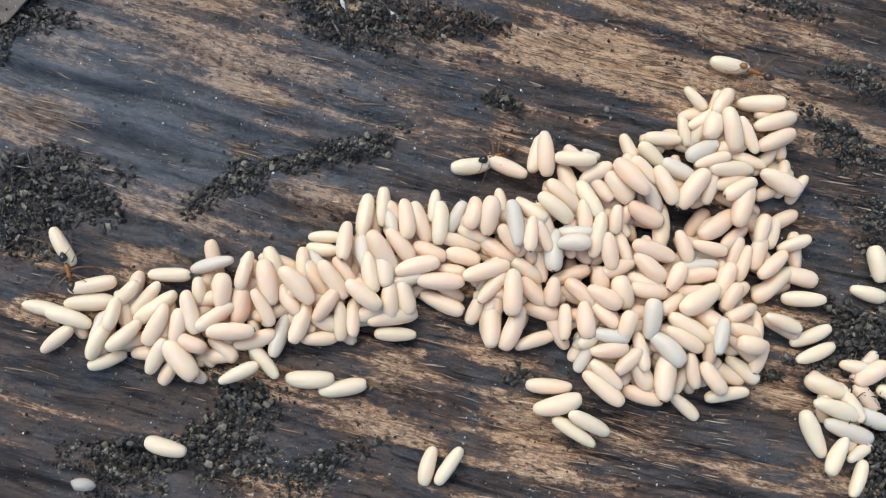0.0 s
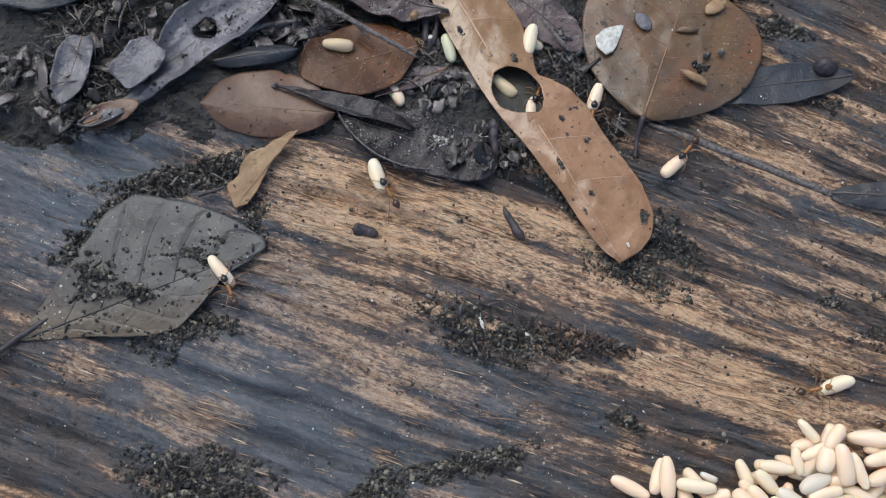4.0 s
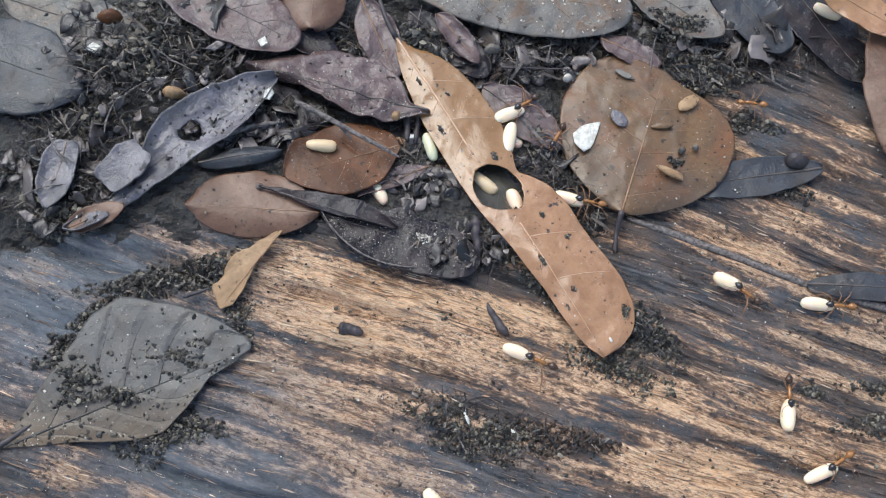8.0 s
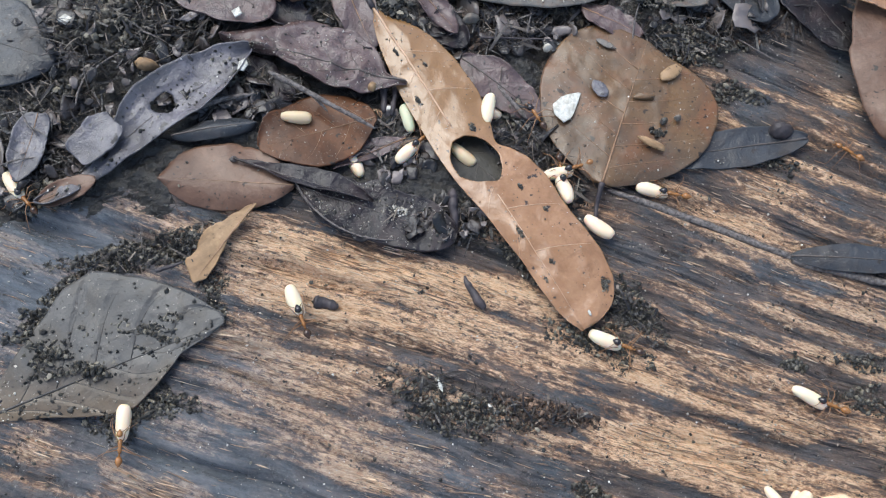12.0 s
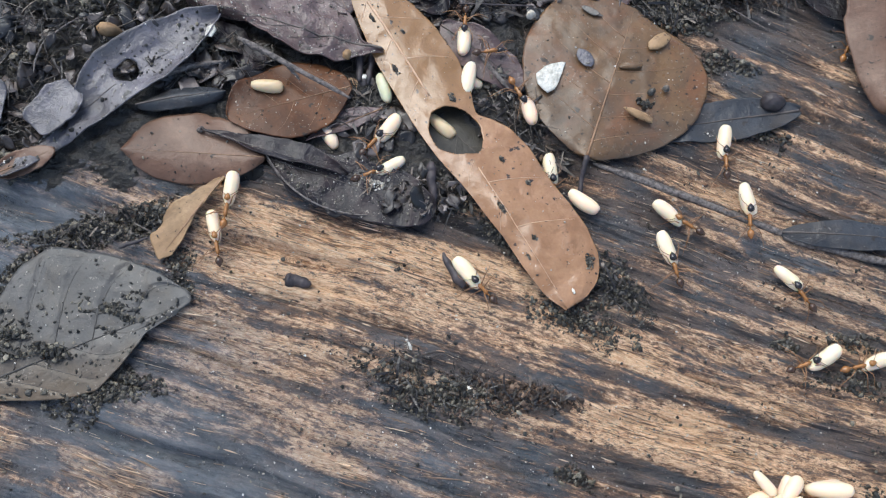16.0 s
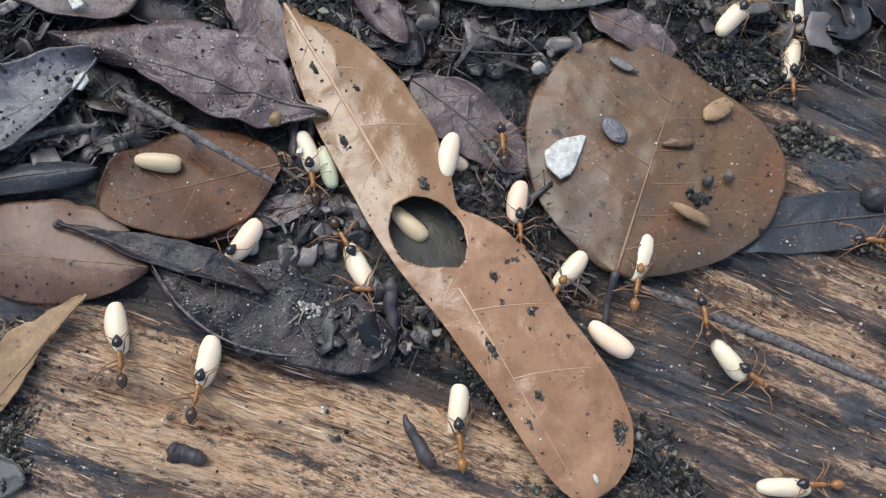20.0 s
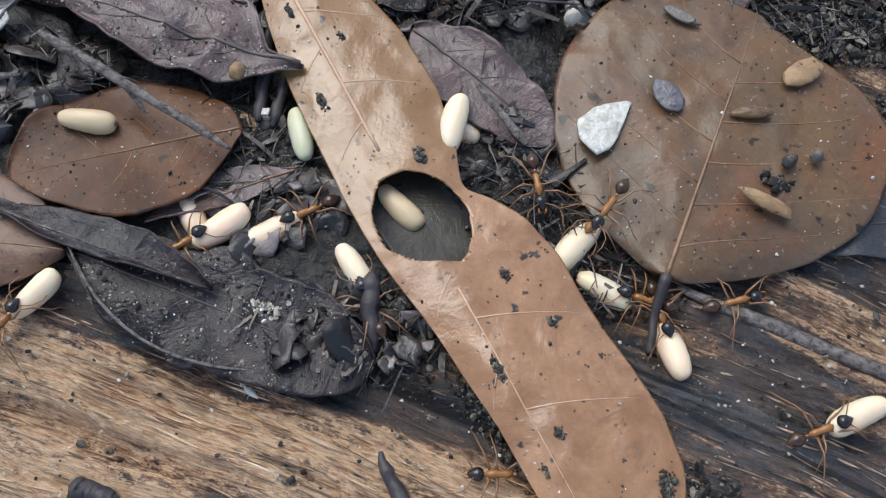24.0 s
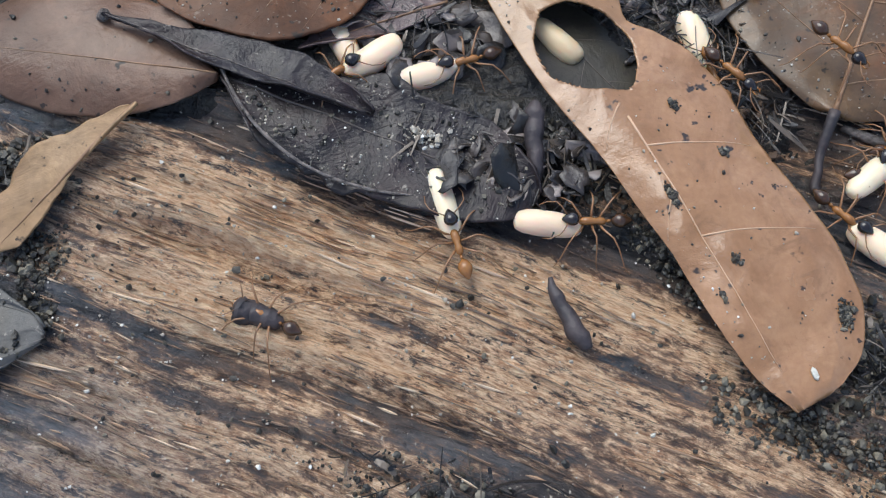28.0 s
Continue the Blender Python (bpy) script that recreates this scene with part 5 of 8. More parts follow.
fragments(-25.7, 121.7, 26, 12, 76, 1.0, 1.6)
fragments(3.2, 135, 22, 14, 76, 1.2, 1.8)
fragments(23, 135.1, 30, 12, 85, 0.8, 1.4)
fragments(4.2, 111.3, 16, 14, 51, 0.7, 0.8, 1.5)
fragments(26.4, 114.9, 9, 16, 57, 0.6, 0.7, 1.2)
fragments(59.3, 140.6, 36, 10, 76, 0.8, 1.2)
fragments(14.2, 97.1, 16, 8, 44, 0.6, 0.6, 1.3)


def dirt(key, count, size, material, label, spot=None, spread=0.1):
    """Grains stuck to a leaf's face: all over it, or in a clot round one spot (s, w)."""
    PATCH[0] += 1
    rng = np.random.RandomState(900 + PATCH[0])
    f = BLADES[key]
    if spot:
        s, w = spot[0] + spread * 0.4 * rng.normal(0, 1, count), spot[1] + spread * 2 * rng.normal(0, 1, count)
    else:
        s, w = rng.uniform(0.04, 0.95, count), rng.uniform(-0.95, 0.95, count)
        lump = FIELD.many(s * 14 + PATCH[0], w * 6, 3)
        s, w = s[lump > 0.42], w[lump > 0.42]
    s, w = s.clip(0.02, 0.96), w.clip(-0.96, 0.96)
    p = f.at(s, w)
    g = size * np.exp(rng.normal(0, 0.5, len(s))).clip(0.4, 2.8)
    p[:, 2] += 0.35 * g
    if key == "tan":
        c = f.at(0.51, 0.05)
        p, g = (v[np.hypot(p[:, 0] - c[0], p[:, 1] - c[1]) > 6.0] for v in (p, g))
    return grains("leaf_grit", label, p, g, material, 950 + PATCH[0])


dirt("tan", 230, 0.06, SPECK, "pale grit stuck to the tan leaf")
dirt("tan", 240, 0.075, CRUMB, "dark specks of soil on the tan leaf")
dirt("tan", 240, 0.10, CRUMB, "clot of dark soil on the tan leaf", (0.723, -0.15), 0.016)
dirt("tan", 180, 0.10, CRUMB, "clot of dark soil on the tan leaf", (0.296, -0.53), 0.013)
dirt("tan", 280, 0.10, CRUMB, "clot of dark soil on the tan leaf", (0.93, 0.80), 0.018)
dirt("tan", 160, 0.10, CRUMB, "clot of dark soil on the tan leaf", (0.153, -0.3), 0.013)
dirt("tan", 240, 0.10, CRUMB, "clot of dark soil at the hole's rim", (0.43, 0.45), 0.016)
dirt("tan", 56, 0.10, CRUMB, "small clot of dark soil on the tan leaf", (0.62, 0.45), 0.010)
dirt("tan", 56, 0.10, CRUMB, "small clot of dark soil on the tan leaf", (0.82, 0.15), 0.010)
dirt("tan", 56, 0.10, CRUMB, "small clot of dark soil on the tan leaf", (0.70, 0.6), 0.008)
dirt("tan", 56, 0.10, CRUMB, "small clot of dark soil on the tan leaf", (0.57, -0.2), 0.008)
dirt("tan", 56, 0.10, CRUMB, "small clot of dark soil on the tan leaf", (0.22, 0.3), 0.008)
dirt("tan", 56, 0.10, CRUMB, "small clot of dark soil on the tan leaf", (0.85, -0.4), 0.008)
dirt("round", 240, 0.06, SPECK, "pale grit stuck to the round leaf")
dirt("round", 220, 0.08, CRUMB, "dark specks of soil on the round leaf")
dirt("round", 60, 0.24, CRUMB, "clot of dark soil on the round leaf", (0.42, -0.42), 0.025)
dirt("rust", 150, 0.06, SPECK, "pale grit stuck to the rust-brown leaf")
dirt("rust", 160, 0.08, CRUMB, "dark specks of soil on the rust-brown leaf")
dirt("pink", 40, 0.12, CRUMB, "dark specks of soil on the pinkish leaf")
dirt("purple", 420, 0.09, CRUMB, "dark specks of soil on the purplish leaf")
dirt("purple", 420, 0.07, SPECK, "pale grit stuck to the purplish leaf")
dirt("black", 700, 0.055, SPECK, "pale grit stuck to the blackened leaf")
dirt("black", 500, 0.10, CRUMB, "soil crumbs on the blackened leaf")
dirt("slate", 160, 0.07, SPECK, "pale grit stuck to the slate-grey leaf")
dirt("slate", 260, 0.16, CRUMB, "soil crumbs on the slate-grey leaf")
dirt("wet", 160, 0.09, SPECK, "pale grit stuck to the wet leaf")
dirt("wet", 380, 0.18, CRUMB, "soil crumbs on the wet leaf")
dirt("grey", 260, 0.14, SPECK, "pale grit stuck to the grey leaf")


def grit():
    """Fine pale grains strewn over all the wood."""
    rng = np.random.RandomState(77)
    n = 40000
    x, y = rng.uniform(-135, 100, n), rng.uniform(-35, 175, n)
    keep = FIELD.many(x * 0.06, y * 0.06, 3) > rng.uniform(0.15, 0.75, n)
    x, y = x[keep], y[keep]
    s = 0.066 * np.exp(rng.normal(0, 0.5, len(x))).clip(0.5, 3.0)
    grains("pale_grit", "tiny pale grit grains strewn over the wood", np.stack([x, y, wood_height(x, y) + 0.22 + 0.4 * s], -1), s, SPECK, 78)
    n = 14000
    x, y = rng.uniform(-135, 100, n), rng.uniform(-35, 175, n)
    keep = FIELD2.many(x * 0.05, y * 0.05, 3) > rng.uniform(0.2, 0.75, n)
    x, y = x[keep], y[keep]
    s = 0.15 * np.exp(rng.normal(0, 0.45, len(x))).clip(0.5, 2.4)
    grains("loose_soil", "loose dark soil grains strewn over the wood", np.stack([x, y, wood_height(x, y) + 0.2 + 0.4 * s], -1), s, CRUMB, 79)


grit()


# ---- cocoons ----
def cocoon_mesh(name, seed, material):
    """A unit cocoon along x: a capsule a little thicker at one end and slightly bent."""
    rng = np.random.RandomState(seed)
    n, m = 19, 14
    bend, fat, lump = rng.uniform(-0.09, 0.09), rng.uniform(-0.08, 0.14), rng.uniform(0, 6.28)
    verts, faces = [], []
    for k in range(n):
        t = math.pi * (k + 0.0) / (n - 1)
        x = -0.5 * math.cos(t)
        x = 0.5 * math.copysign(abs(2 * x) ** 0.9, x)
        r = 0.5 * max(math.sin(t), 0.02) ** 0.66 * (1 + fat * 2 * x)
        for j in range(m):
            a = 2 * math.pi * j / m
            q = 1 + 0.025 * rng.uniform(-1, 1) + 0.035 * math.sin(2 * a + 5 * x + lump)
            verts.append((x, r * math.cos(a) * q + bend * (1 - 4 * x * x), r * math.sin(a) * q))
    for k in range(n - 1):
        for j in range(m):
            q = (j + 1) % m
            faces.append((k * m + j, (k + 1) * m + j, (k + 1) * m + q, k * m + q))
    faces.append(tuple(range(m)))
    faces.append(tuple(range((n - 1) * m, n * m))[::-1])
    return mesh_from(name, verts, faces, material)


SHAPES = {m.name: [cocoon_mesh("cocoon", 40 + k, m) for k in range(9)] for m in (COCOON, COCOON_PALE, COCOON_PEACH, COCOON_GREY, COCOON_WAXY, COCOON_GREEN)}
LOOKS = {COCOON.name: "cream", COCOON_PALE.name: "pale ivory", COCOON_PEACH.name: "peach-coloured", COCOON_GREY.name: "greyish translucent", COCOON_WAXY.name: "waxy tan", COCOON_GREEN.name: "greenish pale"}


def end_mesh():
    """The dark speck at a cocoon's end, in cocoon lengths."""
    v, f = [(0.515, 0, 0)], []
    rng = np.random.RandomState(5)
    for ring, (x, r) in enumerate(((0.505, 0.10), (0.478, 0.20), (0.455, 0.23))):
        for j in range(9):
            a = 2 * math.pi * j / 9
            q = r * rng.uniform(0.75, 1.15)
            v.append((x, q * math.cos(a), q * math.sin(a) + 0.03))
    for j in range(9):
        q = (j + 1) % 9
        f.append((0, 1 + j, 1 + q))
        f += [(1 + 9 * k + j, 10 + 9 * k + j, 10 + 9 * k + q, 1 + 9 * k + q) for k in range(2)]
    return mesh_from("dark_end", v, f, SPOT)


END = end_mesh()
COUNT = [0]


def cocoon(length, width, material, m, spot=False, label="", group=""):
    COUNT[0] += 1
    k = COUNT[0]
    ob = new("cocoon", SHAPES[material.name][k * 7 % 9])
    ob.matrix_world = m @ Matrix.Diagonal((length * 0.98, width * 1.05, width * 1.05, 1))
    if spot:
        part("dark_end", END, ob, "dark speck at the closed end")
    return tagged(ob, label or LOOKS[material.name] + " silky ant cocoon lying on the log", "cocoon", group)


def egg(x, y, turn, length, width, material, lift, spot=False):
    """A cocoon lying on the wood, or lift millimetres up on others in the heap."""
    rng = random.Random(round(x * 31 + y * 17))
    tilt = rng.uniform(-14, 14) if lift > 0.6 else 0
    label = LOOKS[material.name] + (" silky ant cocoon in the heap" if lift > 0.3 else " silky ant cocoon lying apart on the wood")
    m = pose(x * MM, y * MM, (wh(x, y) + 0.15 + width / 2 + lift) * MM, rng.uniform(0, 360), 0, 0)
    m = Matrix.Translation(m.translation) @ pose(0, 0, 0, 0, tilt, turn) @ pose(0, 0, 0, rng.uniform(0, 360))
    return cocoon(length, width, material, m, spot or rng.random() < 0.22, label, "cocoons in the heap" if lift > 0.3 else "")


egg(-25.3, 21.7, 2, 7.2, 2.4, COCOON_PALE, 0.7)
egg(-17.6, 21.6, -136, 7.4, 2.0, COCOON_PALE, 1.0)
egg(-15.6, 20.5, -147, 7.4, 2.4, COCOON_PALE, 1.7)
egg(-23.9, 18.1, -114, 5.3, 1.7, COCOON_GREY, 1.7)
egg(-14.1, 18.6, -100, 6.1, 2.2, COCOON, 1.3)
egg(-7.5, 21.4, 11, 5.3, 2.2, COCOON, 2.0)
egg(-12.3, 17.5, -103, 5.3, 2.4, COCOON, 2.3)
egg(-13.7, 11.7, -121, 5.4, 2.0, COCOON, 0.0)
egg(-7.2, 13.1, -2, 6.7, 2.0, COCOON, 1.0)
egg(-6.2, 14.1, -42, 5.3, 2.2, COCOON, 1.0)
egg(-3.7, 20.3, -98, 5.7, 2.8, COCOON_PEACH, 1.7)
egg(1.3, 25.7, -74, 6.5, 2.5, COCOON_PALE, 1.3)
egg(-2.1, 23.4, 29, 5.3, 2.2, COCOON, 1.3)
egg(-1.6, 15.3, 16, 6.5, 2.2, COCOON, 1.3)
egg(2.1, 16.1, -110, 7.7, 2.2, COCOON_GREY, 0.7)
egg(3.6, 20.7, -60, 5.3, 2.4, COCOON, 2.0)
egg(5.6, 25.7, -90, 5.7, 2.2, COCOON, 2.0)
egg(7.3, 23.6, -57, 6.8, 2.7, COCOON, 1.7)
egg(7.6, 15.1, 3, 5.6, 2.0, COCOON, 1.0)
egg(9, 17.5, -18, 5.3, 2.4, COCOON, 2.0)
egg(11.6, 24.5, -59, 5.4, 2.0, COCOON_PEACH, 3.0)
egg(14.9, 18.3, 14, 5.4, 2.2, COCOON, 1.7)
egg(18.3, 17.6, 9, 7.7, 2.5, COCOON, 1.0)
egg(8.9, 29.9, -4, 5.3, 1.7, COCOON_PALE, 0.7)
egg(14.5, 27.3, -82, 5.3, 2.4, COCOON_GREY, 2.3)
egg(7.6, 26.2, -56, 5.3, 2.2, COCOON_GREY, 1.7)
egg(17.3, 26.8, -61, 7.8, 2.7, COCOON_PEACH, 2.3)
egg(20.4, 22.9, 14, 5.4, 1.9, COCOON, 2.3)
egg(18.2, 19.9, -89, 5.4, 2.5, COCOON, 1.7)
egg(20.3, 20.4, -77, 5.4, 2.7, COCOON, 2.0, True)
egg(17.5, 34.1, -95, 6.2, 2.0, COCOON_PALE, 0.3, True)
egg(18.8, 31.9, -82, 5.3, 1.9, COCOON_GREY, 1.3)
egg(23, 31.4, -72, 6.7, 2.4, COCOON, 2.0)
egg(22.1, 29.3, -91, 5.3, 2.5, COCOON_PEACH, 1.7)
egg(25.1, 33.8, -99, 5.3, 1.7, COCOON_PALE, 0.7)
egg(28.3, 31.9, -119, 5.4, 2.0, COCOON_GREY, 1.3)
egg(35.1, 33.6, -83, 5.3, 1.9, COCOON, 1.3)
egg(28.9, 25.9, -17, 5.4, 2.5, COCOON, 2.0)
egg(24.1, 26.9, -26, 5.4, 2.4, COCOON_PEACH, 2.3)
egg(30.8, 29.1, -27, 5.4, 1.9, COCOON, 2.3)
egg(26.8, 24.2, -14, 5.4, 2.0, COCOON, 1.0)
egg(30.6, 18.5, -119, 5.4, 2.2, COCOON, 1.0)
egg(33.6, 19.4, -96, 5.4, 2.4, COCOON_PEACH, 1.0)
egg(40, 17.6, -20, 5.7, 2.5, COCOON_PEACH, 0.7)
egg(38.8, 20.4, -48, 5.4, 2.5, COCOON_PEACH, 1.7)
egg(45.2, 36.7, -75, 6.2, 2.7, COCOON, 1.7)
egg(45.7, 28.8, -5, 5.5, 1.9, COCOON_GREY, 2.6, True)
egg(47.1, 31.1, -88, 5.4, 2.2, COCOON, 2.6)
egg(52.6, 26.2, -73, 5.4, 2.0, COCOON, 1.7)
egg(53.4, 31.3, -125, 5.4, 1.9, COCOON, 2.6, True)
egg(48.8, 16.5, -47, 5.5, 2.2, COCOON, 2.3)
egg(50.6, 14.8, -78, 5.5, 2.0, COCOON_GREY, 2.3)
egg(41.3, 30.3, -75, 5.4, 2.0, COCOON, 2.6)
egg(40.7, 28.2, -67, 5.4, 1.9, COCOON, 2.3)
egg(51.6, 23.3, -161, 5.5, 2.2, COCOON_PEACH, 2.0)
egg(55.7, 21, -24, 6.2, 2.2, COCOON, 2.0)
egg(63.5, 23.3, 0, 6.7, 2.2, COCOON_GREY, 1.7)
egg(64.9, 30.1, -132, 5.4, 2.4, COCOON_PEACH, 1.0)
egg(75.8, 27.9, -116, 5.4, 2.2, COCOON, 1.0)
egg(77.6, 29.8, -155, 5.6, 2.2, COCOON_PEACH, 1.0)
egg(73, 24.7, -109, 5.4, 2.4, COCOON_PEACH, 2.0)
egg(79.2, 21.1, -18, 5.9, 2.7, COCOON, 0.3)
egg(62.5, 19.4, -1, 5.6, 2.0, COCOON_PEACH, 2.0, True)
egg(59.4, 18, -143, 5.5, 2.2, COCOON, 2.6)
egg(71.6, 13.7, -97, 5.5, 1.9, COCOON, 1.3)
egg(64.6, 15, -38, 5.6, 2.8, COCOON_PEACH, 2.3)
egg(69.6, 25, -112, 5.4, 2.0, COCOON_PEACH, 1.7)
egg(69.8, 27.3, -143, 5.5, 2.0, COCOON_PEACH, 1.7)
egg(40.8, 41.3, -107, 6.1, 2.2, COCOON, 0.0)
egg(56.6, 37.7, -48, 5.4, 2.5, COCOON, 1.7)
egg(52.6, 35.4, -53, 5.9, 2.8, COCOON, 2.0, True)
egg(49.4, 37.7, -156, 5.5, 2.2, COCOON, 1.7)
egg(49.9, 35.5, -52, 5.4, 2.0, COCOON, 2.6)
egg(51.4, 33.4, -32, 5.5, 2.2, COCOON_GREY, 2.3)
egg(57.4, 33.7, -66, 5.4, 2.2, COCOON_GREY, 2.3)
egg(61.7, 37.7, -30, 5.5, 2.5, COCOON_GREY, 1.7)
egg(66.3, 45.3, 24, 5.5, 2.2, COCOON, 1.3)
egg(69.9, 41, 13, 5.5, 2.7, COCOON, 2.0)
egg(72.3, 38.6, -23, 5.6, 2.0, COCOON, 2.3)
egg(75, 38.6, -138, 5.5, 1.9, COCOON, 2.0)
egg(77.5, 37.6, -19, 5.6, 2.0, COCOON_PALE, 0.3)
egg(80.3, 34.4, -130, 5.5, 1.9, COCOON, 0.0)
egg(66.2, 34.7, -112, 5.4, 2.0, COCOON, 2.0)
egg(69.3, 35.5, 16, 5.5, 2.0, COCOON_PEACH, 2.0)
egg(53.9, 4.7, -22, 6.4, 2.2, COCOON_PEACH, 1.0)
egg(60, 2.9, -45, 5.7, 1.9, COCOON_PALE, 0.3, True)
egg(53.9, 7.9, -66, 5.6, 2.7, COCOON, 1.7)
egg(60.2, 7.1, -120, 5.5, 2.0, COCOON, 1.0)
egg(66.9, 7.3, -30, 5.7, 2.4, COCOON, 1.0)
egg(71.4, 9.4, -117, 5.5, 2.2, COCOON, 0.7)
egg(86.3, 7.1, -18, 5.8, 2.0, COCOON, 0.7)
egg(83.3, -1.7, -22, 7.9, 2.5, COCOON_GREY, 1.3)
egg(86.9, 0, -28, 5.8, 2.4, COCOON_GREY, 1.0)
egg(87.1, 2.6, -55, 5.7, 2.4, COCOON, 1.3)
egg(-24.7, 24.1, 9, 7, 2.2, COCOON_PALE, 1.2)
egg(-32, 21.1, -15, 6.5, 2.0, COCOON_PALE, 0.5)
egg(-28.1, 19.5, -20, 6.9, 2.4, COCOON_PALE, 1.6)
egg(-29.9, 16.6, 36, 5.9, 2.0, COCOON_PALE, 0.9)
egg(-19.6, 22.7, -135, 4.6, 2.0, COCOON_PALE, 1.9, True)
egg(-21.5, 19.7, -105, 5, 2.0, COCOON_PALE, 2.2)
egg(-23.5, 16, -121, 6.2, 2.2, COCOON_PALE, 1.9)
egg(-19.9, 16.6, -138, 6.2, 2.2, COCOON_PALE, 2.6)
egg(-22.7, 13.3, 19, 5.8, 1.9, COCOON_PALE, 0.7, True)
egg(-15.3, 17.9, -119, 6.7, 2.4, COCOON, 2.2)
egg(-13.8, 25.2, -5, 6.6, 2.1, COCOON_PALE, 0.9, True)
egg(-7.5, 26.3, 10, 6.8, 1.9, COCOON_GREY, 1.6)
egg(-9.4, 22.6, -89, 4.1, 2.0, COCOON_PALE, 2.2)
egg(-5.9, 22.2, -93, 5.5, 2.7, COCOON, 2.9)
egg(-2.6, 25.1, -108, 6, 2.0, COCOON, 2.2)
egg(-10.3, 19.4, -76, 6.7, 2.4, COCOON, 2.9)
egg(-6.9, 18.6, -147, 6.3, 2.2, COCOON, 2.9)
egg(-4.7, 16.4, -2, 7.1, 2.4, COCOON, 3.2, True)
egg(-10.3, 15.1, -26, 4.7, 2.2, COCOON_PEACH, 3.2)
egg(-12, 12.6, -52, 7, 3.1, COCOON, 1.6, True)
egg(-15.3, 13.4, -119, 5.7, 2.2, COCOON_PALE, 1.9)
egg(-3.8, 10.5, 22, 6.2, 1.9, COCOON_PALE, 1.2)
egg(0.6, 23.3, -80, 7, 2.8, COCOON, 2.2)
egg(-0.2, 19.6, -64, 6.1, 2.0, COCOON, 3.5)
egg(4.8, 22.5, -50, 7, 2.7, COCOON, 2.9)
egg(5, 17.3, -111, 6.5, 2.4, COCOON, 2.2)
egg(8.8, 19.6, -128, 5.6, 2.2, COCOON_PEACH, 3.2)
egg(10.7, 17.4, -90, 6.1, 2.0, COCOON, 2.2)
egg(12.7, 17.8, -92, 6, 2.0, COCOON, 2.2)
egg(10, 23.2, -56, 6.7, 2.4, COCOON, 3.9)
egg(14.3, 20.8, -40, 6.4, 2.5, COCOON, 3.5)
egg(18.6, 15.2, -4, 6.3, 2.0, COCOON_PALE, 0.9)
egg(15.4, 24.1, -82, 6.3, 2.4, COCOON, 3.2)
egg(17.3, 24.9, -84, 6.4, 2.5, COCOON, 2.9)
egg(11.9, 28.9, -99, 6.1, 2.2, COCOON, 2.6, True)
egg(8.3, 28.2, -10, 5.1, 2.0, COCOON_PALE, 2.2)
egg(19.8, 28, -54, 6.3, 2.4, COCOON_PEACH, 3.5)
egg(22.2, 24.6, 11, 6.8, 2.5, COCOON, 2.6)
egg(25.5, 22.5, -5, 7.2, 2.5, COCOON, 1.9)
egg(25.6, 19.5, -27, 7.2, 2.4, COCOON, 1.2)
egg(14.8, 32.8, -101, 7.1, 2.4, COCOON_PALE, 1.2)
egg(20.8, 31.8, -87, 6.3, 2.4, COCOON, 2.9)
egg(25.7, 31, -96, 6.7, 2.4, COCOON_PALE, 2.9)
egg(30.6, 32.1, -105, 5.1, 2.4, COCOON, 2.6)
egg(33, 31.6, -102, 6, 2.7, COCOON, 2.6)
egg(28.5, 28.3, -15, 6.9, 2.2, COCOON, 3.2)
egg(32.1, 23.5, 13, 7.3, 2.4, COCOON, 3.2)
egg(32.9, 21.2, -135, 6.1, 2.0, COCOON, 2.6)
egg(35.7, 20.2, -95, 7, 2.8, COCOON, 2.9, True)
egg(32.6, 15.9, -96, 7, 2.8, COCOON, 1.2)
egg(35.6, 15.3, -116, 7.2, 2.7, COCOON, 1.9, True)
egg(38.9, 13.3, 15, 6.3, 2.0, COCOON, 0.7)
egg(38.1, 23.7, -37, 6.1, 2.4, COCOON, 3.2)
egg(40.3, 24.5, -82, 5.6, 2.0, COCOON, 2.9)
egg(42.4, 26.3, -97, 6.6, 2.7, COCOON_GREY, 2.6)
egg(38.9, 28.5, -100, 5.7, 2.0, COCOON, 3.5)
egg(36.6, 30.3, -84, 7.1, 2.4, COCOON_GREY, 2.9)
egg(34.1, 26.8, -37, 6.3, 2.5, COCOON_PEACH, 3.2)
egg(35.7, 28.1, -58, 5, 2.0, COCOON_PEACH, 3.5)
egg(39.3, 32.4, -42, 5.9, 2.2, COCOON_PALE, 2.6)
egg(42.8, 32.5, -41, 6.5, 2.5, COCOON_PALE, 2.9)
egg(44.4, 34.4, -44, 7, 2.5, COCOON, 2.9)
egg(48.2, 33.7, -65, 7, 2.4, COCOON_PALE, 4.2)
egg(45, 26.9, -2, 5, 2.4, COCOON_GREY, 3.2)
egg(44.7, 22.7, 15, 6.4, 2.2, COCOON_PEACH, 2.6)
egg(43.1, 15.7, -96, 5.5, 2.0, COCOON, 2.6)
egg(41.6, 20.1, -100, 4.5, 2.2, COCOON_PEACH, 2.9)
egg(45.8, 19.9, -47, 5.8, 2.4, COCOON_PEACH, 1.9)
egg(46.1, 15.8, -87, 5.6, 2.5, COCOON, 3.2)
egg(46.3, 13, 28, 3.6, 2.0, COCOON_PALE, 2.6)
egg(48.7, 28.2, -106, 7.2, 2.2, COCOON, 2.9)
egg(50.3, 25.7, -84, 5.9, 2.4, COCOON_PEACH, 2.6)
egg(51.7, 30.4, -102, 4.5, 2.0, COCOON, 3.5)
egg(49.1, 21.8, -81, 3.8, 2.5, COCOON_PEACH, 2.6)
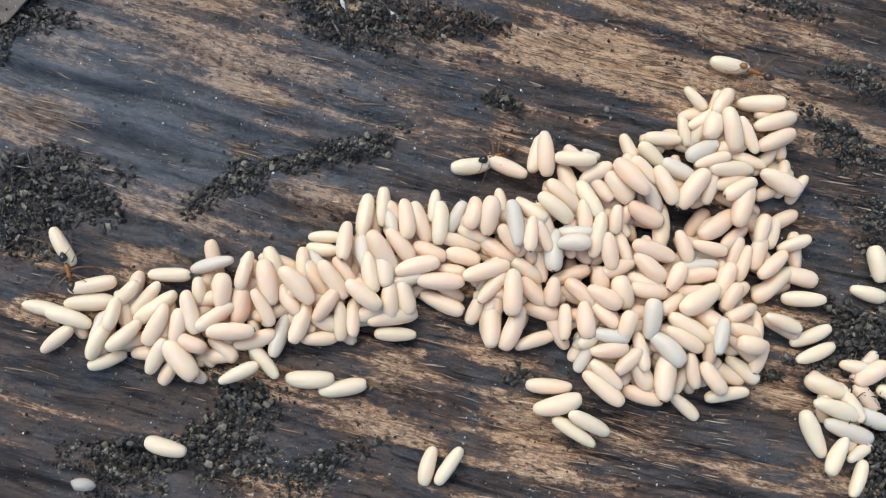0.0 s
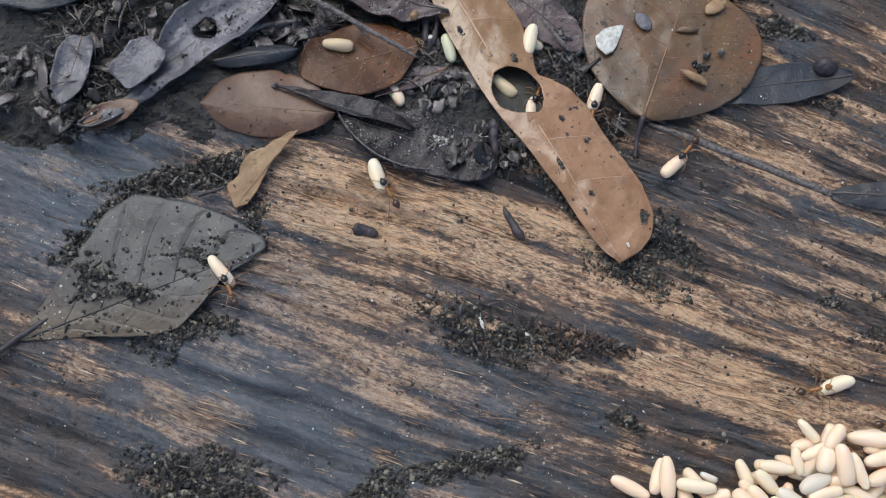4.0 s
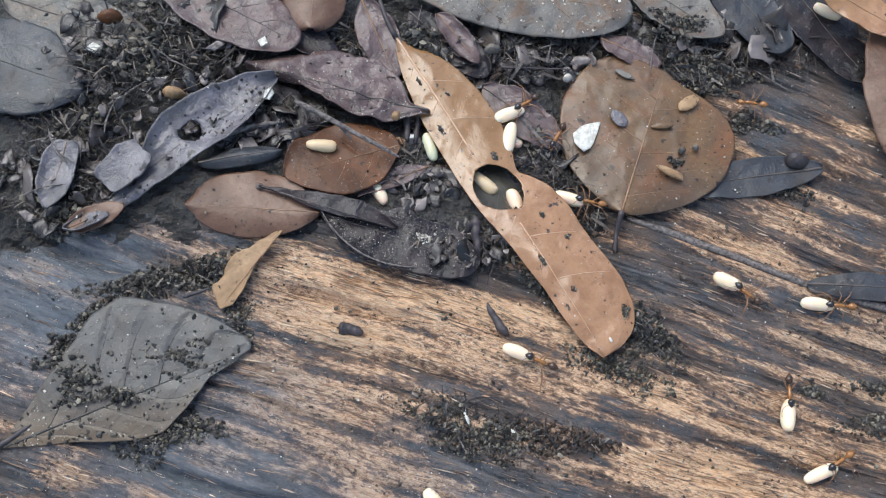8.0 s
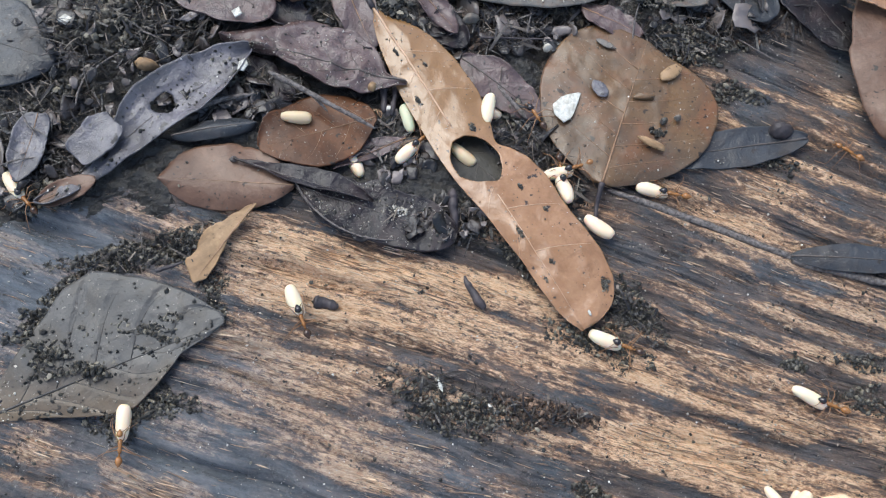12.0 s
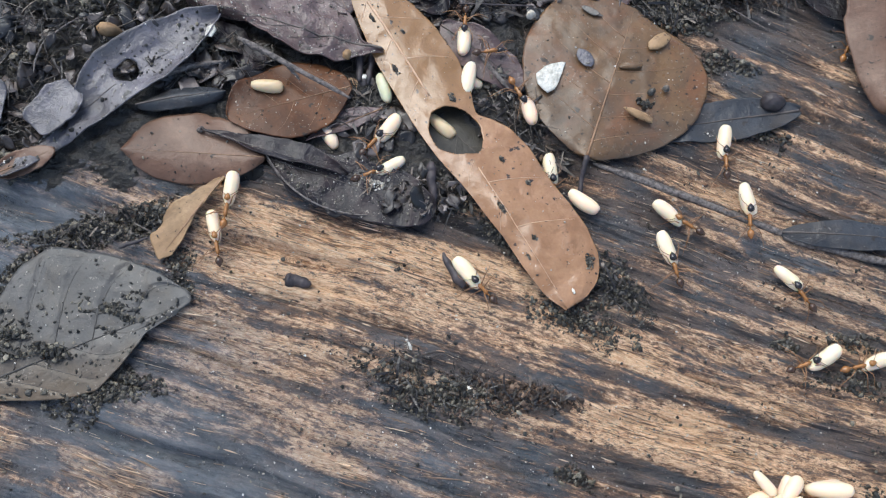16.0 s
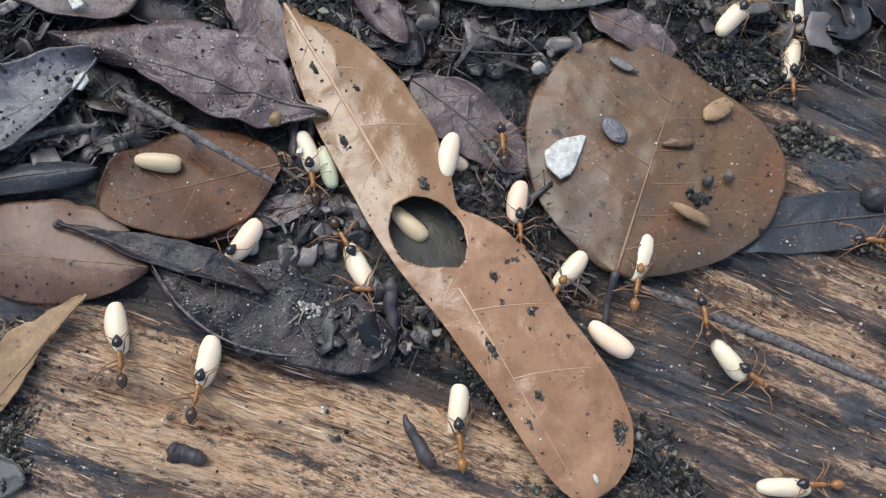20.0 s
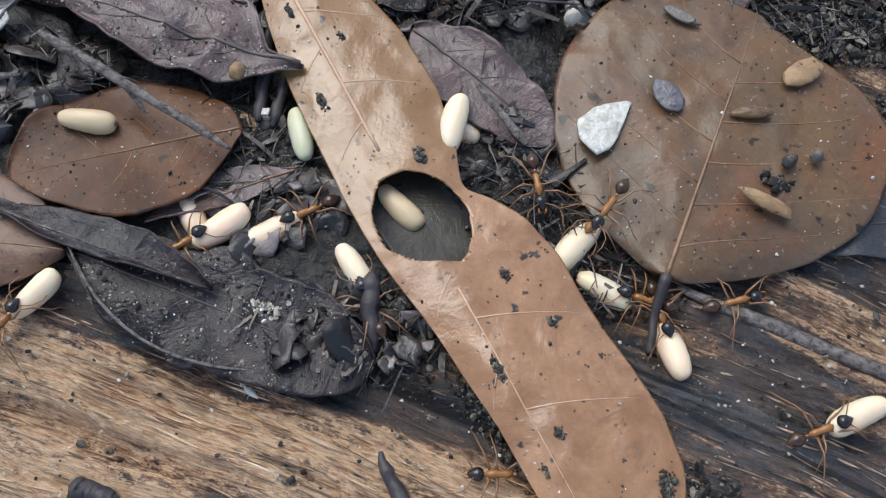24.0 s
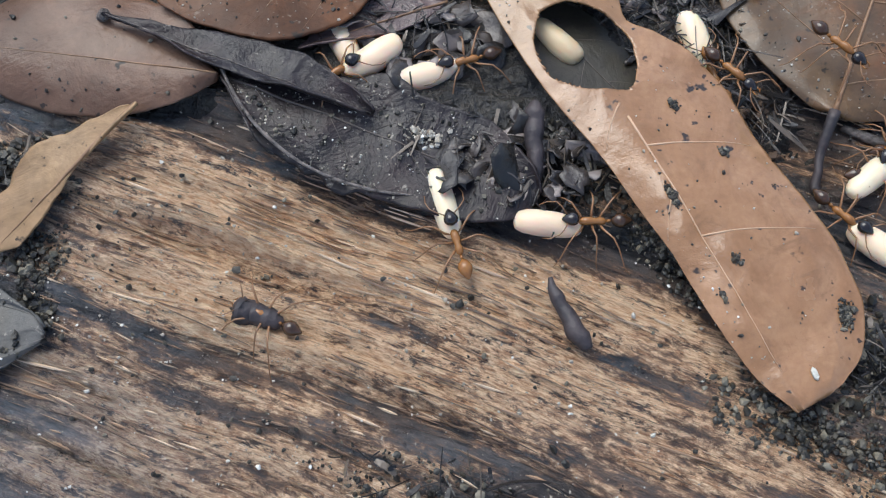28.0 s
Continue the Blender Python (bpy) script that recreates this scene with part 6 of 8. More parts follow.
egg(51.9, 19.6, -78, 5.1, 3.0, COCOON, 3.2)
egg(49, 19, -34, 5.7, 2.5, COCOON_PEACH, 2.9)
egg(51.9, 14.8, -113, 4.4, 2.5, COCOON, 3.5)
egg(49.5, 13.4, -13, 5.7, 2.0, COCOON_GREY, 3.2)
egg(56.3, 31.2, -35, 5.9, 2.8, COCOON_PEACH, 2.9, True)
egg(58.7, 29.5, -98, 7.2, 2.5, COCOON, 1.9)
egg(56.9, 25.5, -22, 6.8, 2.5, COCOON_PEACH, 2.6)
egg(56.3, 23.2, -48, 6.1, 2.7, COCOON_PEACH, 2.6, True)
egg(55.8, 19.8, -12, 5.9, 2.4, COCOON, 2.9)
egg(59.8, 21.5, -120, 4.6, 2.4, COCOON, 2.9, True)
egg(61.7, 26.1, -72, 5.3, 2.2, COCOON, 2.6)
egg(63.5, 21.7, 5, 5.9, 2.2, COCOON, 2.6)
egg(65.6, 25.9, -15, 5.8, 2.0, COCOON, 2.6)
egg(67.1, 29.4, -147, 7.3, 2.8, COCOON_PEACH, 2.9)
egg(71, 31.8, -114, 7.1, 2.8, COCOON_PEACH, 2.9)
egg(73.8, 28.2, -110, 5.1, 2.2, COCOON, 2.6)
egg(70.5, 23.3, -112, 5.9, 2.0, COCOON, 2.6)
egg(74.7, 22.9, -142, 6.2, 2.2, COCOON, 2.2)
egg(78.8, 26.1, -164, 5.5, 1.9, COCOON_PALE, 1.6, True)
egg(74.9, 20, -144, 7.4, 2.5, COCOON, 1.6)
egg(79.3, 17.7, -6, 6.7, 2.2, COCOON_PALE, 0.9)
egg(75.3, 14.2, -22, 6.3, 2.0, COCOON_PALE, 2.2)
egg(79.9, 12.3, 20, 6.7, 2.0, COCOON_PALE, 0.7)
egg(80.1, 9.7, 18, 7, 2.0, COCOON_PALE, 0.9)
egg(67.2, 20.6, -115, 6, 2.5, COCOON, 2.9)
egg(62.9, 18.2, -150, 7.4, 3.0, COCOON, 3.5)
egg(67.7, 18.3, -127, 4.7, 2.2, COCOON_PEACH, 2.9)
egg(61.3, 14, -33, 7.5, 2.4, COCOON, 2.6)
egg(60.1, 12.4, -33, 6.3, 2.2, COCOON, 2.9, True)
egg(65, 12.5, -107, 5.7, 2.0, COCOON_GREY, 4.2, True)
egg(69, 16, -160, 4.9, 2.2, COCOON, 2.6)
egg(69.2, 13.3, -18, 4.8, 2.4, COCOON, 2.6)
egg(69.6, 11.1, -12, 4.6, 2.7, COCOON, 2.6)
egg(55.6, 15.5, -100, 6.2, 2.7, COCOON_GREY, 2.9)
egg(57.5, 11.1, -48, 6.6, 2.8, COCOON_GREY, 2.6)
egg(53.8, 10.9, -83, 6, 2.0, COCOON, 3.2)
egg(36.3, 39.5, -27, 6.8, 2.2, COCOON, 0.7)
egg(42.1, 41, -89, 7.1, 2.5, COCOON, 0.9)
egg(46.3, 39.7, -9, 6.4, 2.2, COCOON_PALE, 2.2, True)
egg(49.3, 41.2, -25, 3, 1.3, COCOON_GREY, 1.2)
egg(55.1, 41.9, -69, 4.8, 2.0, COCOON_PALE, 1.2)
egg(58.1, 40.4, -46, 5, 2.2, COCOON_PALE, 1.9)
egg(60, 42.7, -9, 5.8, 2.0, COCOON_PALE, 1.6)
egg(63.4, 43.7, -80, 4.8, 1.9, COCOON_PALE, 2.2)
egg(65.2, 48.5, -53, 4.7, 1.7, COCOON_PALE, 0.9)
egg(54.2, 36.4, -52, 7.2, 2.7, COCOON_PEACH, 3.5)
egg(59.4, 35.2, -68, 6.5, 2.5, COCOON, 2.2)
egg(68.7, 47.3, -128, 5.2, 2.2, COCOON, 1.9)
egg(75, 47.3, -4, 7.4, 2.5, COCOON_PALE, 1.2)
egg(66.9, 43.9, -105, 4.4, 2.8, COCOON, 2.6)
egg(69.7, 43.1, -80, 6.8, 2.7, COCOON, 3.2)
egg(72.2, 42.2, -69, 6.2, 2.0, COCOON, 3.2)
egg(76.8, 44.3, 14, 7.3, 2.4, COCOON, 1.2)
egg(76.7, 41.5, 21, 6.8, 2.5, COCOON_PEACH, 1.9)
egg(65.3, 40.3, 25, 5.7, 2.5, COCOON_GREY, 3.2)
egg(66.6, 38.6, 13, 5.8, 1.9, COCOON, 4.2)
egg(69.4, 37.3, -2, 7.3, 2.4, COCOON_PALE, 3.2, True)
egg(76.8, 35.1, -30, 6.8, 2.8, COCOON, 2.2)
egg(63.4, 34.4, -129, 7.2, 2.8, COCOON, 2.2)
egg(70.5, 34.2, -155, 5.6, 2.4, COCOON, 2.6)
egg(40.6, 6.7, -6, 7, 2.2, COCOON, 0.2)
egg(41.5, 4.1, 11, 7.4, 2.7, COCOON_PALE, 0.7)
egg(45.8, 1.1, -29, 6.9, 2.2, COCOON_PALE, 0.7)
egg(43.7, -0, -36, 7.3, 2.0, COCOON_PALE, 0.5)
egg(48.1, 6, -42, 7.4, 2.4, COCOON, 1.9)
egg(48.7, 7.9, -45, 6, 2.2, COCOON, 2.6)
egg(49.2, 11.4, 3, 5.8, 2.2, COCOON_PEACH, 3.5)
egg(45.8, 10.5, -123, 4.9, 2.0, COCOON_GREY, 1.9)
egg(52, 9.6, 40, 5.2, 2.2, COCOON_PEACH, 3.2)
egg(57.1, 7, -100, 7, 3.0, COCOON, 2.6, True)
egg(61.3, 7.9, -84, 5.5, 1.9, COCOON_PEACH, 2.9)
egg(64.1, 6.7, -56, 5.7, 2.4, COCOON, 1.9)
egg(66.4, 4.2, 6, 6.6, 2.0, COCOON_PALE, 0.9)
egg(69, 7.8, -43, 5.9, 2.2, COCOON_PALE, 2.2)
egg(81, 4.7, -25, 6.4, 2.7, COCOON_PALE, 1.2)
egg(81.5, 1.4, -20, 7.4, 2.4, COCOON_PALE, 1.9, True)
egg(84.1, 2.3, -65, 6.6, 2.2, COCOON_PALE, 2.2)
egg(87.8, 6.2, 30, 5.7, 2.7, COCOON, 1.2)
egg(78.1, -1.9, -70, 7.5, 2.5, COCOON_PALE, 0.7)
egg(80.9, -5.1, -127, 6.5, 2.2, COCOON_PALE, 1.2)
egg(84.6, -4.9, 26, 4.8, 1.7, COCOON_PALE, 0.9)
egg(83.7, -8.4, -119, 5.9, 2.0, COCOON_PALE, 0.7)
egg(89.8, 3.4, -32, 3.3, 2.0, COCOON_PALE, 1.2)
egg(91.3, 22.5, -84, 5.8, 2.7, COCOON_PALE, 0.2)
egg(89.4, 18.2, -18, 5.6, 2.2, COCOON_PALE, 0.2)
egg(6.1, 9.4, -3, 7.2, 2.5, COCOON_PALE, 0.5, True)
egg(10.7, 7.9, 7, 7.2, 2.4, COCOON_PALE, 0.2)
egg(-0.4, 12, -52, 6.2, 2.0, COCOON_PALE, 0.7)
egg(22.6, -3.8, -108, 5.8, 2.2, COCOON_PALE, 0.2)
egg(25.5, -3.9, -128, 6.4, 2.0, COCOON_PALE, 0.2)
egg(-14.5, 0.7, -18, 6.3, 2.4, COCOON_PALE, 0.0)
# single cocoons left among the leaves
cocoon(5.7, 2.2, COCOON_WAXY, pose(*[MM * v for v in (-13.0, 116.1, 3.9)], 0, 0, -6), True, "waxy tan cocoon lying on a rust-brown leaf")
cocoon(5.8, 2.2, COCOON_GREEN, pose(*[MM * v for v in (6.9, 116.7, 1.8)], 0, 0, -75), False, "greenish pale cocoon half under the long leaf")
cocoon(5.8, 2.3, COCOON_WAXY, pose(*[MM * v for v in (16.9, 109.7, 1.2)], 0, 0, -45), False, "waxy tan cocoon beneath the hole of the long leaf")
cocoon(6.4, 2.4, COCOON_PALE, pose(*[MM * v for v in (21.7, 118.1, 2.6)], 0, 0, 80), False, "pale cocoon leaning at the long leaf's edge")
cocoon(5.4, 2.3, COCOON, pose(*[MM * v for v in (-2.7, 107.8, 1.4)], 0, 0, 120), False, "cream cocoon half under a blackened leaf")
cocoon(5.8, 2.2, COCOON_PALE, pose(*[MM * v for v in (86.1, 146.1, 1.4)], 0, 0, -30), False, "pale cocoon in the dark hollow of the log")


def heap_core():
    """Cocoons buried in the heap, of which only slivers show."""
    rng = np.random.RandomState(9)
    base = cocoon_mesh("core", 77, COCOON_PEACH)
    co = np.array([v.co[:] for v in base.vertices]) / MM
    fc = [tuple(p.vertices) for p in base.polygons]
    verts, faces = [], []
    for ob in [o for o in scene.objects if o.name.startswith("cocoon") and o.parent is None]:
        p = ob.matrix_world.translation / MM
        low = p.z - wh(p.x, p.y) - 1.3
        if low < 1.2:
            continue
        for k in range(2 if low > 2.2 else 1):
            q = co * (6.0, 2.3, 2.3)
            e = Euler((0, radians(rng.uniform(-20, 20)), rng.uniform(0, 6.28))).to_matrix()
            z = wh(p.x, p.y) + 1.2 + (low - 1.6) * k * 0.6
            q = q @ np.array(e).T + (p.x + rng.uniform(-1.2, 1.2), p.y + rng.uniform(-1.2, 1.2), z)
            faces += [tuple(i + len(verts) for i in f) for f in fc]
            verts += q.tolist()
    bpy.data.meshes.remove(base)
    tagged(new("cocoon_heap_core", mesh_from("cocoon_heap_core", verts, faces, COCOON_PEACH)), "cocoons buried under the top layer of the heap", "cocoons", kind="stuff")


heap_core()


# ---- ants ----
def blob(name, rows, material, sides=10):
    """A body part turned about x: rows of (x, half-width, half-height, z)."""
    v, f = [], []
    for x, a, b, z in rows:
        for j in range(sides):
            t = 2 * math.pi * j / sides
            v.append((x, a * math.cos(t), z + b * math.sin(t)))
    for k in range(len(rows) - 1):
        for j in range(sides):
            q = (j + 1) % sides
            f.append((k * sides + j, (k + 1) * sides + j, (k + 1) * sides + q, k * sides + q))
    f.append(tuple(range(sides)))
    f.append(tuple(range((len(rows) - 1) * sides, len(rows) * sides))[::-1])
    return mesh_from(name, v, f, material)


def egg_rows(x0, x1, a, b, z, n=8, front=0.5):
    rows = []
    for k in range(n):
        t = k / (n - 1)
        r = max(0.06, math.sin(math.pi * (t ** (0.7 if front < 0.5 else 1.2 if front > 0.5 else 1.0)))) ** 0.7
        rows.append((x0 + (x1 - x0) * t, a * r, b * r, z))
    return rows


def leg_mesh(side, reach, sweep):
    """One leg from its hip at the origin: up to the knee, then down to the foot."""
    pts = [(0, 0, 0), (0.25 * sweep, side * 0.45, 0.15), (1.0 * sweep, side * reach * 0.48, 0.9), (1.5 * sweep, side * reach * 0.70, 0.4),
           (2.2 * sweep, side * reach * 1.05, -1.15), (2.7 * sweep, side * reach * 1.22, -1.5)]
    v, f = tube(pts, [0.11, 0.11, 0.08, 0.065, 0.05, 0.035], 6)
    return mesh_from("leg", v, f, LIMB)


def antenna_mesh(side):
    v, f = tube([(0, 0, 0), (0.5, side * 0.8, 0.25), (0.9, side * 1.2, 0.25), (1.7, side * 1.35, -0.1), (2.3, side * 1.2, -0.3)], [0.06, 0.055, 0.05, 0.045, 0.05], 5)
    return mesh_from("antenna", v, f, LIMB)


BODY = {
    "head": blob("head", egg_rows(1.35, 2.85, 0.62, 0.52, 1.05, 9, 0.4), HEAD),
    "thorax": blob("thorax", [(-1.05, 0.10, 0.10, 0.95), (-0.85, 0.30, 0.30, 1.0), (-0.45, 0.34, 0.38, 1.1), (-0.1, 0.27, 0.28, 1.08), (0.4, 0.36, 0.40, 1.2), (0.95, 0.36, 0.38, 1.2), (1.25, 0.2, 0.22, 1.1), (1.55, 0.1, 0.1, 1.05)], AMBER),
    "waist": blob("waist", [(-1.45, 0.09, 0.09, 0.95), (-1.28, 0.15, 0.26, 1.05), (-1.0, 0.09, 0.09, 0.95)], AMBER),
    "abdomen": blob("abdomen", egg_rows(-3.25, -1.4, 0.66, 0.60, 1.05, 10, 0.6), GASTER),
}
PALE_ABDOMEN = blob("abdomen", egg_rows(-3.25, -1.4, 0.62, 0.56, 1.05, 10, 0.6), AMBER)
AMBER_HEAD = blob("head", egg_rows(1.45, 2.75, 0.52, 0.46, 1.05, 9, 0.4), AMBER)
MANDIBLES = {s: mesh_from("mandible", *tube([(2.6, s * 0.28, 0.95), (2.95, s * 0.34, 0.9), (3.2, s * 0.12, 0.85)], [0.10, 0.09, 0.03], 5), AMBER) for s in (-1, 1)}
HIPS = [(0.95, 2.5, 1.0), (0.2, 2.9, -0.25), (-0.45, 3.1, -1.1)]
LEGS = {(k, s): leg_mesh(s, reach, sweep) for k, (x, reach, sweep) in enumerate(HIPS) for s in (-1, 1)}
FEELERS = {s: antenna_mesh(s) for s in (-1, 1)}
ANTS = [0]


def ant(load, lift, rows, dark=False):
    """An ant that walks through rows of (seconds, x, y, turn, depth), a cocoon held before it in its jaws; depth: down into the crevices of the log."""
    ANTS[0] += 1
    k = ANTS[0]
    root = new("ant")
    amber_head = k % 6 == 0 and not dark
    tagged(root, ("amber ant with dark head" if not amber_head else "amber ant with dark abdomen")
           + (" carrying a pale cocoon" if load else " running over the litter"), "ant", "ants")
    for name, me in BODY.items():
        if name == "head" and amber_head:
            me = AMBER_HEAD
        if name == "abdomen" and k % 4 == 0 and not dark:
            me = PALE_ABDOMEN
        ob = part(name, me, root)
        if name == "head" and load:
            ob.location.z = 0.85 * MM
    for s in (-1, 1):
        part("mandible", MANDIBLES[s], root).location.z = (0.6 if load else 0) * MM
        part("antenna", FEELERS[s], root).location = Vector((2.3, s * 0.3, 1.9 if load else 1.3)) * MM
    ahead = 3.9 if load else 0.0
    track, held = [], []
    rng = random.Random(k)
    tip = rng.uniform(-16, 16)
    for t, x, y, turn, *depth in rows:
        ca, sa = math.cos(radians(turn)), math.sin(radians(turn))
        ox, oy = x - ahead * ca, y - ahead * sa
        ground = max(wh(ox, oy), wh(x, y)) + 0.65 + lift - sum(depth)
        m = pose(ox * MM, oy * MM, ground * MM, 0, 0, turn)
        track.append((t, m))
        held.append((t, m @ pose(ahead * MM, 0, 0.75 * MM, 0, -4, tip)))
    walk(root, track)
    if load:
        pup = cocoon(rng.uniform(5.6, 6.6), rng.uniform(2.1, 2.5), load, held[0][1], False, LOOKS[load.name] + " silky cocoon held in an ant's jaws", "carried cocoons")
        walk(pup, held)
    # tripod gait while the ant is on its way
    moving = []
    for (t0, x0, y0, *_), (t1, x1, y1, *_) in zip(rows, rows[1:]):
        if math.hypot(x1 - x0, y1 - y0) / max(t1 - t0, 0.1) > 1.5 and t1 - t0 < 3:
            moving.append((t0, t1))
    beats = sorted({round(t0 + 0.16 * q, 2) for t0, t1 in moving for q in range(int((t1 - t0) / 0.16) + 1)})[:90]
    for i, (hx, reach, sweep) in enumerate(HIPS):
        for s in (-1, 1):
            leg = part("leg", LEGS[i, s], root)
            hip = (hx * MM, s * 0.25 * MM, 0.95 * MM)
            phase = 1 if (i + (s > 0)) % 2 else -1
            rest = rng.uniform(-12, 12)
            steps = [(0.0, pose(*hip, 0, 0, rest))]
            for b, t in enumerate(beats):
                if t > steps[-1][0] + 0.05:
                    up = phase * (1 if b % 2 else -1)
                    steps.append((t, pose(*hip, s * 8 * max(up, 0), 0, s * 0 + 20 * up)))
            if steps[-1][0] < 28.0:
                steps.append((28.0, pose(*hip, 0, 0, rest)))
            walk(leg, steps)
    return root


def dragged_cocoon():
    """A cocoon pulled out from under the long leaf, left beside it and later pulled back."""
    lies = pose(*[MM * v for v in (40.5, 95.6, 1.6)], 0, 0, -38)
    under = pose(*[MM * v for v in (35.4, 97.3, -1.6)], 0, 0, -30)
    ob = cocoon(6.2, 2.5, COCOON, lies, True, "cream cocoon beside the long leaf")
    walk(ob, [(0, under), (9.2, under), (9.8, lies), (21.9, lies), (22.6, under), (28, under)])


def springtail():
    """A tiny pale springtail that creeps up the wood."""
    body = blob("body", egg_rows(-1.1, 0.75, 0.34, 0.30, 0.34, 9, 0.6), WHITE, 9)
    root = part("springtail", body)
    tagged(root, "tiny white springtail creeping over the wood", "springtail")
    part("head", blob("head", egg_rows(0.66, 1.15, 0.24, 0.22, 0.36, 6), WHITE, 8), root)
    for s in (-1, 1):
        part("antenna", mesh_from("antenna", *tube([(1.05, s * 0.1, 0.45), (1.4, s * 0.3, 0.5), (1.7, s * 0.38, 0.4)], [0.04, 0.035, 0.025], 5), WHITE), root)
        for x in (-0.3, 0.1, 0.45):
            part("leg", mesh_from("leg", *tube([(x, s * 0.2, 0.25), (x, s * 0.5, 0.2), (x, s * 0.65, -0.1)], [0.04, 0.035, 0.025], 5), WHITE), root)
    rows = [(0, 12.5, 66.0, 110), (14.5, 11.5, 69.0, 110), (16.5, 9.9, 72.5, 115), (18, 7.4, 76.2, 95), (21, 7.1, 90.1, 92), (24, 4.5, 91.7, 140), (28, 3.5, 95.5, 130)]
    walk(root, [(t, pose(x * MM, y * MM, (wh(x, y) + 0.35) * MM, 0, 0, turn)) for t, x, y, turn in rows])


def motions():
    dragged_cocoon()
    springtail()
    ant(COCOON_PALE, 0, [(0, 31, 40, -162), (0.3, 30, 39.1, -212), (0.45, 29.7, 40.1, -255), (0.6, 29.5, 41, -298), (0.9, 35, 48.4, -320), (1, 35.2, 52.8, -240), (1.2, 26.5, 63.4, -195), (1.5, 17.9, 57.5, -159), (1.8, 9.6, 57, -198), (2, 6, 61.5, -275), (2.4, 10.4, 67.5, -287), (2.7, 10.8, 77.2, -250), (3, 4.4, 84.3, -215), (3.3, -4.7, 88.4, -221), (3.6, -4.1, 91.4, -260), (4, -5.4, 92, -238), (4.4, -8.8, 99, -244), (4.8, -9.6, 99.6, -241, 9), (28, -9.7, 98.3, -241, 9)])
    ant(COCOON_PALE, 1, [(0, -28.9, 29.9, 104), (0.6, -28.7, 30.1, 105), (1, -28.4, 34.8, 74), (1.2, -25, 43.9, 81), (1.5, -25.7, 53.3, 105), (1.8, -29.8, 60.2, 114), (2, -30.2, 63.3, 78), (2.4, -27.9, 70, 75), (2.7, -28.3, 71.1, 106), (3, -28.8, 73.1, 112), (3.3, -29.5, 73.7, 180), (3.6, -30.6, 73, 149), (4, -31.4, 74.7, 116), (4.2, -32.7, 77.2, 119), (4.6, -34.1, 77, 121, 9), (28, -34.1, 77, 121, 9)])
    ant(COCOON, 0, [(0, 135, 106.6, 180), (1, 135, 106.6, 180), (2.4, 70.1, 107.9, 185), (3, 53, 101.1, 195), (3.3, 48.4, 102, 206), (3.6, 47.8, 98.6, 258), (4, 46.7, 94.7, 230), (4.5, 44.3, 97.5, 200), (6.5, 39.2, 91.9, 233), (6.67, 39.7, 92.4, 293), (6.83, 40.2, 92.8, 349), (7, 40.6, 93.4, 409), (7.4, 40.6, 93.3, 409, 9), (28, 41, 93, 410, 9)])
    ant(COCOON, 1, [(0, 39, 99.8, -85, 9), (2.2, 39.7, 100.1, -87, 9), (2.7, 39.6, 100.1, -87), (2.8, 39.6, 99.3, -30), (2.9, 39.7, 98.5, 22), (3, 39.6, 97.7, 77), (4, 33.2, 107.6, 79), (4.5, 33.9, 109.5, 135), (6.5, 27.1, 113.2, 203), (6.75, 28.9, 111.1, 154), (7, 30.8, 108.8, 105), (8, 32.1, 106.5, 169), (9, 31.4, 106.6, 167), (10, 32.3, 109.9, 167), (10.5, 32, 108.2, 229), (11, 31.7, 106.8, 291), (11.5, 32.9, 106.4, 246), (12, 33.9, 105.9, 199), (12.5, 31.7, 106.5, 164), (13, 32.1, 106.1, 165, 9), (28, 31.7, 105.8, 166, 9)])
    ant(COCOON_PALE, 0, [(0, 135, 48.9, 180), (0.6, 135, 48.9, 180), (1.6, 101.2, 49.9, 176), (2, 85.1, 53.2, 227), (3, 81.9, 47.4, 238), (3.5, 82.8, 48.6, 302), (4, 83.6, 49.8, 361), (4.5, 135, 48.7, 360), (28, 135, 48.7, 360)])
    ant(COCOON_PALE, 0, [(0, 71.6, 54.3, 158), (1, 71.3, 54.6, 156), (2, 71.4, 54.5, 158), (2.5, 69.9, 55.4, 160), (3, 73.1, 54.1, 170), (3.6, 68.9, 57.2, 170), (3.8, 70, 56.6, 91), (4, 71.2, 56, 10), (4.25, 68.1, 56.5, -31), (4.5, 65.1, 56.9, -73), (5.5, 73.5, 45.2, -9), (6.5, 135, 43.6, 0), (28, 135, 43.6, 0)])
    ant(COCOON_PALE, 0, [(0, 135, 87.7, 180), (4.5, 135, 87.7, 180), (5.5, 93.1, 88.5, 181), (6.5, 62.2, 85.2, 202), (7, 65.8, 77.2, 282), (7.5, 65.5, 74.1, 277), (8, 67.3, 66.4, 263), (8.5, 67.6, 64.4, 279), (9, 68.7, 56.9, 251), (9.25, 66.8, 57.1, 204), (9.5, 65, 57.4, 158), (10, 65.2, 58.2, 229), (10.5, 67, 58.5, 249), (11, 63, 52.3, 233), (11.2, 60.4, 50.5, 295), (11.4, 57.7, 48.6, 358), (12.5, 135, 46.8, 360), (28, 135, 46.8, 360)])
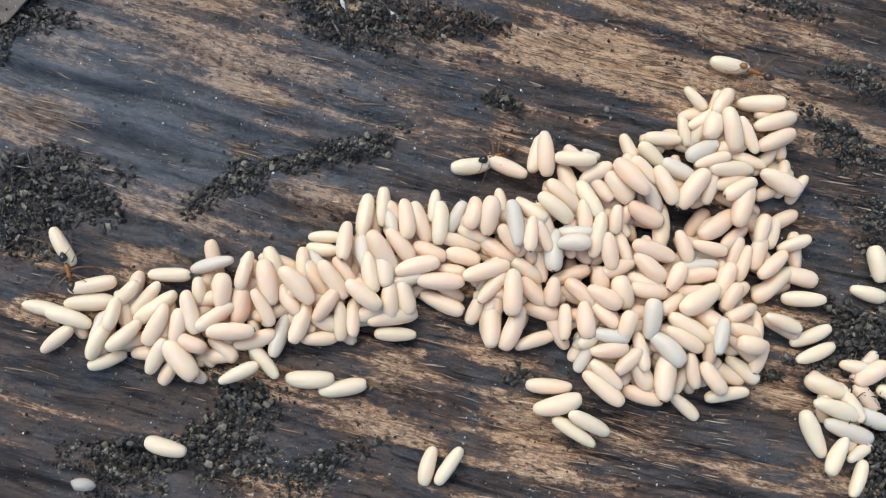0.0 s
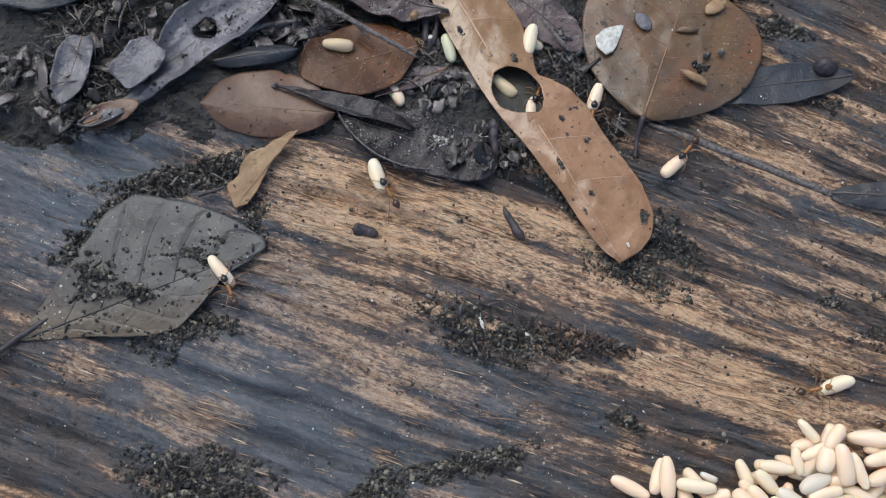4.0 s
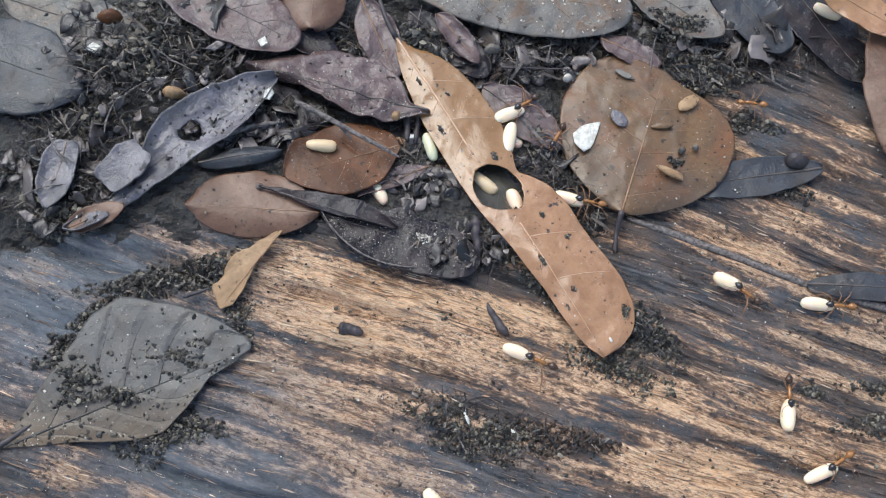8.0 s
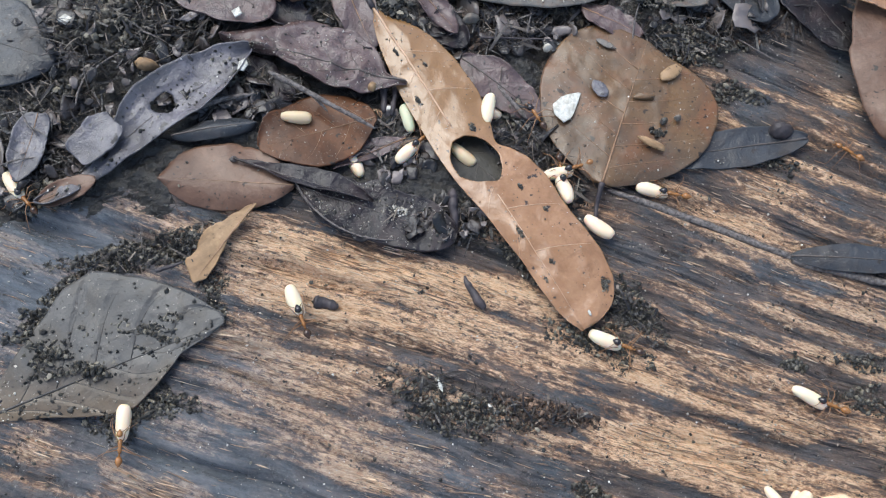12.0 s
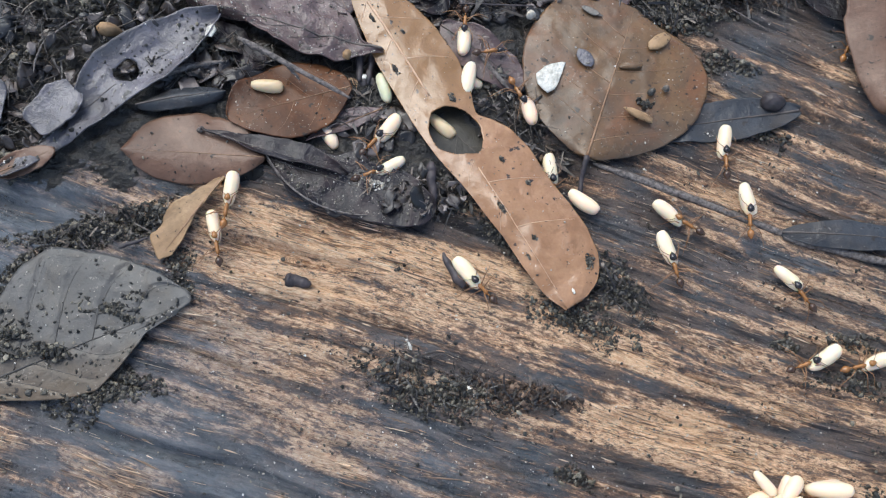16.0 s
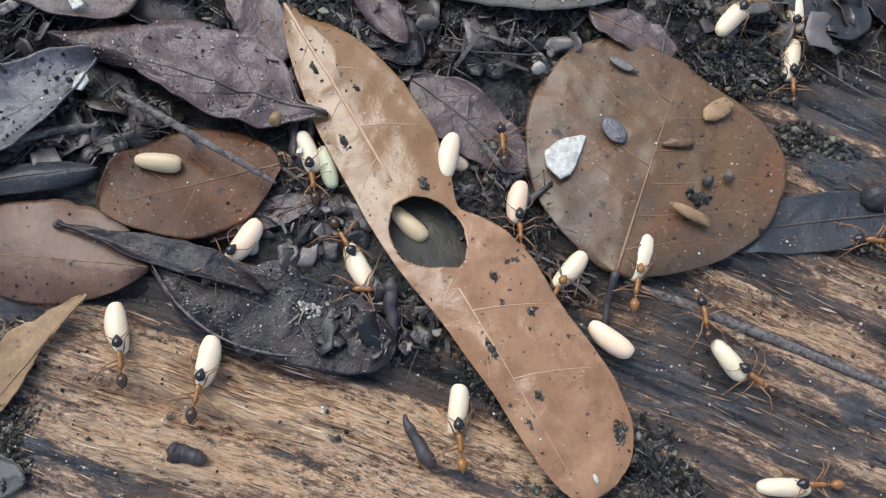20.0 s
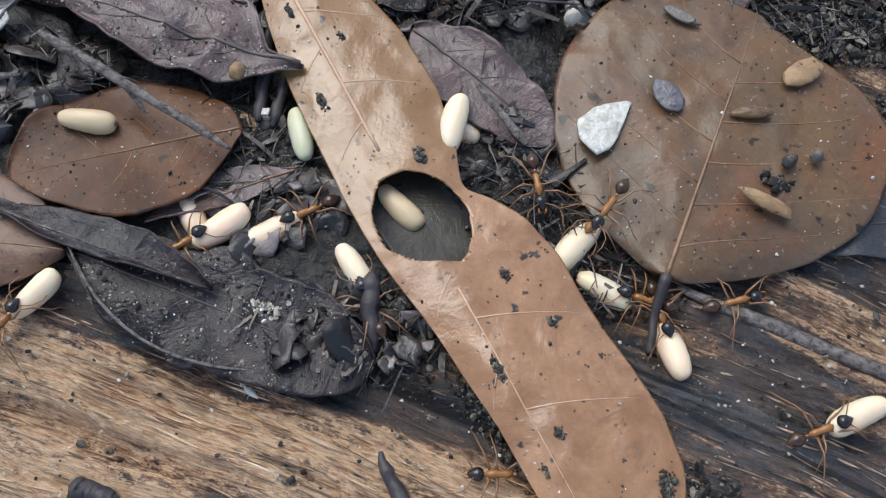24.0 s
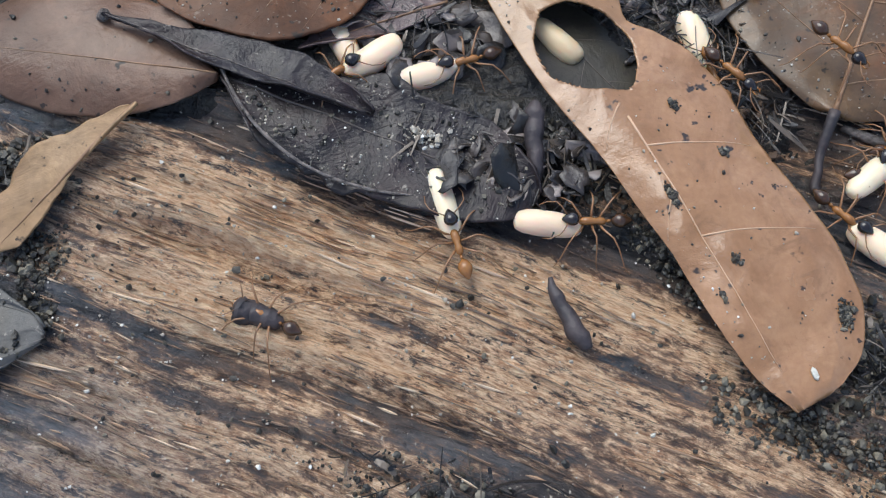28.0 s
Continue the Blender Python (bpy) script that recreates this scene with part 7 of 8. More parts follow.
    ant(COCOON_PALE, 0, [(0, 135, 53.1, 180), (6.2, 135, 53.1, 180), (7.2, 85.1, 54.8, 179), (7.7, 73.2, 55.7, 173), (8, 71.7, 56.6, 210), (8.5, 71.5, 56.4, 187), (9, 73.5, 56.1, 183), (9.5, 70.5, 58.6, 170), (9.75, 71.5, 57.3, 227), (10, 72.6, 56.2, 282), (10.17, 72, 57.4, 335), (10.33, 71.5, 58.7, 390), (10.5, 71, 60, 446), (11, 73.3, 65.7, 512), (11.5, 73.3, 66.4, 513), (12, 73.9, 64.9, 518), (12.5, 72.4, 65.6, 518), (13.5, 103, 65, 443), (14.5, 135, 64.2, 360), (28, 135, 64.2, 360)])
    ant(COCOON_PALE, 0, [(0, 135, 49.4, 180), (4.2, 135, 49.4, 180), (5.6, 68.8, 50.9, 171), (6.5, 46.9, 64, 147), (7, 36, 72.3, 96), (7.3, 31.7, 75.9, 152), (7.7, 23.6, 78.9, 171), (8, 21.5, 77.4, 158), (8.5, 19, 84.2, 100), (9, 18.5, 93, 93), (9.5, 12.3, 98.6, 139), (10, 4.8, 104.6, 148), (10.5, 5.8, 107.3, 101), (11, 6.9, 110.2, 51), (11.33, 6.9, 110.1, 111), (11.67, 7, 110, 167), (12, 7, 109.9, 225), (12.4, 5.4, 110.1, 172), (12.9, 5.8, 109.6, 172, 9), (28, 5.3, 108.5, 174, 9)])
    ant(COCOON_PALE, 0, [(0, 135, 46.8, 180), (4.8, 135, 46.8, 180), (7.5, 15.3, 48, 176), (8.1, 6.9, 54.4, 118), (8.5, 9.5, 60.7, 95), (9, 6.1, 63.6, 94), (9.7, -2.2, 68.9, 128), (10, -2.7, 74.6, 75), (10.5, -10.5, 78.6, 148), (11, -12.1, 80.5, 96), (11.5, -12.5, 80, 103), (12, -12.4, 82.4, 111), (12.5, -9.6, 87.5, 59), (13.3, -7.6, 90.3, 57), (13.8, -7.6, 90.3, 57, 9), (28, -7.7, 89, 59, 9)])
    ant(COCOON_PALE, 0, [(0, 135, 40.2, 180), (7.2, 135, 40.2, 180), (9.6, 26.2, 41.8, 173), (10, 26.9, 48.1, 118), (10.4, 25.9, 54.6, 61), (11, 40.6, 65.4, 66), (11.4, 43, 69.2, 82), (11.7, 42.1, 76.2, 114), (12, 40.1, 75.2, 158), (12.5, 41.2, 78.2, 106), (14.5, 36.7, 86.8, 103), (15, 35.4, 102.6, 96), (16, 35.4, 101.8, 95), (16.4, 36.6, 106, 73), (16.8, 36.6, 105.9, 73, 9), (28, 36.7, 105.4, 74, 9)])
    ant(COCOON_PALE, 0, [(0, -165, 45.2, 0), (8.6, -165, 45.2, 0), (10.5, -73.2, 45.8, 3), (11.4, -45.6, 45.9, 19), (11.7, -41.4, 55.6, 71), (12, -40.1, 62.5, 89), (12.5, -31.4, 65.7, 33), (14.5, -20.3, 75.9, 51), (15, -19.1, 81, 121), (15.5, -20.8, 87.3, 88), (16, -18.7, 98, 82), (16.3, -16.4, 102.5, 61), (16.7, -16.3, 102.5, 61, 9), (28, -16.2, 100.5, 61, 9)])
    ant(COCOON_PALE, 0, [(0, -165, 102.5, 0, 9), (7.6, -165, 102.5, 0), (10.2, -46, 105.2, 0, 9), (10.4, -46, 105.3, -74), (10.6, -46, 105.3, -152), (11, -50, 103.3, -180), (11.4, -52.2, 102.8, -163), (11.7, -57.1, 101, -187), (12, -62.4, 104.1, -228), (12.5, -72.8, 107.2, -181), (14.5, -165, 104.1, -180), (28, -165, 104.1, -180)])
    ant(COCOON_PALE, 2, [(0, 23.8, 111.1, 78, 9), (5.8, 23.8, 111.1, 78, 9), (6.5, 23.3, 111.6, 78), (6.75, 23.8, 113.7, 139), (7, 24.3, 115.9, 200), (7.25, 23, 117.8, 154), (7.5, 21.6, 119.7, 109), (7.75, 21.7, 121.3, 162), (8, 21.7, 122.8, 215), (8.25, 19.5, 124.2, 165), (8.5, 17.4, 125.7, 116), (9, 17.8, 130.6, 51), (9.4, 18.6, 135.2, 82), (9.8, 18.6, 135.3, 82, 9), (28, 18.9, 134.5, 82, 9)])
    ant(COCOON, 1, [(0, 135, 78.1, 180), (5.5, 135, 78.1, 180), (6.5, 85.2, 79.1, 176), (7.2, 79.5, 82.3, 160), (7.7, 67.7, 85.1, 157), (8, 59.7, 90.4, 141), (8.5, 48.7, 95.6, 150), (9, 47.6, 97.4, 145), (9.5, 43.4, 101.7, 130), (9.75, 43.2, 102.3, 185), (10, 43, 102.9, 243), (10.25, 43.5, 106.3, 175), (10.5, 44.1, 109.5, 111), (11, 38.3, 114.7, 169), (11.25, 36.3, 111.3, 210), (11.5, 34.2, 107.8, 253), (12, 34.7, 102.7, 275), (12.5, 34.5, 102.8, 275, 9), (28, 34.6, 102.2, 277, 9)])
    ant(COCOON_PALE, 0, [(0, 135, 84.1, 180), (6.6, 135, 84.1, 180), (7.6, 84.6, 84.7, 177), (8.5, 73.2, 86.9, 177), (9, 73.3, 85.4, 139), (9.25, 74, 86.1, 76), (9.5, 74.5, 86.7, 7), (10, 80.6, 86.3, 86), (10.5, 81.1, 92.3, 117), (11, 72.4, 102.2, 123), (11.4, 61.9, 106.6, 178), (12, 50.8, 102.7, 169), (12.4, 43.5, 101.9, 186), (12.9, 43.8, 101.8, 187, 9), (28, 43.7, 101.6, 187, 9)])
    ant(COCOON_PALE, 0, [(0, 135, 96.7, 180), (7.4, 135, 96.7, 180), (8.4, 98.1, 97.2, 175), (9, 85.5, 100.4, 121), (9.4, 79.4, 105.4, 95), (10, 83.1, 126.7, 100), (10.4, 82.5, 136, 85), (10.8, 85.3, 153.1, 22), (11.5, 135, 151.8, 0), (28, 135, 151.8, 0)])
    ant(COCOON_PALE, 0, [(0, 135, 80.2, 180), (12.6, 135, 80.2, 180), (13.6, 88.3, 81.1, 173), (15, 67.5, 88.3, 163), (16, 54.9, 93.6, 147), (16.5, 45.2, 96.8, 158), (17, 42, 98.8, 162), (17.5, 37.1, 100.3, 130), (18, 35.9, 105.9, 180), (18.5, 36.2, 103.5, 137), (19, 36.5, 101.2, 95), (20, 36.2, 104.4, 58), (20.5, 47.7, 113.7, 26), (21, 62.2, 117.4, 14), (21.5, 67.3, 119.3, 0), (23.5, 135, 118.9, 0), (28, 135, 118.9, 0)])
    ant(COCOON_PALE, 0, [(0, 135, 56.1, 180), (12.6, 135, 56.1, 180), (13.8, 78.7, 57.4, 168), (14.4, 71.2, 64.3, 117), (15, 63.6, 71.1, 64), (16, 53.9, 87, 104), (16.5, 44.9, 91.8, 149), (17, 41.1, 94.7, 131), (18, 37.7, 99.2, 110), (19, 40.6, 98.9, 105), (19.5, 38, 101, 141), (19.9, 38, 101, 141, 9), (28, 38.2, 100.5, 143, 9)])
    ant(COCOON_PALE, 0, [(0, 135, 77.9, 180), (12.8, 135, 77.9, 180), (13.8, 88, 78.8, 174), (15, 75.4, 84.2, 102), (16, 68.7, 95.6, 87), (17, 62.6, 109.5, 93), (18, 63.3, 109.3, 102), (19, 65.3, 125.5, 100), (19.6, 66, 133.1, 77), (20, 69, 141.3, 70), (20.4, 69.1, 141.3, 70, 9), (28, 69, 142.3, 70, 9)])
    ant(COCOON_PALE, 0, [(0, 135, 79.8, 180), (13, 135, 79.8, 180), (14, 92.7, 80.7, 171), (14.5, 87, 83.6, 131), (15, 82.8, 86.7, 91), (16, 65.6, 106.2, 88), (16.5, 72, 114.5, 66), (17, 72.5, 121.6, 39), (18, 70.7, 127.8, 91), (19, 69.5, 131.1, 90), (20, 67.2, 134, 87), (20.5, 69.1, 138.7, 68), (20.9, 69, 138.8, 68, 9), (28, 68.9, 139.6, 68, 9)])
    ant(COCOON_PALE, 0, [(0, 135, 45.9, 180), (13, 135, 45.9, 180), (14, 91.8, 47.3, 170), (15, 75.7, 56.5, 146), (15.5, 71.3, 66.7, 93), (16, 74, 81.8, 123), (16.5, 56.7, 89.1, 153), (17, 51, 93.1, 152), (17.5, 45.6, 93.7, 176), (18, 43.3, 93.6, 149), (18.5, 40.1, 92.2, 173), (18.8, 37.6, 94.2, 142), (19.1, 37.6, 94.2, 142, 9), (28, 38, 93.7, 144, 9)])
    ant(COCOON_PALE, 0, [(0, 135, 53.1, 180), (12.1, 135, 53.1, 180), (14, 47, 54.3, 177), (15, 59, 59, 179), (15.25, 63.9, 60.1, 104), (15.5, 68.7, 61.1, 25), (16, 78, 68.2, 18), (16.5, 81.7, 81.1, 84), (17, 80.5, 94.2, 85), (17.6, 86.7, 100.7, 8), (19, 135, 100.1, 0), (28, 135, 100.1, 0)])
    ant(COCOON_PALE, 0, [(0, 135, 68.3, 180), (12.3, 135, 68.3, 180), (13.8, 64.3, 69.4, 174), (14.4, 61.6, 73.7, 104), (15, 58.8, 77.9, 34), (15.5, 69.9, 70.5, -20), (16, 87.3, 67.4, 11), (16.6, 95.4, 74.8, 9), (18, 135, 74, 0), (28, 135, 74, 0)])
    ant(COCOON_PALE, 0, [(0, 135, 38.6, 180), (12.5, 135, 38.6, 180), (14.2, 56.5, 40.4, 173), (15, 39.2, 50.6, 164), (15.5, 27.7, 65.4, 120), (16, 20.2, 83, 132), (16.5, 17, 86.2, 109), (17, 17.3, 90.8, 127), (17.5, 15.7, 93.6, 104), (18, 15.9, 96.8, 109), (18.5, 13, 100, 118), (18.75, 12.8, 101.3, 42), (19, 12.6, 102.4, -31), (20, 11, 104.1, -60), (20.2, 10.2, 104.1, -117), (20.4, 9.6, 104, -172), (20.8, 9.6, 103.9, -172, 9), (28, 9.5, 102.6, -171, 9)])
    ant(COCOON_PALE, 0, [(0, 7.7, 109.8, -122, 9), (13, 7.7, 109.8, -122, 9), (13.6, 7.7, 109.8, -122), (14.5, 5.4, 107.1, -114), (14.75, 5.3, 106.5, -61), (15, 5.3, 105.9, -11), (16, 7.8, 101.9, 21), (16.25, 6.6, 102.6, 63), (16.5, 5.5, 103.3, 106), (16.75, 6.1, 104.8, 170), (17, 6.6, 106.3, 236), (18, 10.4, 107.5, 299), (18.33, 10.9, 107.8, 354), (18.67, 11.4, 108.1, 411), (19, 11.8, 108.4, 469), (20, 4.4, 118.5, 461), (21, 9.2, 112.4, 436), (22.25, 11.4, 108.5, 364), (23.5, 13.2, 104.7, 294), (23.67, 13.2, 104, 233), (23.83, 13.1, 103.5, 174), (24, 13.1, 102.8, 116), (24.5, 11.2, 106.4, 112), (25, 9.2, 111.8, 103), (26, 7.9, 111.4, 124), (27, 6.5, 115.7, 120), (27.5, 7.8, 117.6, 59), (28, 7.7, 117.4, 60, 9)])
    ant(COCOON, 1, [(0, 0.5, 107.4, -166, 9), (13.5, -2.5, 106.7, -166, 9), (13.75, -2.5, 106.7, -104), (14, -2.5, 106.7, -40), (14.5, -1.4, 106.2, 17), (15, -0.2, 105, 81), (16, 7.4, 108.7, 47), (17, -0.5, 105.3, 115), (18, -1.1, 105.8, 117), (19, -2.2, 106.4, 111), (20, -2.6, 106.7, 52), (20.33, -2.2, 106.7, 111), (20.67, -2, 106.7, 167), (21, -1.6, 106.6, 224), (21.83, -0.9, 106.6, 283), (22.67, -0.2, 107, 338), (23.5, 0.4, 106.6, 393), (28, 0.1, 106.3, 393)])
    ant(COCOON_PEACH, 1, [(0, 29.4, 110, 42, 9), (13.6, 29.4, 110, 42, 9), (14, 29.4, 110, 42), (14.5, 30.1, 111.2, -16), (15, 30.8, 112, -73), (16, 31.9, 112.4, -64), (17, 28.8, 113.6, -78), (17.5, 29.1, 111.9, -9), (17.75, 29.5, 112.7, -52), (18, 30, 113.5, -96), (18.5, 30.3, 112.5, -172), (19, 30.5, 111.6, -242), (20, 30.1, 112.6, -268), (20.5, 32.6, 112.2, -290), (20.75, 31.5, 112.6, -235), (21, 30.3, 113, -184), (21.5, 26.8, 116.6, -225), (22, 27.1, 116.3, -225, 9), (28, 26.4, 115.7, -223, 9)])
    ant(COCOON_PALE, 1, [(0, 19.5, 129.9, -68, 9), (15, 19, 130.4, -68, 9), (15.4, 19, 130.4, -68), (16, 20.9, 125.6, -96), (17, 21.1, 130.4, -32), (18, 21.1, 133.3, -1), (18.3, 20.6, 133.7, 70), (18.6, 20.2, 134.1, 139), (19, 20.1, 134, 139, 9), (28, 20.4, 133.6, 139, 9)])
    ant(COCOON_PALE, 0, [(0, 135, 36.3, 180), (11.2, 135, 36.3, 180), (14, 10, 38.1, 172), (15, -2.7, 54.3, 127), (15.4, -8.3, 64.3, 122), (15.8, -18.5, 79.5, 115), (16, -21.3, 91.7, 101), (16.3, -20.5, 96.9, 81), (16.7, -20.5, 96.8, 81, 9), (28, -20.4, 94.8, 80, 9)])
    ant(COCOON_PALE, 0, [(0, 135, 76.8, 180), (16.9, 135, 76.8, 180), (18, 82.2, 78.2, 174), (19, 74.3, 83.7, 158), (19.5, 67.5, 89.3, 153), (20, 54.6, 93.4, 142), (20.5, 42.6, 97.5, 158), (21, 38.3, 99.5, 142), (21.5, 36.8, 104.9, 109), (23.5, 36.6, 105.2, 171), (24, 36.1, 102.7, 167), (25, 36.5, 102.9, 182), (26, 36.2, 103.1, 194), (27, 37.1, 103.4, 183), (28, 44.6, 97.9, 238)])
    ant(COCOON_PALE, 0, [(0, 135, 64.4, 180), (16.3, 135, 64.4, 180), (18.2, 47.5, 65.6, 172), (19, 41.9, 78.2, 107), (19.5, 28.5, 78.9, 155), (20, 22.3, 87.2, 95), (20.5, 16.9, 94.6, 126), (21, 15.6, 96.3, 119), (21.5, 13.9, 100.2, 112), (21.9, 13.8, 101.3, 106), (22.3, 13.8, 101.3, 106, 9), (28, 13.4, 100.5, 107, 9)])
    ant(COCOON_PALE, 0, [(0, 135, 58.6, 180), (15.7, 135, 58.6, 180), (18.6, 4.8, 59.4, 171), (19.5, -19, 80.6, 119), (20, -16.1, 96.3, 100), (20.5, -23.7, 95.1, 176), (21, -31.6, 97.1, 179), (23.5, -165, 94.6, 180), (28, -165, 94.6, 180)])
    ant(COCOON_PALE, 0, [(0, 135, 68.6, 180), (16.4, 135, 68.6, 180), (19, 17, 69, 176), (19.6, 2, 78.7, 134), (20, -5.9, 92.5, 79), (20.5, -9.6, 98.1, 123), (20.9, -9.5, 98, 123, 9), (28, -9.4, 96.3, 124, 9)])
    ant(COCOON_PALE, 4, [(0, 57.9, 137.3, -132, 9), (19.6, 58, 136.8, -134, 9), (20, 57.9, 136.7, -134), (20.5, 54.6, 133.2, -138), (21, 53.1, 132.4, -201), (21.4, 47.9, 139.2, -233), (21.8, 47.9, 139.8, -234, 9), (28, 47.9, 139.8, -234, 9)])
    ant(COCOON_PALE, 0, [(0, 135, 88.5, 180), (17.3, 135, 88.5, 180), (18.6, 72.3, 89.3, 173), (19.5, 47.5, 97.9, 149), (20, 44.9, 106, 79), (20.25, 43.4, 104.8, 135), (20.5, 42, 103.6, 188), (20.75, 39.3, 104.2, 265), (21, 36.7, 104.7, 338), (21.25, 35, 106.1, 416), (21.5, 33.2, 107.5, 493), (23.5, 32.9, 108.6, 421), (23.67, 33.1, 107.9, 481), (23.83, 33.4, 107.4, 538), (24, 33.6, 106.7, 596), (25, 34.8, 106.8, 602), (25.33, 34.8, 107, 660), (25.67, 34.8, 107.2, 714), (26, 34.9, 107.4, 770), (27, 29.7, 112.6, 754), (28, 29.7, 111, 835)])
    ant(COCOON, 0, [(0, 135, 93.1, 180), (20.1, 135, 93.1, 180), (21.8, 56.5, 93.8, 178), (23.5, 40.6, 97.2, 118), (23.67, 41.1, 97.2, 171), (23.83, 41.6, 97.2, 228), (24, 42.2, 97.1, 285), (24.25, 41.3, 97.3, 207), (24.5, 40.5, 97.6, 134), (24.75, 40.8, 97.9, 183), (25, 41, 98.2, 236), (26, 41.7, 96.2, 216), (27, 40.1, 95.7, 202), (27.5, 42.3, 93.6, 261), (28, 44.5, 91.4, 317)])
    ant(COCOON_PALE, 0, [(0, 135, 88.2, 180), (21.5, 135, 88.2, 180), (23, 65.2, 89, 176), (23.5, 51.6, 95.1, 168), (23.75, 54.9, 93.3, 98), (24, 58.1, 91.6, 22), (24.2, 56, 93.6, 89), (24.4, 53.8, 95.6, 152), (24.7, 50.2, 95.6, 87), (25, 49.4, 96.8, 105), (26, 47.8, 97.6, 103), (27, 44, 98.3, 104), (27.5, 46.7, 98.6, 56), (28, 49.2, 99.1, 10)])
    ant(COCOON_PEACH, 0, [(0, 135, 78.1, 180), (20.9, 135, 78.1, 180), (23, 41.4, 78.7, 177), (24.4, 27, 83.9, 159), (24.7, 22.3, 86.4, 143), (25, 17.3, 90.9, 128), (25.3, 18.6, 94.5, 130), (25.45, 18.1, 94.8, 193), (25.6, 17.5, 95.1, 257), (25.8, 17.8, 94.2, 188), (26, 18.2, 93.3, 119), (26.5, 17.8, 92.1, 158), (27, 14, 91.3, 167), (27.5, 16.6, 91.8, 183), (28, 16.2, 91.4, 186)])
    ant(COCOON_PALE, 0, [(0, 135, 79.1, 180), (17.8, 135, 79.1, 180), (24.5, -165, 77.6, 180), (25, -92.7, 77.6, 123), (25.5, -38.9, 79.4, 60), (26, 22.2, 79.4, 2), (26.25, 17.8, 81.9, 75), (26.5, 12.9, 85, 147), (27, 8, 88, 122), (27.3, 8.7, 89.5, 97), (27.6, 7.5, 91.8, 111), (28, 7.3, 92.7, 110)])
    ant(COCOON_PALE, 0, [(0, 135, 92.3, 180), (18.8, 135, 92.3, 180), (22, -7.5, 92.6, 176), (23.5, -15.1, 99.6, 135), (24, -15.5, 99.3, 54), (24.2, -17, 100, 103), (24.4, -18.5, 100.9, 152), (24.8, -18.5, 100.9, 152, 9), (28, -18.5, 100.9, 151, 9)])
    ant(COCOON_PALE, 0, [(0, -165, 92.1, 0), (21.3, -165, 92.1, 0), (24.5, -21.2, 92.3, 3), (24.75, -14.9, 93.9, 57), (25, -8.6, 95.5, 116), (25.6, -14.8, 98.5, 145), (26, -15.1, 99.9, 153), (26.4, -17.8, 100, 179), (26.8, -17.8, 100, 179, 9), (28, -17.9, 99.9, 178, 9)])
    ant(COCOON_PALE, 0, [(0, -165, 84.7, 0), (22, -165, 84.7, 0), (25.1, -22.9, 86.6, 2), (25.3, -20.2, 87.8, 55), (25.5, -17.5, 90.8, 110), (26, -20.3, 95.6, 129), (26.3, -25.1, 98.1, 152), (26.7, -25.1, 98.2, 152, 9), (28, -25.3, 98.1, 152, 9)])
    ant(COCOON_PALE, 4, [(0, 135, 146.3, 180), (22.4, 135, 146.3, 180), (23.9, 60.6, 147.7, 192), (24.7, 49.3, 129.8, 236), (25, 44.8, 124.5, 195), (25.15, 45.1, 123.8, 249), (25.3, 45.4, 123.1, 303), (25.6, 51.6, 114, 309), (26, 57.7, 106.9, 354), (27, 135, 106.2, 360), (28, 135, 106.2, 360)])
    ant(None, 0, [(0, 0.2, 107.9, 10, 9), (17.6, -0, 108.5, 10, 9), (18, -0.1, 108.5, 10), (19, 2.6, 109.1, 22), (19.5, 6, 105.8, -41), (19.75, 8.9, 103.3, -111), (20, 11.7, 101, -180), (21, 12.4, 100.5, -180), (21.5, 8, 105.5, -228), (22, 8.2, 105.1, -227, 9), (28, 7.8, 104.2, -226, 9)])
    ant(None, 0, [(0, 135, 81.7, 180), (19.8, 135, 81.7, 180), (22, 37.7, 82.2, 179), (23.5, 18.6, 84.3, 167), (24, 26.7, 85.2, 182), (24.25, 28.2, 85.5, 238), (24.5, 29.7, 85.8, 295), (25, 28, 82, 258), (25.5, 26.8, 78, 306), (26, 26.3, 73.8, 356), (28, 135, 73.3, 360)])
    ant(None, 0, [(0, -165, 74.9, 0), (21.4, -165, 74.9, 0), (25.5, 18.3, 76.7, 1), (25.87, 13.8, 78, 54), (26.23, 9.5, 78.2, 111), (26.6, 4.8, 79.4, 165), (26.8, 2.7, 79.9, 210), (27, 0.6, 80.5, 255), (27.25, -0.3, 80.3, 211), (27.5, -1.3, 80, 167), (28, -6.6, 82, 158)], dark=True)
    ant(None, 1, [(0, 135, 128.4, 180), (4, 135, 128.4, 180), (5, 86.9, 129.2, 181), (6.5, 67.5, 127, 205), (9, 70, 121, 156), (10, 76, 113.9, 156), (11, 85.3, 117.1, 168), (12, 87.6, 109.9, 145), (14.5, 85.7, 114.1, 71), (17, 93, 128.3, 60), (28, 93.7, 128.8, 59)])
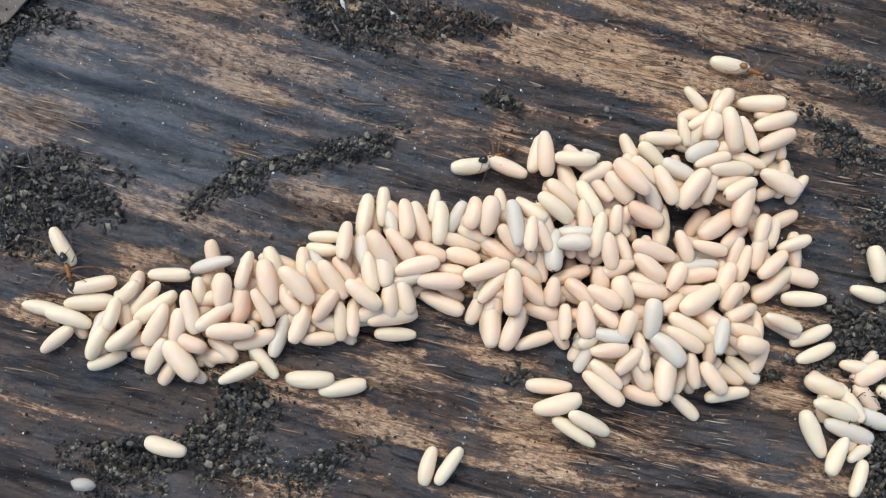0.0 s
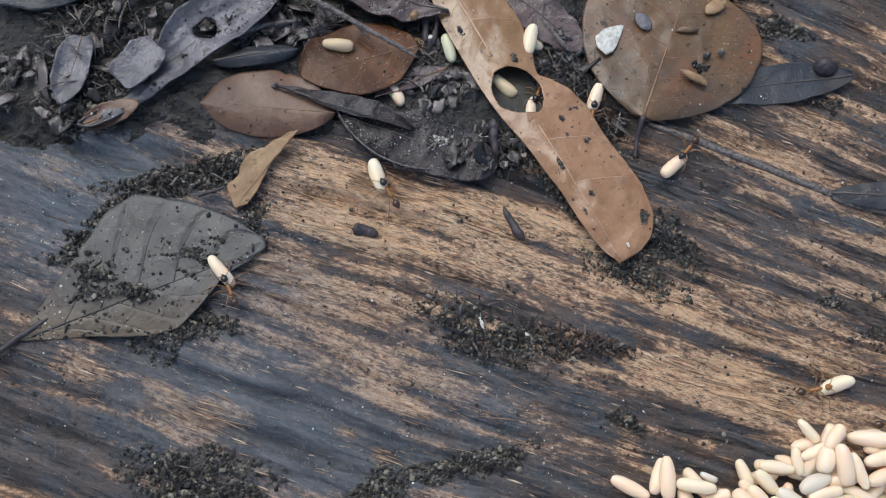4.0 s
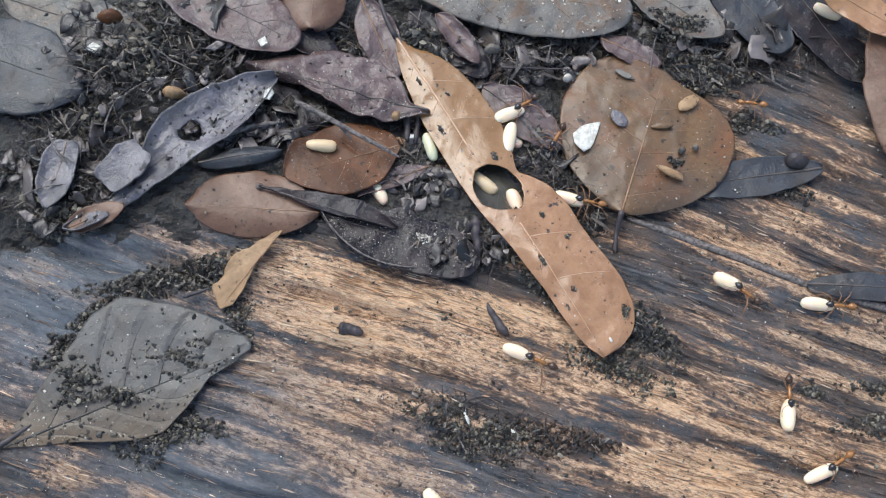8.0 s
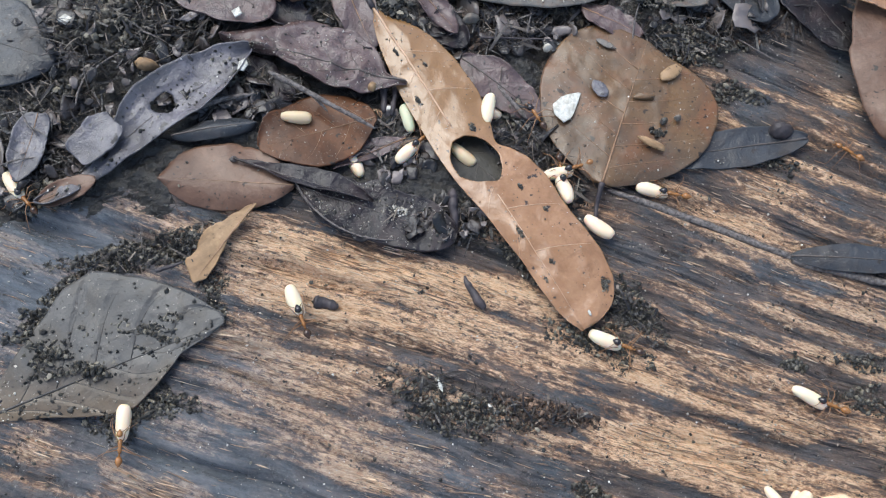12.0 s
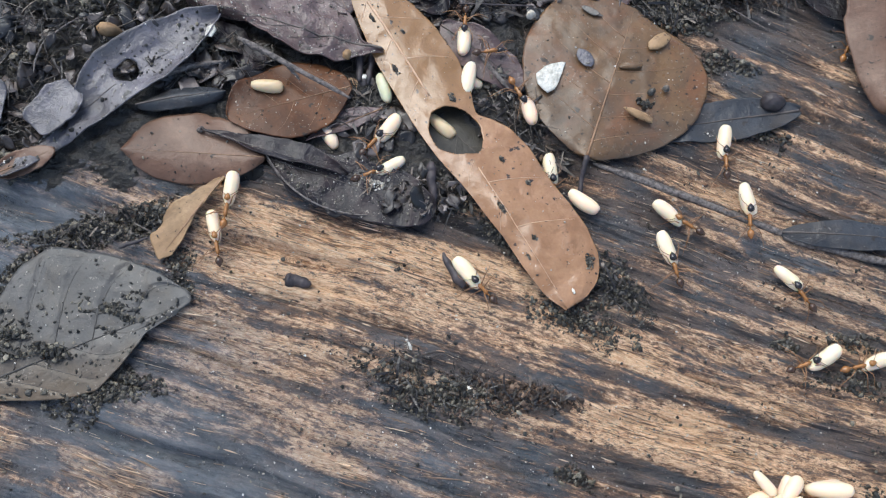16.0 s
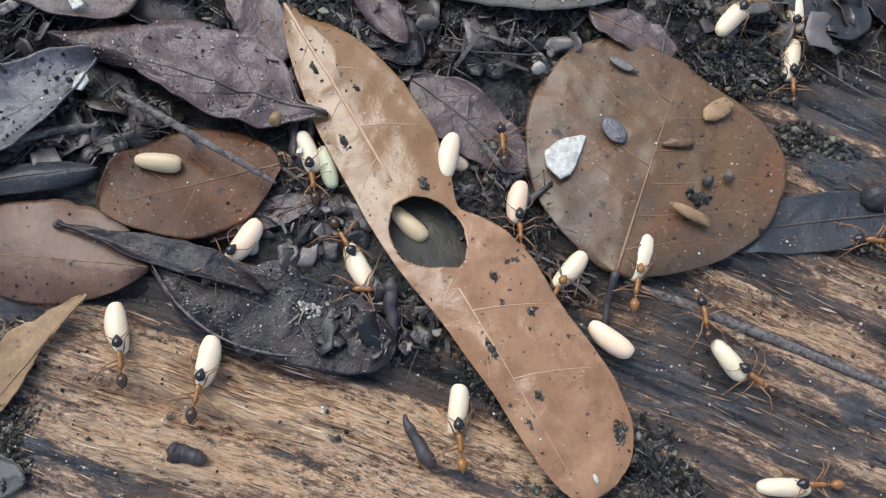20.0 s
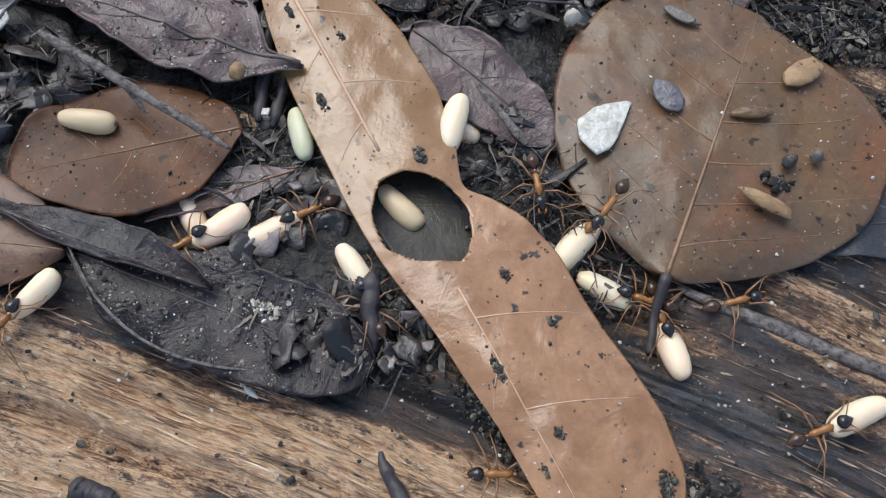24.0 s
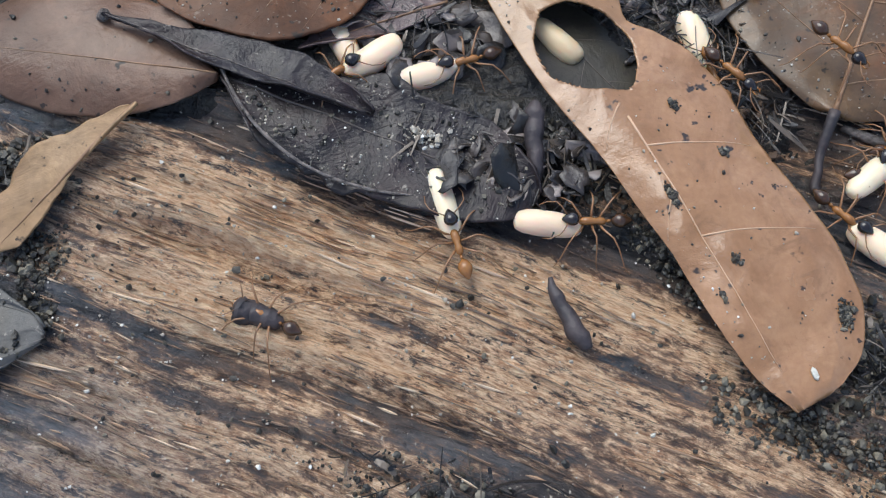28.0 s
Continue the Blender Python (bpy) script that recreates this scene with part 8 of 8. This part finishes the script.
    ant(None, 2, [(0, 32.8, 107.3, 121, 9), (5.5, 25.7, 119, 121, 9), (6.5, 25.2, 119.5, 40), (6.67, 26.8, 120.8, -13), (6.83, 28.3, 122, -65), (7, 29.9, 123.3, -119), (9, 30.7, 114, -120), (10, 30.3, 114.1, -110), (11, 30.3, 115.5, -178), (12, 30.3, 116.6, -239), (15, 22.2, 128, -289), (16, 25.4, 123.1, -354), (17, 28.6, 117.9, -416), (17.5, 28.7, 118.2, -341), (18, 28.9, 118.4, -261), (19, 27.7, 121, -263), (20, 28.2, 119.6, -265), (21, 27.3, 128.6, -278), (21.83, 28.3, 124.1, -334), (22.67, 29.3, 119.7, -387), (23.5, 29.9, 115.2, -439), (24, 29.6, 112.2, -439), (25, 30.2, 110.4, -411), (26, 30.7, 110.5, -392), (27, 32.4, 107.3, -402), (28, 32.4, 107, -402)])
    ant(None, 4, [(0, 135, 106.3, 180), (18.7, 135, 106.3, 180), (20, 72.5, 107.1, 175), (20.5, 69.6, 109.2, 133), (21, 66.8, 111.3, 91), (21.5, 66.7, 111.3, 134), (22, 66.9, 111.5, 178, 9), (23, 36.2, 111.9, 178, 9), (23.25, 36.2, 111.9, 223), (23.5, 36, 112.2, 270), (24, 36, 109.3, 237), (25, 37.6, 108.7, 235), (26, 39.2, 110, 256), (27, 40.6, 110.2, 255), (28, 41.4, 109, 318)])
    ant(None, 0, [(0, 135, 86.3, 180), (15.4, 135, 86.3, 180), (17, 59.6, 87.1, 170), (18, 49.8, 100, 157), (18.5, 47.6, 93, 94), (19, 45.5, 86, 28), (20, 51.9, 98.3, 95), (21, 44.3, 100.6, 143), (22.25, 46.2, 101, 81), (23.5, 48.1, 101.9, 16), (28, 47.9, 101.2, 15)])
    ant(COCOON, 0, [(0, 24.8, 104.5, 163, 9), (2.2, 25.4, 104.6, 164, 9), (2.8, 25.2, 104.6, 164), (3.4, 23.6, 104.9, 206), (4, 21.8, 105.4, 249), (5.5, 22.3, 105.2, 173), (7, 22.1, 105.3, 96), (8, 22.1, 105.5, 92), (9, 22.3, 105.5, 92), (10, 21.4, 106.8, 127), (10.6, 21.6, 108.8, 83), (11, 21.7, 108.9, 83, 9), (28, 21.5, 107.7, 83, 9)])
    ant(COCOON, 0, [(0, 5.6, 106.1, 145, 9), (22.4, 2.9, 107.9, 145, 9), (22.6, 2.9, 107.9, 202), (22.8, 2.9, 107.9, 262), (23, 2.9, 107.9, 322), (23.25, 3.2, 107.6, 263), (23.5, 3.4, 106.6, 205), (24, 5, 106.6, 211), (25, 5.1, 106.7, 197), (26, 4.4, 106.2, 200), (27, 4.6, 106.1, 199), (28, 5.1, 105.1, 202)])


motions()
